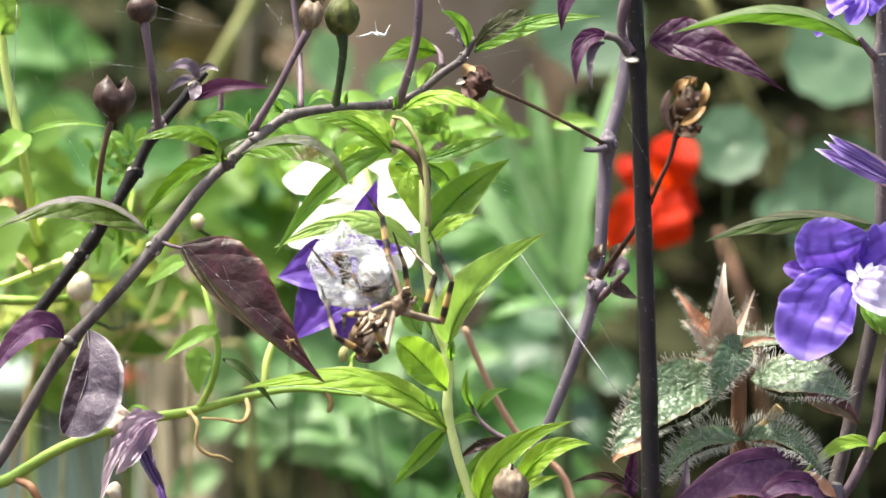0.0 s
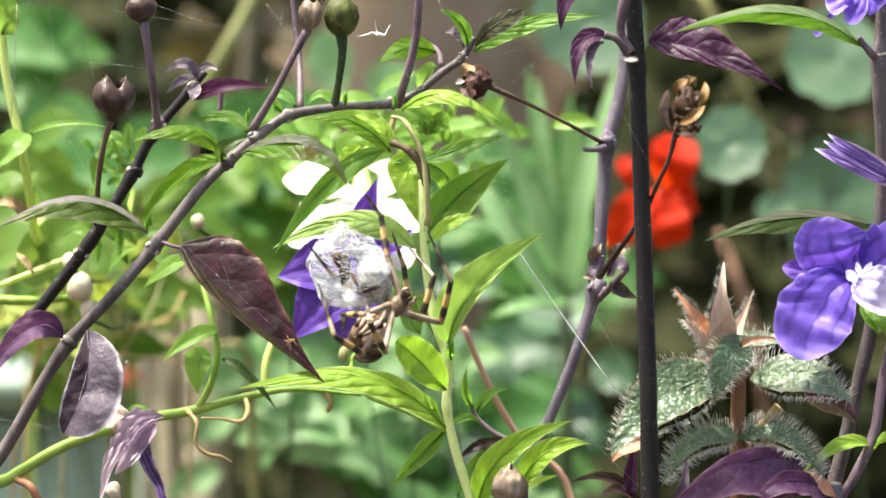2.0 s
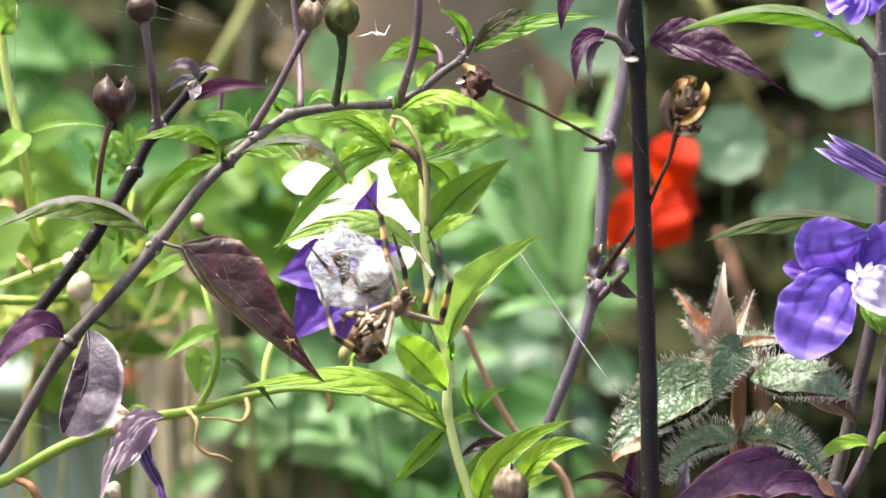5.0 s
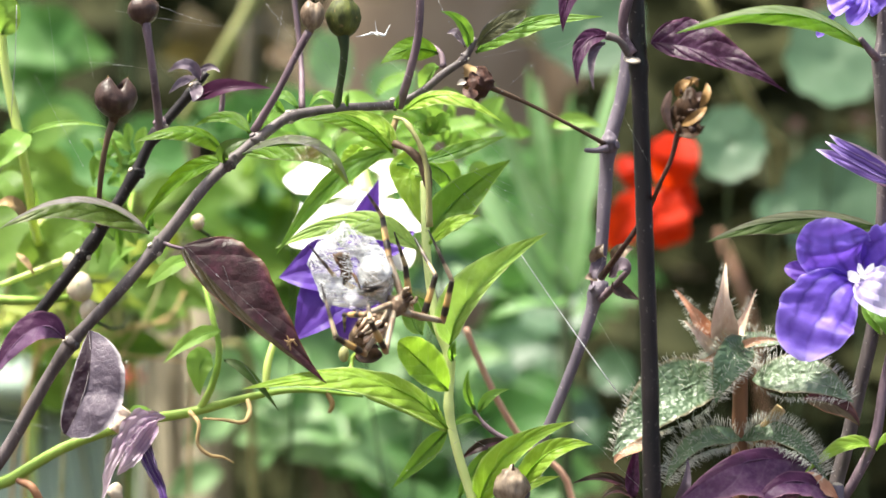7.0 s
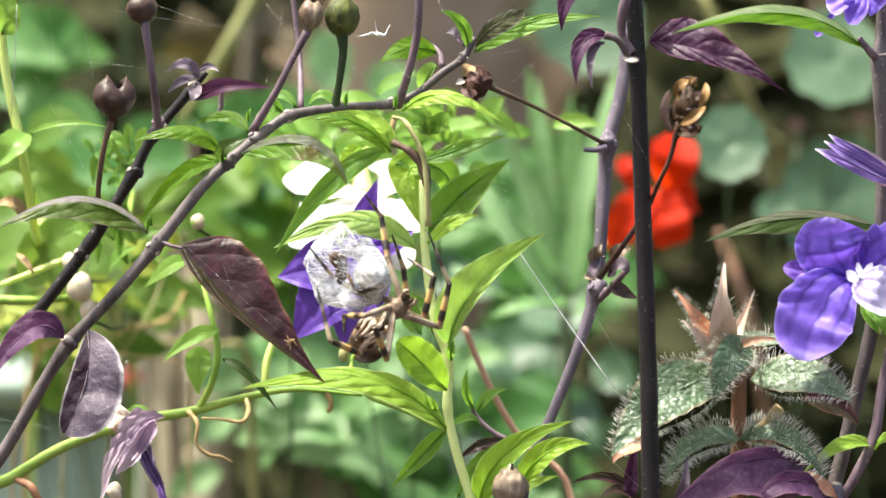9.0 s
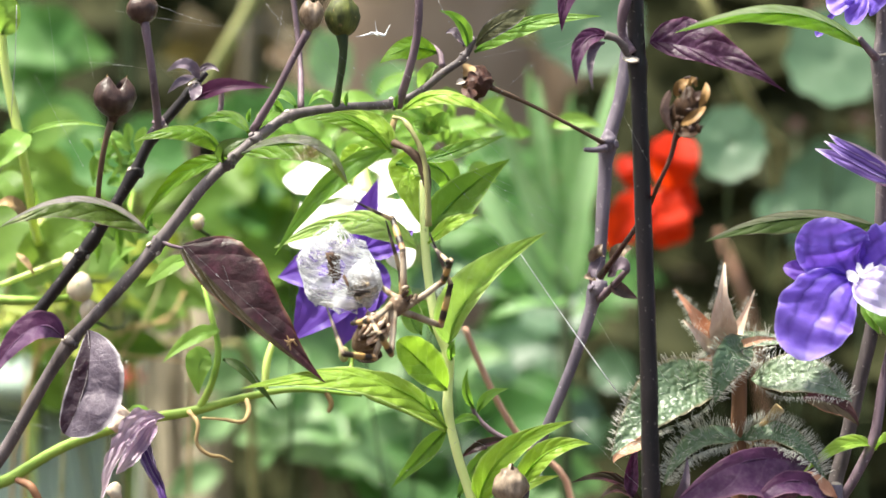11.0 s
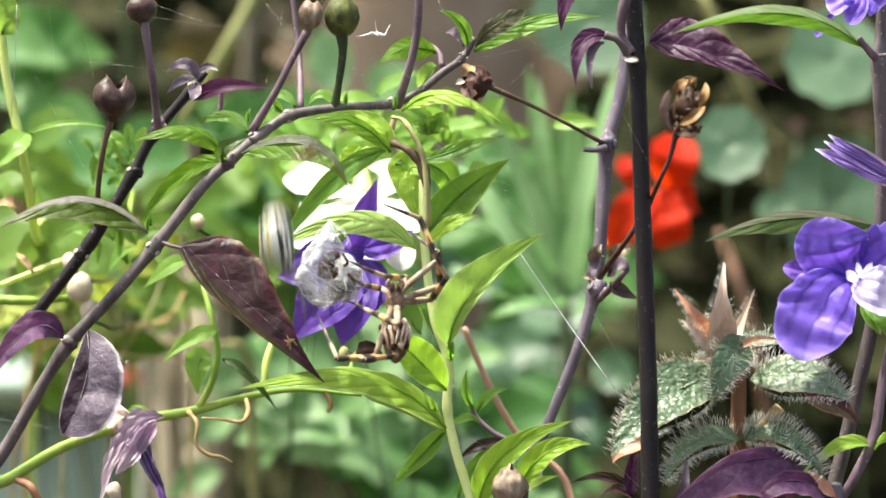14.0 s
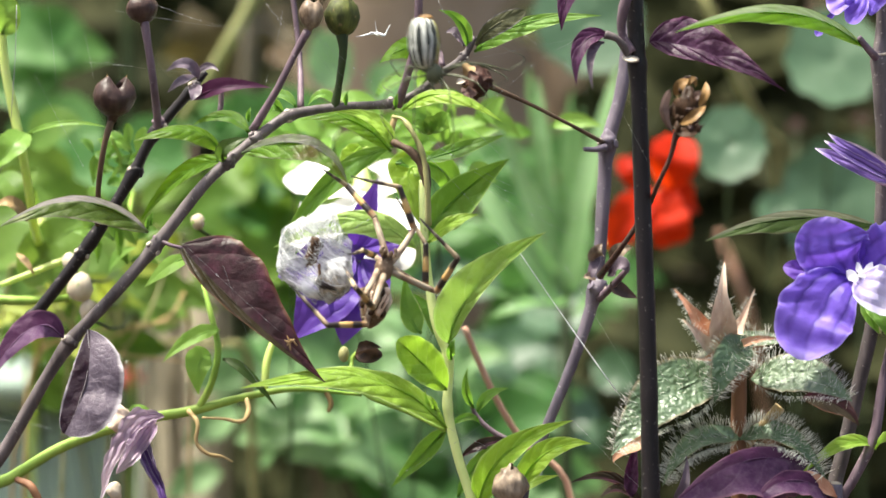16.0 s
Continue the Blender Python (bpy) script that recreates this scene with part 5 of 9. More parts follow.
def build_green_plant():
    plant = thing("green_leaved_plant", "fresh green shoot with a pale stem and broad leaves", "plant")
    stem(plant, STEM_GREEN, [V(36, 4, -600), V(34, 4, -300), V(22, 4, -140), V(14, 4, -90), V(7.8, 4.0, -67.6), V(3.6, 4.0, -54.0), V(1.2, 4.0, -42.0), V(1.5, 4.0, -30.0), V(-1.8, 4.0, -20.2), V(-4.2, 6.0, -5.9), V(-5.1, 8.0, 6.2), V(-5.4, 10.0, 18.3)],
         [2.60, 2.20, 1.90, 1.46, 1.35, 1.29, 1.23, 1.23, 1.29, 1.23, 1.16, 1.03], sides=12, steps=8, nodes=((0.545, 0.25), (0.64, 0.3)))
    stem(plant, STEM_BROWN, [V(-3.8, 0.0, 14.4), V(-4.3, 0.0, 17.4), V(-5.5, 0.0, 22.3), V(-8.7, 0.0, 25.9), V(-13.5, 2.0, 28.4)], [0.53, 1.20, 1.65, 1.12, 0.90], name="withered_stem", label="withered brown stem tip", rough=0.5)
    stem(plant, STEM_STRAW, [V(-3.9, 0.0, 6.1), V(-4.2, -2.0, 16.6), V(-5.4, -2.0, 24.9), V(-8.1, -2.0, 30.8), V(-10.8, 0.0, 34.4), V(-13.5, 2.0, 35.0)], [0.90, 0.82, 0.75, 0.67, 0.60, 0.45], name="withered_stem", label="withered straw-green stem", rough=0.4)
    rng = random.Random(53)
    cluster = part("bud", ellipsoid(bmesh.new(), V(-3.6, 8.0, 32.2), (1.7, 1.6, 2.0), dent=0.35, freq=260, rings=10, sides=14), STEM_LIME, plant, "crumpled lime green bud")
    for k in range(9):
        a = 0.75 * k
        p = V(-3.6 + 0.8 * math.cos(a), 7.0, 30.8)
        q = p + Vector((0.0042 * math.cos(a) + rng.uniform(-0.001, 0.001), -0.002 * math.sin(a) - 0.001, rng.uniform(0.001, 0.006)))
        leaf(cluster, LEAF_FAR_BRIGHT, p, p.lerp(q, 0.5) + Vector((0, -0.0008, 0.001)), q, rng.uniform(1.2, 2.0), name="bud_leaf", face=(0.3 * math.cos(a), -1, 0.5), long=10, wide=3, stalk=0, ripple=0.25)
    stem(plant, STEM_TAN, [V(-12.6, 4.0, 35.5), V(-13.9, 4.0, 31.0), V(-14.2, 4.0, 28.0)], [0.75, 0.90, 0.90], name="withered_stem")
    leaf(plant, LEAF_PALE, V(1.5, 0.0, -25.1), V(8.6, -8.0, -10.6), V(27.2, -14.0, 4.4), 6.90, 3.00, face=(0.15, -1, 0.3), fold=(0.2, 0.6), long=24, wide=6, ripple=0.12, label="broad pale green leaf")
    leaf(plant, LEAF_BRIGHT, V(0.9, 0.0, -37.4), V(-4.8, -6.0, -30.9), V(-12.0, -10.0, -24.1), 4.95, 5.40, shape="oval", ripple=0.1, face=(0.1, -1, 0.25), long=20, wide=6, label="broad bright green leaf")
    leaf(plant, LEAF_BRIGHT, V(0.9, 0.0, -47.5), V(-20.0, -8.0, -34.4), V(-53.0, -14.0, -36.6), 5.40, 4.50, face=(0, -0.85, 0.55), fold=(0.1, -0.3), long=24, wide=6, label="long bright green leaf")
    leaf(plant, LEAF_GREEN, V(0.9, 10.0, -48.3), V(-5.5, 16.0, -55.4), V(-14.1, 20.0, -64.6), 2.70, face=(0, -1, 0.3))
    leaf(plant, LEAF_BRIGHT, V(9.2, 6.0, -70.0), V(16.2, -2.0, -54.7), V(34.2, -10.0, -45.2), 3.90, 4.50, face=(0.1, -1, 0.4), fold=(0.2, 0.4), long=20, wide=6)
    leaf(plant, LEAF_BRIGHT, V(19.8, 6.0, -64.7), V(27.6, 0.0, -54.1), V(39.1, -6.0, -51.5), 3.60, 3.30, face=(0.1, -1, 0.4), long=20)
    leaf(plant, LEAF_BRIGHT, V(14.6, 12.0, -68.1), V(22.2, 14.0, -63.6), V(31.3, 14.0, -60.9), 1.80, face=(0, -1, 0.4))
    leaf(plant, LEAF_GREEN, V(-14.2, 6.0, 27.0), V(-30.2, 8.0, 17.7), V(-44.9, 6.0, -1.7), 3.90, 2.70, face=(0, -1, 0.5), long=20)
    leaf(plant, LEAF_PALE, V(-7.4, 10.0, 0.2), V(-23.4, 12.0, 7.4), V(-45.3, 8.0, 0.2), 4.50, 3.30, face=(0, -0.9, 0.45), fold=(0.1, 0.1), long=20)
    leaf(plant, LEAF_GREEN, V(-4.9, 12.0, 3.2), V(4.3, 14.0, 14.1), V(17.9, 12.0, 24.1), 5.10, 6.30, face=(0.2, -1, 0.4), long=20, wide=6, label="broad green leaf")
    leaf(plant, LEAF_BRIGHT, V(-3.9, 6.0, 1.7), V(2.4, 2.0, 6.8), V(9.4, 0.0, 9.0), 2.10, 2.40, face=(0, -0.9, 0.5))
    leaf(plant, LEAF_BRIGHT, V(-5.5, 14.0, 21.4), V(-9.4, 14.0, 19.9), V(-5.9, 10.0, 6.2), 3.90, 5.40, face=(-0.1, -1, 0.3), long=20)
    leaf(plant, LEAF_GREEN, V(-12.8, 14.0, 22.9), V(0.9, 20.0, 20.0), V(-0.6, 20.0, 6.3), 3.90, 3.90, face=(-0.1, -1, 0.3))
    leaf(plant, LEAF_GREEN, V(-4.9, 14.0, 23.7), V(5.5, 14.0, 27.2), V(16.7, 12.0, 30.5), 2.10, 3.00, face=(0, -0.9, 0.5))
    leaf(plant, LEAF_BRIGHT, V(-22.1, 24.0, 27.7), V(-25.1, 24.0, 24.7), V(-28.2, 24.0, 20.1), 4.50, 3.00, face=(0, -0.9, 0.5))
    leaf(plant, LEAF_GREEN, V(-5.9, 10.0, -22.6), V(-9.0, 14.0, -17.3), V(-10.3, 16.0, -7.2), 2.70, 3.30, face=(0, -1, 0.3))
    leaf(plant, LEAF_GREEN, V(-1.4, 10.0, -24.1), V(-2.9, 14.0, -18.1), V(-8.2, 16.0, -12.0), 2.40, 2.40, face=(0, -1, 0.3))
    leaf(plant, LEAF_GREEN, V(9.2, 8.0, -43.4), V(12.4, 6.0, -39.1), V(17.5, 6.0, -37.3), 1.50, face=(0, -0.9, 0.5))
    leaf(plant, LEAF_GREEN, V(2.4, 4.0, -30.0), V(2.1, 0.0, -26.8), V(3.3, 0.0, -23.8), 1.20, face=(0, -0.9, 0.5))
    leaf(plant, LEAF_BRIGHT, V(-2.1, 0.0, -44.9), V(-3.9, -2.0, -41.8), V(-4.8, -2.0, -37.3), 0.75, face=(0, -0.9, 0.5), name="bud_leaf")
    leaf(plant, LEAF_BRIGHT, V(-2.1, 0.0, -43.4), V(-2.4, -2.0, -41.0), V(-3.6, -2.0, -38.8), 0.75, face=(0, -0.9, 0.5), name="bud_leaf")
    stem(plant, STEM_PINK, [V(6.1, 70.0, -22.2), V(10.7, 74.0, -33.3), V(17.2, 78.0, -46.4), V(23.8, 80.0, -56.1), V(35.1, 82.0, -66.2), V(60, 80, -300), V(60, 80, -600)], [0.85, 0.9, 0.90, 0.90, 0.90, 1.4, 2], name="branch")
    stem(plant, STEM_PURPLE, [V(6.4, 22.0, -38.1), V(8.9, 24.0, -45.1), V(14.7, 24.0, -50.4), V(22.4, 24.0, -53.5)], [0.38, 0.60, 0.75, 0.90], name="branch")
    leaf(plant, LEAF_GREEN, V(8.3, 22.0, -43.0), V(6.1, 18.0, -38.0), V(6.7, 18.0, -32.2), 1.35, 1.20, face=(0.2, -1, 0.2))
    leaf(plant, LEAF_GREEN, V(2.4, 20.0, -47.5), V(7.0, 18.0, -45.3), V(10.1, 18.0, -47.4), 1.05, 1.20)
    leaf(plant, LEAF_PURPLE, V(17.8, 24.0, -52.0), V(10.1, 20.0, -53.3), V(4.7, 20.0, -56.7), 1.50, 1.80)
    leaf(plant, LEAF_GREEN, V(4.0, 20.0, -67.0), V(10.1, 20.0, -57.1), V(17.7, 18.0, -52.0), 1.95, 2.10)
    pod(plant, V(17.6, -4.0, -67.4), (0, -0.1, 1), 4.80, HUSK_PAPER, seed=0.8, crumple=0.12, label="papery tan seed capsule with a pointed tip", open_tip=False)
    stem(plant, HUSK_DARK, [V(17.3, -6.0, -61.0), V(18.1, -6.0, -58.8), V(18.2, -6.0, -56.5)], [1.35, 0.60, 0.15], name="capsule_tip")
    stem(plant, STEM_BROWN, [V(17.6, -4.0, -68.3), V(18, 2, -200), V(20, 4, -600)], [1.0, 1.2, 1.6], name="capsule_stalk")
    return plant


def build_dark_cane():
    cane = thing("dark_cane_shrub", "upright blackish cane with purple leaves", "shrub")
    stem(cane, STEM_DARK, [V(49.2, -20.0, 76.7), V(50.1, -20.0, 59.1), V(50.7, -20.0, 47.3), V(52.1, -20.0, 9.0), V(53.5, -20.0, -29.3), V(54.2, -20.0, -66.1), V(62, -15, -300), V(66, -10, -600)], [2.55, 2.25, 2.22, 2.22, 2.3, 2.4, 2.8, 3.2], sides=14, steps=10, nodes=((0.28, 0.25),))
    node_ring(cane, V(48.9, -23.0, 49.3), (0.1, -0.5, 1), 1.80)
    stem(cane, STEM_PURPLE, [V(49.1, -22.0, 50.9), V(46.5, -22.0, 56.0), V(47.1, -24.0, 63.2), V(50.0, -24.0, 70.6)], [1.35, 1.05, 1.50, 1.35], name="branch")
    stem(cane, STEM_GREY, [V(48.2, -22.0, 50.4), V(45.2, -24.0, 54.4), V(42.0, -24.0, 55.6)], [1.05, 0.90, 1.20], name="twig")
    leaf(cane, LEAF_VIOLET, V(42.9, -22.0, 55.7), V(36.0, -26.0, 52.9), V(34.5, -28.0, 42.2), 2.40, 2.55, face=(-0.1, -1, 0.3), fold=(0.3, 0.2), label="drooping violet leaf")
    leaf(cane, LEAF_GREYVIOLET, V(41.7, -22.0, 53.8), V(38.4, -26.0, 49.9), V(38.7, -28.0, 41.1), 1.20, 1.35, face=(-0.1, -1, 0.3), label="drooping violet leaf")
    leaf(cane, LEAF_VIOLET, V(54.1, -16.0, 54.2), V(69.7, -22.0, 50.5), V(88.8, -28.0, 40.6), 7.6, 3.4, face=(-0.15, -1, 0.4), fold=(0.2, 0.1), long=30, wide=6, ripple=0.2, shape="ovate", label="broad violet leaf")
    leaf(cane, LEAF_VIOLET, V(41.4, 0.0, 75.1), V(33.8, -4.0, 68.9), V(31.3, -6.0, 57.4), 3.30, face=(0, -1, 0.3), label="drooping violet leaf")
    return cane


def build_lilac_cane():
    cane = thing("lilac_cane_shrub", "leaning lilac-grey cane with withered capsules on long stalks", "shrub")
    stem(cane, STEM_LILAC, [V(51.5, 30.0, 77.2), V(50.4, 26.0, 58.5), V(48.1, 24.0, 41.5), V(44.5, 22.0, 28.0), V(43.5, 22.0, 15.5), V(42.5, 22.0, 0.2), V(41.0, 22.0, -12.1), V(36.1, 22.0, -28.2), V(28.8, 22.0, -46.5), V(22.3, 22.0, -62.6), V(20, 30, -200), V(10, 30, -600)],
         [1.75, 1.85, 1.85, 2.0, 1.95, 1.75, 1.8, 1.5, 1.45, 1.5, 2.2, 2.6], sides=12, steps=8, nodes=((0.28, 0.3), (0.545, 0.35)))
    stem(cane, STEM_BROWN, [V(43.3, 18.0, 28.5), V(34.2, 10.0, 33.1), V(22.0, 6.0, 39.1), V(11.7, 2.0, 43.4)], [0.70, 0.52, 0.55, 0.85], name="capsule_stalk")
    stem(cane, STEM_LILAC, [V(43.6, 18.0, 27.3), V(40.4, 14.0, 26.6), V(37.9, 12.0, 26.7)], [1.20, 0.75, 0.60], name="twig")
    stem(cane, HUSK_RED, [V(42.2, 14.0, -7.4), V(46.6, -2.0, -0.6), V(53.1, -6.0, 9.1), V(55.6, -30.0, 16.9), V(58.4, -34.0, 23.4), V(59.9, -36.0, 29.7)], [1.05, 0.75, 0.67, 0.63, 0.63, 0.82], name="capsule_stalk")
    stem(cane, STEM_PURPLE, [V(42.2, 20.0, -13.6), V(46.5, 14.0, -9.0), V(49.7, 12.0, -5.2)], [1.05, 0.90, 0.75], name="twig")
    knuckle(cane, STEM_LILAC, V(44.5, 21.0, 28.6), (0.15, 0, 1), 2.1, 1)
    knuckle(cane, STEM_LILAC, V(41.9, 21.0, -10.8), (0.3, 0, 0.95), 2.1, 2)
    pod(cane, V(12.6, 2.0, 44.0), (-1, -0.35, 0.12), 4.0, HUSK_RED, seed=0.4, gape=0.35, crumple=0.34, label="crumpled red-brown seed capsule split at the tip")
    for a, b, c, w, m in ((V(5.7, -4.0, 44.5), V(4.5, -6.0, 44.1), V(3.3, -6.0, 43.5), 0.9, SCAR), (V(7.7, -12.0, 48.1), V(6.5, -14.0, 46.9), V(5.3, -12.0, 45.2), 1.9, HUSK_TAN), (V(8.6, -10.0, 41.8), V(6.5, -13.0, 41.0), V(4.8, -10.0, 42.3), 1.7, HUSK_RED), (V(9.2, -14.0, 45.3), V(7.1, -17.0, 45.0), V(5.6, -12.0, 43.8), 1.4, HUSK_RED)):
        leaf(cane, m, a, b, c, w, name="husk_flap", ripple=0.15, stalk=0, long=8, wide=3)
    rotten = pod(cane, V(61.6, -36.0, 30.4), (0.08, -0.1, 1), 4.3, HUSK_DARK, seed=0.7, gape=0.2, label="rotten open seed capsule with amber valves")
    leaf(rotten, HUSK, V(58.6, -41.0, 29.8), V(56.4, -40.0, 35.4), V(58.0, -39.0, 40.6), 1.7, 1.5, name="valve", face=(-0.6, -1, 0.1), fold=(-0.5, -0.5), stalk=0, shape="oval", label="dull brown outer wall")
    for a, b, c, w, m in ((V(59.4, -43.0, 38.9), V(60.3, -45.0, 41.4), V(62.6, -44.0, 43.2), 1.5, HUSK_AMBER), (V(65.2, -42.0, 36.2), V(66.8, -44.0, 39.4), V(67.1, -41.0, 42.6), 1.15, HUSK_AMBER), (V(60.4, -45.0, 31.6), V(63.7, -47.0, 33.6), V(66.8, -45.0, 36.4), 1.35, HUSK_AMBER),
                          (V(62.5, -42.0, 41.5), V(63.6, -43.5, 43.0), V(64.6, -43.0, 41.2), 1.0, HUSK_AMBER), (V(58.9, -43.0, 31.0), V(62.5, -45.0, 29.6), V(66.4, -43.0, 31.6), 1.5, HUSK_DARK), (V(63.0, -40.0, 38.0), V(65.6, -42.0, 38.8), V(66.2, -41.0, 36.0), 1.6, HUSK)):
        leaf(cane, m, a, b, c, w, name="husk_flap", ripple=0.25, stalk=0, long=10, wide=4, shape="lance")
    part("core", ellipsoid(bmesh.new(), V(62.6, -40.0, 36.0), (3.1, 2.4, 4.6), None, 12, 16, 0.5, 600), HUSK_DARK, rotten, "black rotten core")
    rng = random.Random(77)
    for k in range(22):
        low = k < 10
        p = V(rng.uniform(59.2, 66.2), rng.uniform(-45, -41), rng.uniform(29.6, 31.6) if low else rng.uniform(32.5, 40.5))
        part("crumb", ellipsoid(bmesh.new(), p, (rng.uniform(0.4, 1.0), 0.7, rng.uniform(0.4, 1.2)), None, 6, 8, 0.5, 1200), HUSK_DARK if k % 4 else HUSK, rotten)
    stem(cane, HUSK, [V(60.4, -36.0, 42.2), V(62.4, -38.0, 43.9), V(65.2, -40.0, 43.5)], [0.45, 0.30, 0.22], name="dry_style")
    for a, b, c, w, m in ((V(41.9, 14.0, -4.4), V(40.9, 8.0, -1.4), V(42.6, 8.0, 1.4), 2.3, HUSK_PAPER), (V(45.6, 12.0, -4.4), V(47.4, 6.0, -0.6), V(50.4, 6.0, 0.2), 2.4, HUSK_PAPER), (V(44.1, 12.0, -7.4), V(47.6, 4.0, -4.4), V(49.4, 4.0, -6.6), 2.40, LEAF_GREYVIOLET),
                          (V(41.1, 12.0, -8.2), V(38.9, 6.0, -7.4), V(37.4, 6.0, -7.7), 1.20, HUSK_PAPER), (V(45.0, 14.0, -9.0), V(48.0, 14.0, -11.2), V(52.6, 14.0, -13.5), 2.10, HUSK), (V(42.2, 12.0, -2.1), V(39.9, 8.0, -5.6), V(39.4, 8.0, -9.7), 1.35, LEAF_GREYVIOLET)):
        leaf(cane, m, a, b, c, w, name="withered_leaf", ripple=0.2, stalk=0, long=8, wide=3, label="withered leaf scrap")
    return cane


def build_hairy_plant():
    plant = thing("hairy_leaved_plant", "bristly grey-green plant with a straw-coloured dry calyx", "plant")
    stem(plant, STEM_RUST, [V(80, 20, -600), V(80, 16, -250), V(79.2, 8.0, -67.8), V(78.7, 6.0, -51.1), V(79.0, 6.0, -39.1), V(78.7, 6.0, -28.5)], [2.6, 2.4, 2.25, 2.10, 2.10, 2.25], sides=12)
    stem(plant, STEM_TAN, [V(81.0, 8.0, -52.7), V(85.1, 2.0, -47.2), V(89.4, 0.0, -42.1)], [1.35, 1.35, 1.65], name="twig")

    def furry(base, mid, tip, left, right, seed, count=200, face=(0, -0.85, 0.5), fold=(0.2, 0.2), length=2.6):
        lf = leaf(plant, LEAF_HAIRY, base, mid, tip, left, right, face=face, fold=fold, ripple=0.09, long=22, wide=6, label="bristly grey-green leaf")
        hairs(lf, (base, mid, tip), (left + right) / 2 * 0.97, int(count * 1.7), length, seed, thick=0.075)
        return lf

    furry(V(81.9, 0.0, -34.6), V(95.5, -8.0, -33.8), V(107.2, -14.0, -40.1), 6.30, 6.00, 1, 190)
    furry(V(73.6, 0.0, -34.0), V(58.2, -8.0, -39.5), V(44.1, -14.0, -54.3), 7.80, 8.70, 2, 240)
    furry(V(81.8, -2.0, -25.6), V(75.1, -12.0, -29.5), V(71.1, -14.0, -40.4), 5.10, 5.10, 3, 150, face=(0.1, -1, 0.2))
    furry(V(92.7, 4.0, -24.8), V(78.0, 8.0, -24.9), V(68.0, 4.0, -30.0), 2.40, 2.70, 4, 120)
    furry(V(79.2, 4.0, -50.7), V(66.7, -4.0, -51.0), V(57.8, -8.0, -62.7), 3.6, 3.4, 5, 300, face=(-0.3, -0.8, 0.45), length=3.0)
    furry(V(79.2, 4.0, -50.7), V(90.6, -4.0, -49.5), V(101.0, -8.0, -60.9), 3.6, 3.4, 6, 300, face=(0.3, -0.8, 0.45), length=3.0)
    leaf(plant, LEAF_PURPLE, V(95.6, 2.0, -39.8), V(104.6, 2.0, -41.3), V(110.4, 0.0, -47.2), 3.00, 3.30, label="reddish leaf underside")
    leaf(plant, HUSK_PINK, V(56.2, -4.0, -50.7), V(48.7, -4.0, -52.2), V(45.0, -4.0, -56.6), 2.40, 2.70, label="reddish leaf underside")
    for base, mid, tip, w, m, k in ((V(74.4, 0.0, -25.6), V(73.4, -10.0, -15.5), V(74.2, -8.0, -3.4), 4.80, HUSK_STRAW, 1), (V(71.6, -2.0, -25.6), V(66.4, -8.0, -17.7), V(60.9, -6.0, -10.4), 3.15, HUSK_PINK, 2), (V(76.2, 4.0, -25.7), V(79.6, 6.0, -19.2), V(83.3, 6.0, -10.6), 2.25, HUSK_STRAW, 3),
                                    (V(71.4, -4.0, -27.5), V(66.6, -10.0, -22.1), V(63.0, -10.0, -18.6), 1.95, HUSK_STRAW, 4), (V(77.1, -4.0, -26.0), V(84.3, -8.0, -23.7), V(90.5, -8.0, -24.6), 1.35, HUSK_PINK, 5), (V(72.6, -4.0, -27.9), V(69.4, -8.0, -29.0), V(66.7, -8.0, -29.0), 1.35, HUSK_PINK, 6)):
        s = leaf(plant, m, base, mid, tip, w * 0.9, name="sepal", shape="awl", face=(0, -1, 0.1), fold=(0.35, 0.35), stalk=0.25, label="dry pointed sepal")
        hairs(s, (base, mid, tip), w * 0.9, 130, 1.5, 10 + k, thick=0.05, shape="awl")
    pod(plant, V(73.8, 2.0, -28.7), (0, 0, 1), 3.30, HUSK_STRAW, open_tip=False, label="dry calyx tube", name="calyx_tube")
    leaf(plant, LEAF_HAIRY, V(77.0, -6.0, -49.1), V(74.6, -8.0, -48.2), V(71.2, -8.0, -46.3), 1.50, 1.50)
    return plant


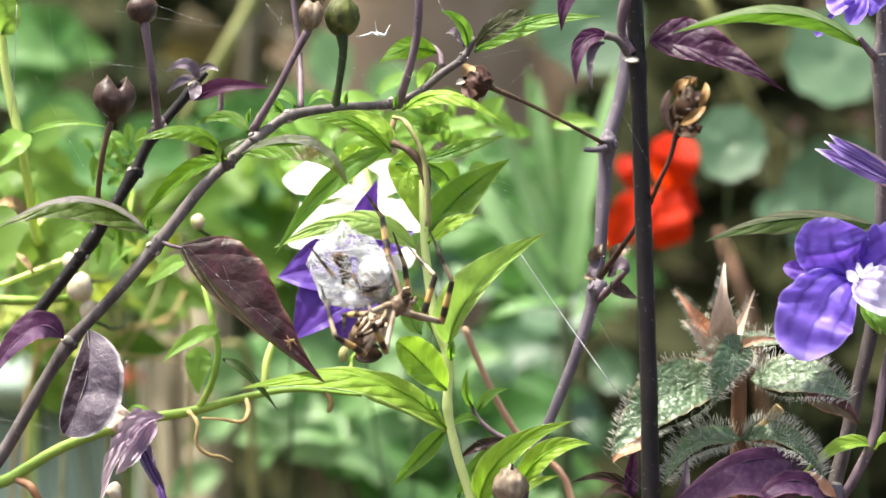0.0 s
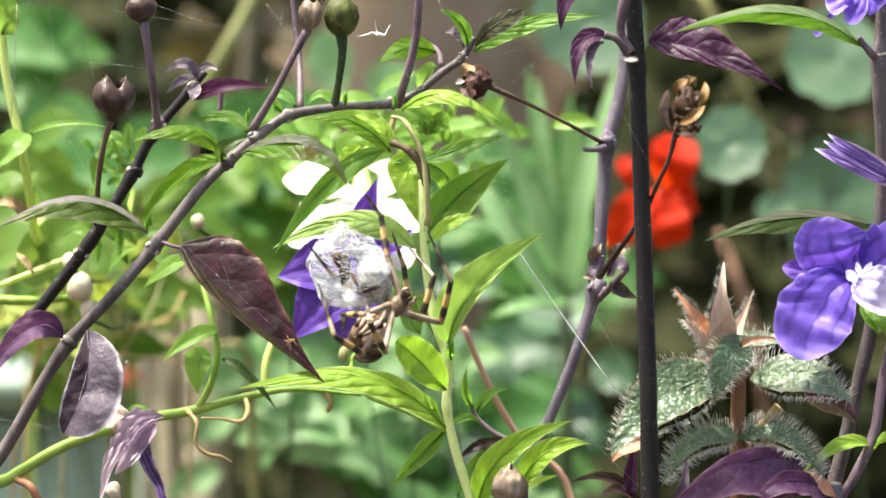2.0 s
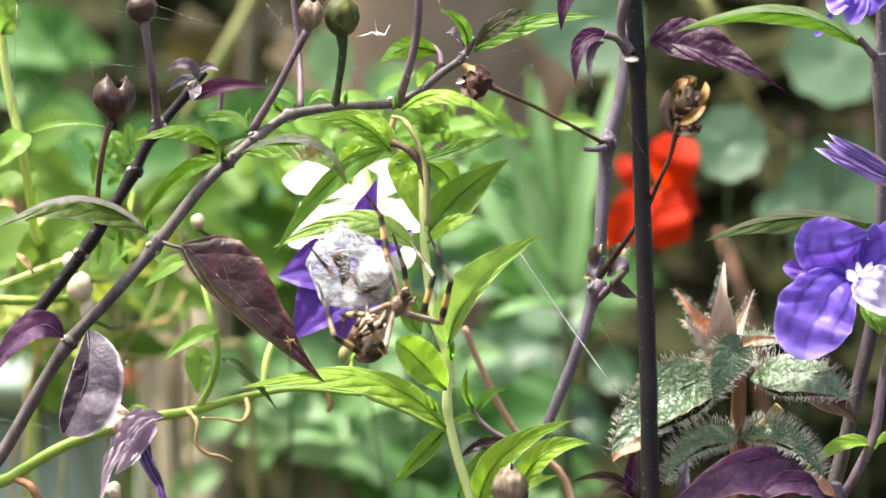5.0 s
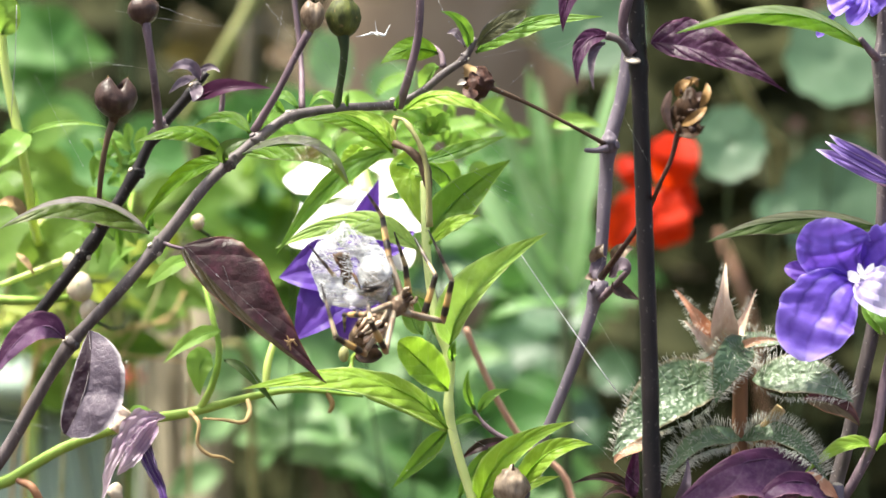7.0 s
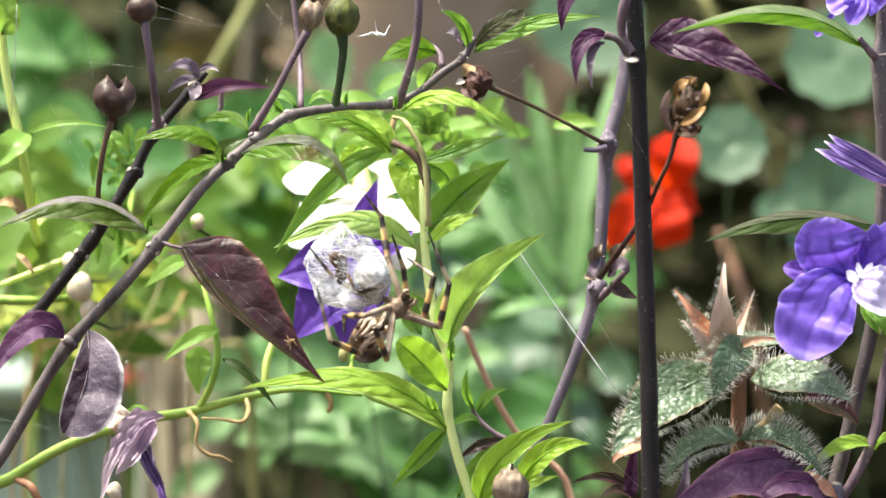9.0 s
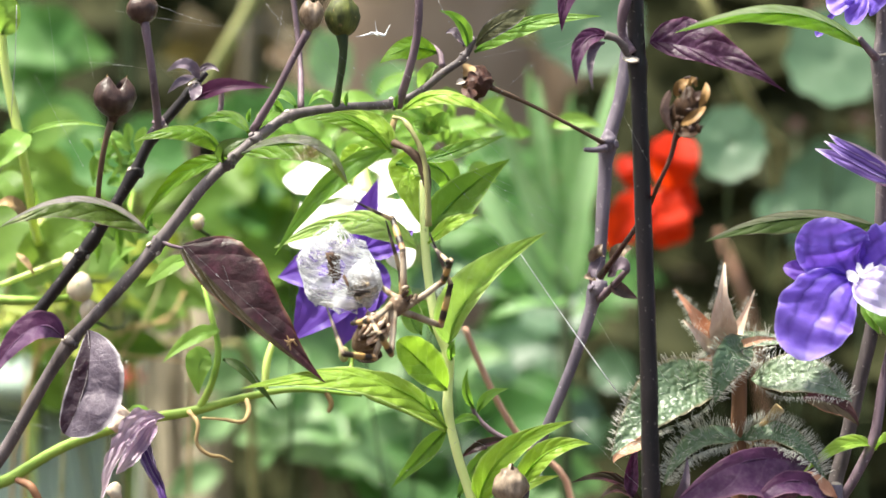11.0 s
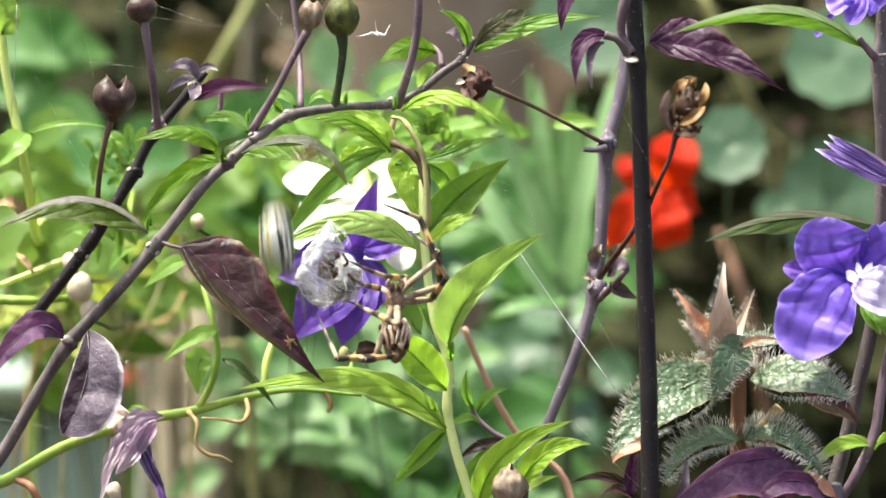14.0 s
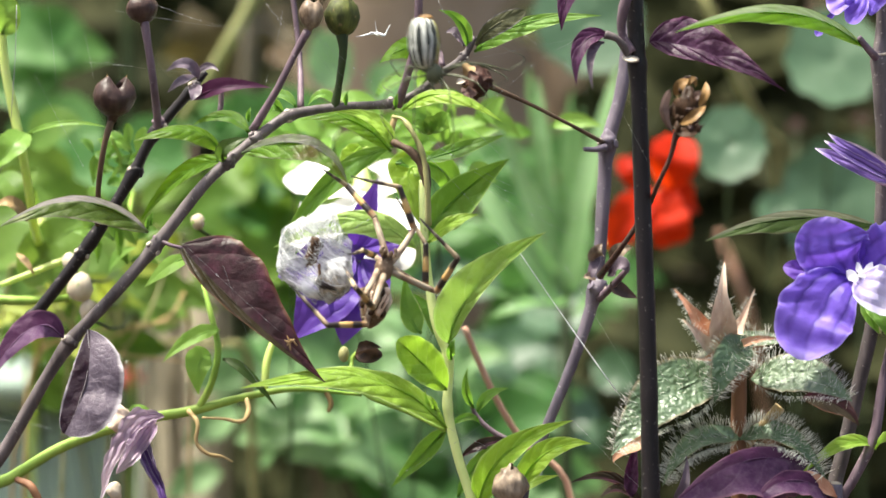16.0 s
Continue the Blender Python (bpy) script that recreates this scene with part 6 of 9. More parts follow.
def build_right_shrub():
    shrub = thing("violet_flowered_shrub", "shrub with violet flowers and arching green leaves", "flowering shrub")
    stem(shrub, STEM_GREY, [V(118.7, 10.0, 78.9), V(117.5, 10.0, 57.7), V(116.6, 8.0, 50.0), V(117.8, 10.0, 27.4), V(117.4, 12.0, 3.2), V(115.8, 14.0, -18.1), V(111.8, 14.0, -36.3), V(108.0, 14.0, -53.0), V(104.5, 14.0, -68.2), V(100, 20, -260), V(98, 20, -600)], [1.80, 1.80, 1.95, 1.95, 1.95, 1.95, 1.95, 1.95, 2.10, 2.4, 2.8], sides=12, steps=8, nodes=((0.2, 0.3),))
    stem(shrub, STEM_PURPLE, [V(121.6, 6.0, -17.9), V(117.1, 4.0, -36.0), V(114.5, 2.0, -50.2), V(108.9, 0.0, -61.3), V(105.1, 0.0, -68.8), V(102, 10, -300), V(100, 14, -600)], [1.35, 1.35, 1.50, 1.35, 1.35, 1.6, 2.2], name="branch", sides=10)
    stem(shrub, STEM_LILAC, [V(103.7, -4.0, -70.1), V(104.0, -4.0, -62.3)], [2.25, 1.65], name="cut_stub")
    part("cut_face", lathe(bmesh.new(), V(104.0, -4.0, -62.2), (0.1, -0.4, 1), [(1.35, -0.2), (1.43, 0.1), (1.05, 0.25)], 10), SCAR, shrub, "pale cut end")
    node_ring(shrub, V(116.8, 8.0, 52.3), (0, -0.3, 1), 1.95)
    stem(shrub, STEM_PURPLE, [V(116.6, 8.0, 50.3), V(113.8, 4.0, 52.5), V(110.6, 2.0, 56.1)], [1.20, 1.05, 0.75], name="twig")
    leaf(shrub, LEAF_SHEEN, V(111.7, 4.0, 54.0), V(88.3, -22.0, 61.4), V(59.5, -36.0, 55.5), 4.0, 2.8, face=(0, -1, 0.3), fold=(0.15, -0.25), long=26, wide=6, label="arching green leaf with a painted silvery upper half")
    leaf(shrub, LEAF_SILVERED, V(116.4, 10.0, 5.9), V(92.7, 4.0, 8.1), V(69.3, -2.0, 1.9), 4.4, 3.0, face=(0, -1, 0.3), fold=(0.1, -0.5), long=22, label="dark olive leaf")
    leaf(shrub, LEAF_BRIGHT, V(114.4, 2.0, -52.4), V(105.5, -4.0, -52.2), V(94.1, -8.0, -59.7), 1.95, 2.55, face=(0, -0.8, 0.6), label="small bright green leaf")
    leaf(shrub, LEAF_BRIGHT, V(114.8, 2.0, -53.2), V(117.5, -4.0, -49.9), V(123.0, -8.0, -49.3), 1.95, 2.25, face=(0, -0.8, 0.6), label="small bright green leaf")
    # open flower
    petals = ((V(108.8, -4.0, -7.6), V(103.2, -8.0, -0.6), V(102.2, -10.0, 8.3), 9.90, PETAL_VIOLET), (V(108.0, -6.0, -7.6), V(98.9, -13.0, -15.4), V(94.2, -17.0, -29.2), 10.40, PETAL_VIOLET),
              (V(110.6, -4.0, -6.7), V(116.3, -12.0, -2.5), V(124.7, -6.0, 3.1), 9.00, PETAL_VIOLET), (V(108.4, -8.0, -8.5), V(113.5, -20.0, -10.5), V(121.2, -10.0, -12.9), 6.6, PETAL_LIGHT), (V(108.5, 2.0, -7.4), V(99.9, 0.0, -6.8), V(90.5, 2.0, -4.7), 3.30, PETAL_DEEP))
    bloom = part("flower", lathe(bmesh.new(), V(113.1, 12.0, -7.7), (-0.2, -1, 0), [(0.90, 0), (1.35, 2), (1.65, 3.2), (1.20, 3.6)], 10), PETAL_PALE, shrub, "open violet five-petalled flower")
    for base, mid, tip, w, m in petals:
        leaf(bloom, m, base, mid, tip, w, name="petal", shape="oval", face=(-0.15, -1, 0.25), fold=(0.18, 0.18), ripple=0.2, long=26, wide=9, stalk=0)
    for x in range(5):
        leaf(bloom, PETAL_WHITE, V(109.4, -10.0, -7.6), V(107.8, -14.0, -7.0) + V(x * 1.2, 0, 1.2 * (x % 2)) - V(0, 0, 0), V(105.9, -15.0, -7.2) + V(x * 2.2, 0, 2.4 * (x % 2) - 0.8) - V(0, 0, 0), 2.0, name="throat_lobe", shape="petal", stalk=0, long=6, wide=2)
    stem(shrub, STEM_GREEN, [V(113.4, 12.0, -8.0), V(117.9, 14.0, -15.0), V(116.4, 14.0, -22.6)], [0.90, 1.20, 1.35], name="flower_stalk")
    for base, mid, tip, w in ((V(112.8, 2.0, -14.9), V(115.5, -2.0, -17.8), V(117.9, -2.0, -23.8), 2.4), (V(112.0, 4.0, -12.6), V(113.6, 2.0, -17.9), V(116.0, 2.0, -22.7), 2.0)):
        leaf(bloom, LEAF_GREEN, base, mid, tip, w, name="sepal", label="green sepal")
    # half-furled flower and the one at the top
    furled = part("flower", tube(bmesh.new(), [V(122.4, 0.0, 16.6), V(116.4, 0.0, 19.3), V(111.9, 0.0, 21.1)], [1.80, 2.40, 2.10], 10), PETAL_PALE, shrub, "half-furled lilac flower")
    for base, mid, tip, w, m in ((V(122.0, -4.0, 17.3), V(111.1, -8.0, 23.2), V(101.7, -6.0, 30.3), 2.25, PETAL_MID), (V(121.7, -6.0, 16.9), V(110.7, -12.0, 20.6), V(98.0, -8.0, 26.4), 3.00, PETAL_MID), (V(122.4, 0.0, 18.1), V(112.4, -2.0, 24.1), V(104.1, 0.0, 29.2), 1.95, PETAL_PALE), (V(121.5, -8.0, 16.8), V(109.0, -14.0, 22.7), V(100.2, -10.0, 28.4), 1.65, PETAL_MID)):
        leaf(furled, m, base, mid, tip, w, name="petal", shape="lance", fold=(0.6, 0.5), stalk=0)
    top = part("flower", tube(bmesh.new(), [V(115.0, 8.0, 75.7), V(112.5, 6.0, 71.0), V(110.0, 4.0, 67.9)], [0.90, 1.05, 1.35], 8), PETAL_PALE, shrub, "violet flower seen from below")
    for base, mid, tip, w in ((V(110.0, 4.0, 68.2), V(105.9, 0.0, 66.5), V(101.7, 0.0, 65.0), 4.50), (V(110.0, 4.0, 68.2), V(110.2, -2.0, 64.5), V(106.6, 0.0, 61.3), 3.60), (V(110.0, 4.0, 68.2), V(114.1, 0.0, 66.1), V(116.4, 0.0, 64.0), 4.50), (V(108.0, 6.0, 66.5), V(102.4, 8.0, 60.6), V(99.9, 8.0, 56.7), 1.20)):
        leaf(top, PETAL_VIOLET, base, mid, tip, w, name="petal", shape="petal", ripple=0.15, stalk=0)
    # low purple leaves
    leaf(shrub, LEAF_RIMMED, V(99.9, 0.0, -60.1), V(80.3, -12.0, -55.5), V(59.1, -16.0, -68.1), 12.00, 3.90, face=(0, -1, 0.4), fold=(0.1, -0.3), long=24, wide=6, label="broad violet leaf")
    leaf(shrub, LEAF_RIMMED, V(104.2, -2.0, -67.2), V(91.2, -14.0, -60.6), V(80.7, -16.0, -67.8), 6.00, 3.00, face=(0, -0.8, 0.6), label="greyish violet leaf")
    leaf(shrub, LEAF_PURPLE, V(52.2, 6.0, -67.7), V(44.4, 0.0, -61.0), V(33.5, -4.0, -62.0), 1.65, 1.95, face=(0, -0.8, 0.6), label="low purple leaf")
    leaf(shrub, LEAF_PURPLE, V(53.7, 6.0, -69.2), V(47.4, 0.0, -64.0), V(41.5, -4.0, -65.9), 1.65, 1.95, face=(0, -0.8, 0.6), label="low purple leaf")
    leaf(shrub, LEAF_GREYVIOLET, V(60.3, -10.0, -66.7), V(63.2, -12.0, -62.2), V(63.9, -12.0, -54.2), 1.35, 1.50, face=(0, -1, 0.2), label="folded violet leaf")
    leaf(shrub, LEAF_VIOLET, V(50.4, 0.0, -65.8), V(50.1, 0.0, -59.8), V(51.6, 0.0, -50.9), 2.10, 1.80, face=(0, -1, 0.2), label="low purple leaf")
    leaf(shrub, HUSK_PINK, V(103.8, -6.0, -65.5), V(97.7, -8.0, -60.9), V(94.7, -8.0, -58.7), 1.80, 2.10, label="russet leaf")
    return shrub


def build_vine():
    vine = thing("climbing_vine", "lime green vine with dried tendrils", "climber")
    stem(vine, STEM_LIME, [V(-200, 60, -600), V(-170, 50, -200), V(-127.4, 34.0, -67.9), V(-117.9, 32.0, -62.5), V(-104.0, 32.0, -54.2), V(-82.3, 30.0, -46.7), V(-68.4, 30.0, -44.2), V(-53.0, 30.0, -40.2), V(-40.8, 32.0, -38.4), V(-22.3, 36.0, -40.1)], [2.4, 2.0, 1.65, 1.65, 1.50, 1.43, 1.35, 1.05, 0.75, 0.45], sides=10, steps=6)
    stem(vine, STEM_LIME, [V(-66.6, 30.0, -43.6), V(-63.1, 28.0, -36.8), V(-61.2, 28.0, -27.5), V(-63.2, 30.0, -18.3), V(-65.6, 34.0, -9.9)], [1.05, 0.97, 0.90, 0.82, 0.60], name="side_shoot")
    leaf(vine, LEAF_FAR_BRIGHT, V(-60.9, 28.0, -22.1), V(-68.1, 24.0, -24.4), V(-76.0, 22.0, -30.8), 2.10, 2.55, face=(0, -1, 0.4))
    leaf(vine, LEAF_FAR_BRIGHT, V(-63.4, 28.0, -28.8), V(-66.2, 24.0, -31.7), V(-66.2, 24.0, -39.7), 3.30, 4.20, face=(0.2, -1, 0.3))
    leaf(vine, LEAF_FAR_BRIGHT, V(-69.6, 24.0, -2.3), V(-74.5, 20.0, -5.0), V(-80.5, 18.0, -10.4), 2.6, 2.2, face=(0, -1, 0.4), label="pointed light green leaf")
    leaf(vine, LEAF_OLIVE, V(-59.8, 28.0, -30.0), V(-52.8, 26.0, -33.9), V(-44.8, 26.0, -44.1), 1.20, 1.65, face=(0, -1, 0.4))
    stem(vine, STEM_GREEN, [V(-48.8, 32.0, -38.4), V(-48.2, 34.0, -30.8), V(-45.9, 38.0, -23.1)], [1.05, 1.05, 0.90], name="side_shoot")
    stem(vine, STEM_TAN, [V(-69.1, 26.0, -44.1), V(-66.4, 22.0, -47.3), V(-66.7, 22.0, -52.6), V(-63.3, 22.0, -55.7), V(-60.0, 22.0, -56.2), V(-56.9, 22.0, -57.7)], [0.7, 0.6, 0.55, 0.62, 0.45, 0.2], name="dry_tendril", rough=0.3, label="dried tan tendril")
    stem(vine, STEM_TAN, [V(-65.4, 26.0, -45.9), V(-59.5, 22.0, -46.1), V(-54.2, 22.0, -46.7), V(-52.7, 24.0, -44.0), V(-53.4, 26.0, -40.7)], [0.3, 0.45, 0.62, 0.8, 0.55], name="dry_tendril", rough=0.3, label="dried tan tendril")
    stem(vine, STEM_RUST, [V(-116.2, 30.0, -63.0), V(-111.9, 26.0, -64.6), V(-109.6, 26.0, -68.9)], [0.90, 1.20, 1.20], name="dry_tendril")
    stem(vine, STEM_TAN, [V(-32.3, 34.0, -38.5), V(-30.6, 34.0, -42.4), V(-31.5, 34.0, -44.7)], [0.75, 0.75, 0.45], name="dry_tendril")
    part("withered_bloom", lathe(bmesh.new(), V(-84.6, 24.0, -45.8), (-1, -0.55, 0.05), [(0.9, 0), (2.2, 1.2), (3.3, 3.0), (3.7, 5.4), (2.9, 6.6), (2.3, 5.2), (1.8, 2.6)], 18, 0.5, 3), HUSK_STRAW, vine, "curled tan husk")
    leaf(vine, LEAF_FAR_BRIGHT, V(-86.1, 30.0, -44.2), V(-81.8, 24.0, -44.3), V(-76.5, 24.0, -46.1), 1.95)
    # faded flower hanging from the vine
    bloom = part("faded_flower", tube(bmesh.new(), [V(-78.3, 22.0, -46.1), V(-79.6, 18.0, -48.0), V(-81.3, 16.0, -50.4)], [1.05, 1.50, 2.10], 10), PETAL_PALE, vine, "withered lilac flower hanging down")
    leaf(bloom, PETAL_PALE, V(-75.4, 20.0, -45.4), V(-84.6, 10.0, -52.1), V(-92.0, 10.0, -69.5), 3.60, 4.80, name="petal", fold=(0.9, 0.6), ripple=0.5, twist=0.8, long=26, stalk=0, wide=6)
    leaf(bloom, PETAL_PALE, V(-77.6, 18.0, -46.3), V(-83.4, 8.0, -54.2), V(-87.5, 8.0, -60.3), 3.90, 3.30, name="petal", fold=(0.8, 0.6), ripple=0.6, twist=-0.9, long=22, stalk=0, wide=6)
    leaf(bloom, PETAL_WITHERED, V(-81.6, 16.0, -50.8), V(-77.5, 10.0, -58.9), V(-72.4, 8.0, -70.1), 3.8, 3.6, name="petal", shape="strap", fold=(0.9, 0.8), ripple=0.5, twist=0.6, long=24, stalk=0, wide=6)
    part("faded_bud", ellipsoid(bmesh.new(), V(-88.1, 12.0, -65.1), (1.95, 1.80, 2.40), dent=0.4), BUD_WHITE, vine, "cream bud")
    return vine


def build_white_flower():
    plant = thing("white_flowered_plant", "large white trumpet flower in full sun", "flowering plant")
    bloom = part("flower", lathe(bmesh.new(), V(-23.4, 90.0, 24.5), (0.05, -0.5, -1), [(1.30, 0), (2.27, 4), (3.25, 9), (4.22, 12)], 12), STEM_GREEN, plant, "white five-petalled flower")
    for base, mid, tip, w in ((V(-23.0, 70.0, 16.1), V(-31.5, 62.0, 17.6), V(-42.0, 66.0, 22.4), 8.4), (V(-23.0, 70.0, 15.3), V(-30.6, 58.0, 8.1), V(-42.6, 62.0, 3.3), 8.8), (V(-21.4, 70.0, 15.3), V(-14.9, 62.0, 19.2), V(-13.9, 66.0, 25.6), 7.6), (V(-20.6, 70.0, 14.5), V(-13.3, 60.0, 9.6), V(-6.2, 64.0, 8.1), 7.50), (V(-21.4, 70.0, 14.5), V(-19.5, 56.0, 6.5), V(-22.8, 60.0, -0.6), 8.25), (V(-20.6, 70.0, 12.9), V(-13.3, 58.0, 3.3), V(-11.7, 60.0, -5.9), 4.50)):
        # the flower looks up and forward: its upper rim lies back
        base, mid, tip = (p + Vector((0, (p.z - HEIGHT - 0.012) * 0.9, 0)) for p in (base, mid, tip))
        leaf(bloom, PETAL_WHITE, base, mid, tip, w, name="petal", shape="petal", face=(-0.1, -0.75, 0.7), stalk=0, long=14, wide=5)
    stem(plant, STEM_GREEN, [V(-23.4, 90.0, 24.2), V(-21.9, 96.0, 27.9), V(-17.6, 140.0, 18.8), V(-16.0, 300.0, 7.8), V(-10, 760, -60), V(-10, 900, -600)], [1.6, 1.4, 1.4, 1.6, 1.8, 2.2])
    return plant


def build_violet_bloom():
    plant = thing("violet_bellflower", "deep violet star-shaped flower behind the spider", "flowering plant")
    bloom = part("flower", lathe(bmesh.new(), V(-24.0, 44.0, 0.2), (-0.1, -1, -0.1), [(1.50, 0), (2.40, 3), (3.60, 6), (3.30, 6.6)], 12), PETAL_DEEP, plant, "deep violet star-shaped flower")
    for base, mid, tip, w in ((V(-23.9, 38.0, 0.2), V(-21.3, 32.0, 8.6), V(-17.9, 30.0, 19.0), 3.90), (V(-24.7, 38.0, -1.4), V(-34.5, 30.0, -5.2), V(-45.0, 30.0, -7.6), 7.6), (V(-24.7, 38.0, -3.7), V(-32.1, 28.0, -13.7), V(-41.0, 28.0, -24.8), 8.6), (V(-23.1, 38.0, -3.7), V(-24.9, 28.0, -15.2), V(-27.4, 28.0, -26.3), 7.2), (V(-21.6, 38.0, 0.2), V(-14.5, 32.0, 1.7), V(-8.0, 32.0, 5.1), 4.50), (V(-22.3, 38.0, -2.9), V(-18.3, 30.0, -10.6), V(-20.6, 30.0, -18.3), 4.20)):
        leaf(bloom, PETAL_DEEP, base, mid, tip, w, name="petal", fold=(0.2, 0.2), stalk=0, long=14, wide=5)
    stem(plant, STEM_GREEN, [V(-24.0, 44.0, 0.2), V(-23.2, 80.0, -1.4), V(-23.8, 200.0, -5.1), V(-20, 760, -40), V(-20, 900, -600)], [1.4, 1.2, 1.3, 1.7, 2.0])
    return plant


SWAYING = [build_left_shrub(), build_green_plant(), build_dark_cane(), build_lilac_cane(), build_hairy_plant(), build_right_shrub(), build_vine(), build_violet_bloom()]
build_white_flower()


# ---- the spiders, the prey and the web ----
from mathutils.bvhtree import BVHTree

FEMUR_SKIN = band_material("beige limb banded brown", [(0.0, (0.112, 0.056, 0.032)), (0.12, (0.320, 0.240, 0.160)), (0.3, (0.400, 0.328, 0.232)), (0.38, (0.192, 0.120, 0.072)), (0.5, (0.368, 0.296, 0.208)), (0.66, (0.416, 0.344, 0.248)), (0.76, (0.176, 0.104, 0.060)), (0.88, (0.352, 0.272, 0.184)), (1.0, (0.112, 0.064, 0.040))], hairy=0.35)
TIBIA_SKIN = band_material("black and amber banded limb", [(0.0, (0.440, 0.334, 0.211)), (0.18, (0.317, 0.176, 0.070)), (0.26, (0.018, 0.013, 0.011)), (0.44, (0.018, 0.013, 0.011)), (0.5, (0.484, 0.290, 0.088)), (0.72, (0.546, 0.378, 0.158)), (0.8, (0.026, 0.018, 0.013)), (1.0, (0.018, 0.012, 0.011))])
SHIN_SKIN = band_material("cream limb with a black foot", [(0.0, (0.025, 0.017, 0.013)), (0.1, (0.468, 0.357, 0.221)), (0.3, (0.510, 0.408, 0.255)), (0.4, (0.043, 0.030, 0.025)), (0.55, (0.068, 0.047, 0.043)), (0.62, (0.255, 0.204, 0.153)), (0.74, (0.025, 0.021, 0.021)), (1.0, (0.013, 0.010, 0.010))])
BODY_SKIN = bark_material("mottled tan carapace", (0.068, 0.038, 0.025), (0.272, 0.187, 0.119), rough=0.5, scale=900.0, fleck=(0.527, 0.442, 0.340), stretch=1.0)
BELLY_SKIN = bark_material("mottled brown abdomen", (0.03, 0.017, 0.01), (0.26, 0.175, 0.1), rough=0.55, scale=560.0, fleck=(0.62, 0.53, 0.38), stretch=0.5, relief=0.0005)
SILVER_SKIN = bark_material("silver skin", (0.34, 0.36, 0.31), (0.62, 0.63, 0.58), rough=0.35, scale=500.0, fleck=(0.75, 0.75, 0.7), stretch=0.35)
STRIPE_SKIN = bark_material("black stripe", (0.015, 0.018, 0.016), (0.05, 0.055, 0.045), rough=0.35)
STRIPE_YELLOW = bark_material("yellow stripe", (0.3, 0.27, 0.04), (0.5, 0.46, 0.1), rough=0.4)
THIN_LEG_SKIN = bark_material("olive limb", (0.035, 0.042, 0.022), (0.125, 0.135, 0.075), rough=0.45, scale=600.0, fleck=(0.2, 0.2, 0.13))
BEE_SKIN = bark_material("brown bee fur", (0.012, 0.007, 0.004), (0.11, 0.055, 0.024), rough=0.7, scale=1500.0, fleck=(0.42, 0.36, 0.28), stretch=1.0)
BEE_DARK = bark_material("blackish bee shell", (0.012, 0.01, 0.01), (0.06, 0.045, 0.04), rough=0.35)


def silk_material(name, least, most, tint):
    """Sheet of spun silk: fine streaks of white thread with gaps between them."""
    m, t, b, out = shader(name)
    co = t.nodes.new("ShaderNodeTexCoord")
    streaks = []
    for turn in ((0.3, 1.0, 0.2), (0.2, -0.25, 0.3)):
        mp = t.nodes.new("ShaderNodeMapping")
        mp.inputs["Scale"].default_value, mp.inputs["Rotation"].default_value = (0.3, 0.5, 6.0), turn
        t.links.new(co.outputs["Object"], mp.inputs[0])
        folded = mp.outputs[0]
        streaks.append(noise_node(t, 240.0, 4.0, 0.6, mp.outputs[0]))
    thread = math_node(t, "MAXIMUM", *streaks)
    fold = noise_node(t, 95.0, 3.0, 0.6, folded)
    dense = math_node(t, "ADD", math_node(t, "MULTIPLY", thread, 0.6), math_node(t, "MULTIPLY", fold, 0.6))
    share = ramp(t, dense, [(0.5, (least,) * 3), (0.6, ((least + most) * 0.45,) * 3), (0.74, (most,) * 3)])
    thin = ramp(t, noise_node(t, 150.0, 3.0), [(0.42, (0.25, 0.25, 0.25)), (0.56, (1, 1, 1))])
    share = math_node(t, "MULTIPLY", share, thin)
    t.links.new(ramp(t, thread, [(0.4, tuple(c * 0.75 for c in tint)), (0.7, tint)]), b.inputs["Base Color"])
    b.inputs["Roughness"].default_value = 0.3
    bump(t, thread, 0.0012, [b], 1.0)
    clear = t.nodes.new("ShaderNodeBsdfTransparent")
    mix = t.nodes.new("ShaderNodeMixShader")
    t.links.new(share, mix.inputs[0])
    t.links.new(clear.outputs[0], mix.inputs[1])
    t.links.new(b.outputs[0], mix.inputs[2])
    t.links.new(mix.outputs[0], out.inputs["Surface"])
    return m


SILK_SHEET = silk_material("silk wrapping", 0.3, 0.97, (0.76, 0.78, 0.79))
SILK_DENSE = silk_material("dense silk wrapping", 0.7, 1.0, (0.76, 0.77, 0.78))
SILK = bark_material("white silk thread", (0.66, 0.68, 0.7), (0.84, 0.85, 0.86), rough=0.45)
WEB = bark_material("fine web thread", (0.2, 0.21, 0.21), (0.38, 0.38, 0.38), rough=0.4)

FEMUR, TIBIA, SHIN = 0.0136, 0.0118, 0.0146


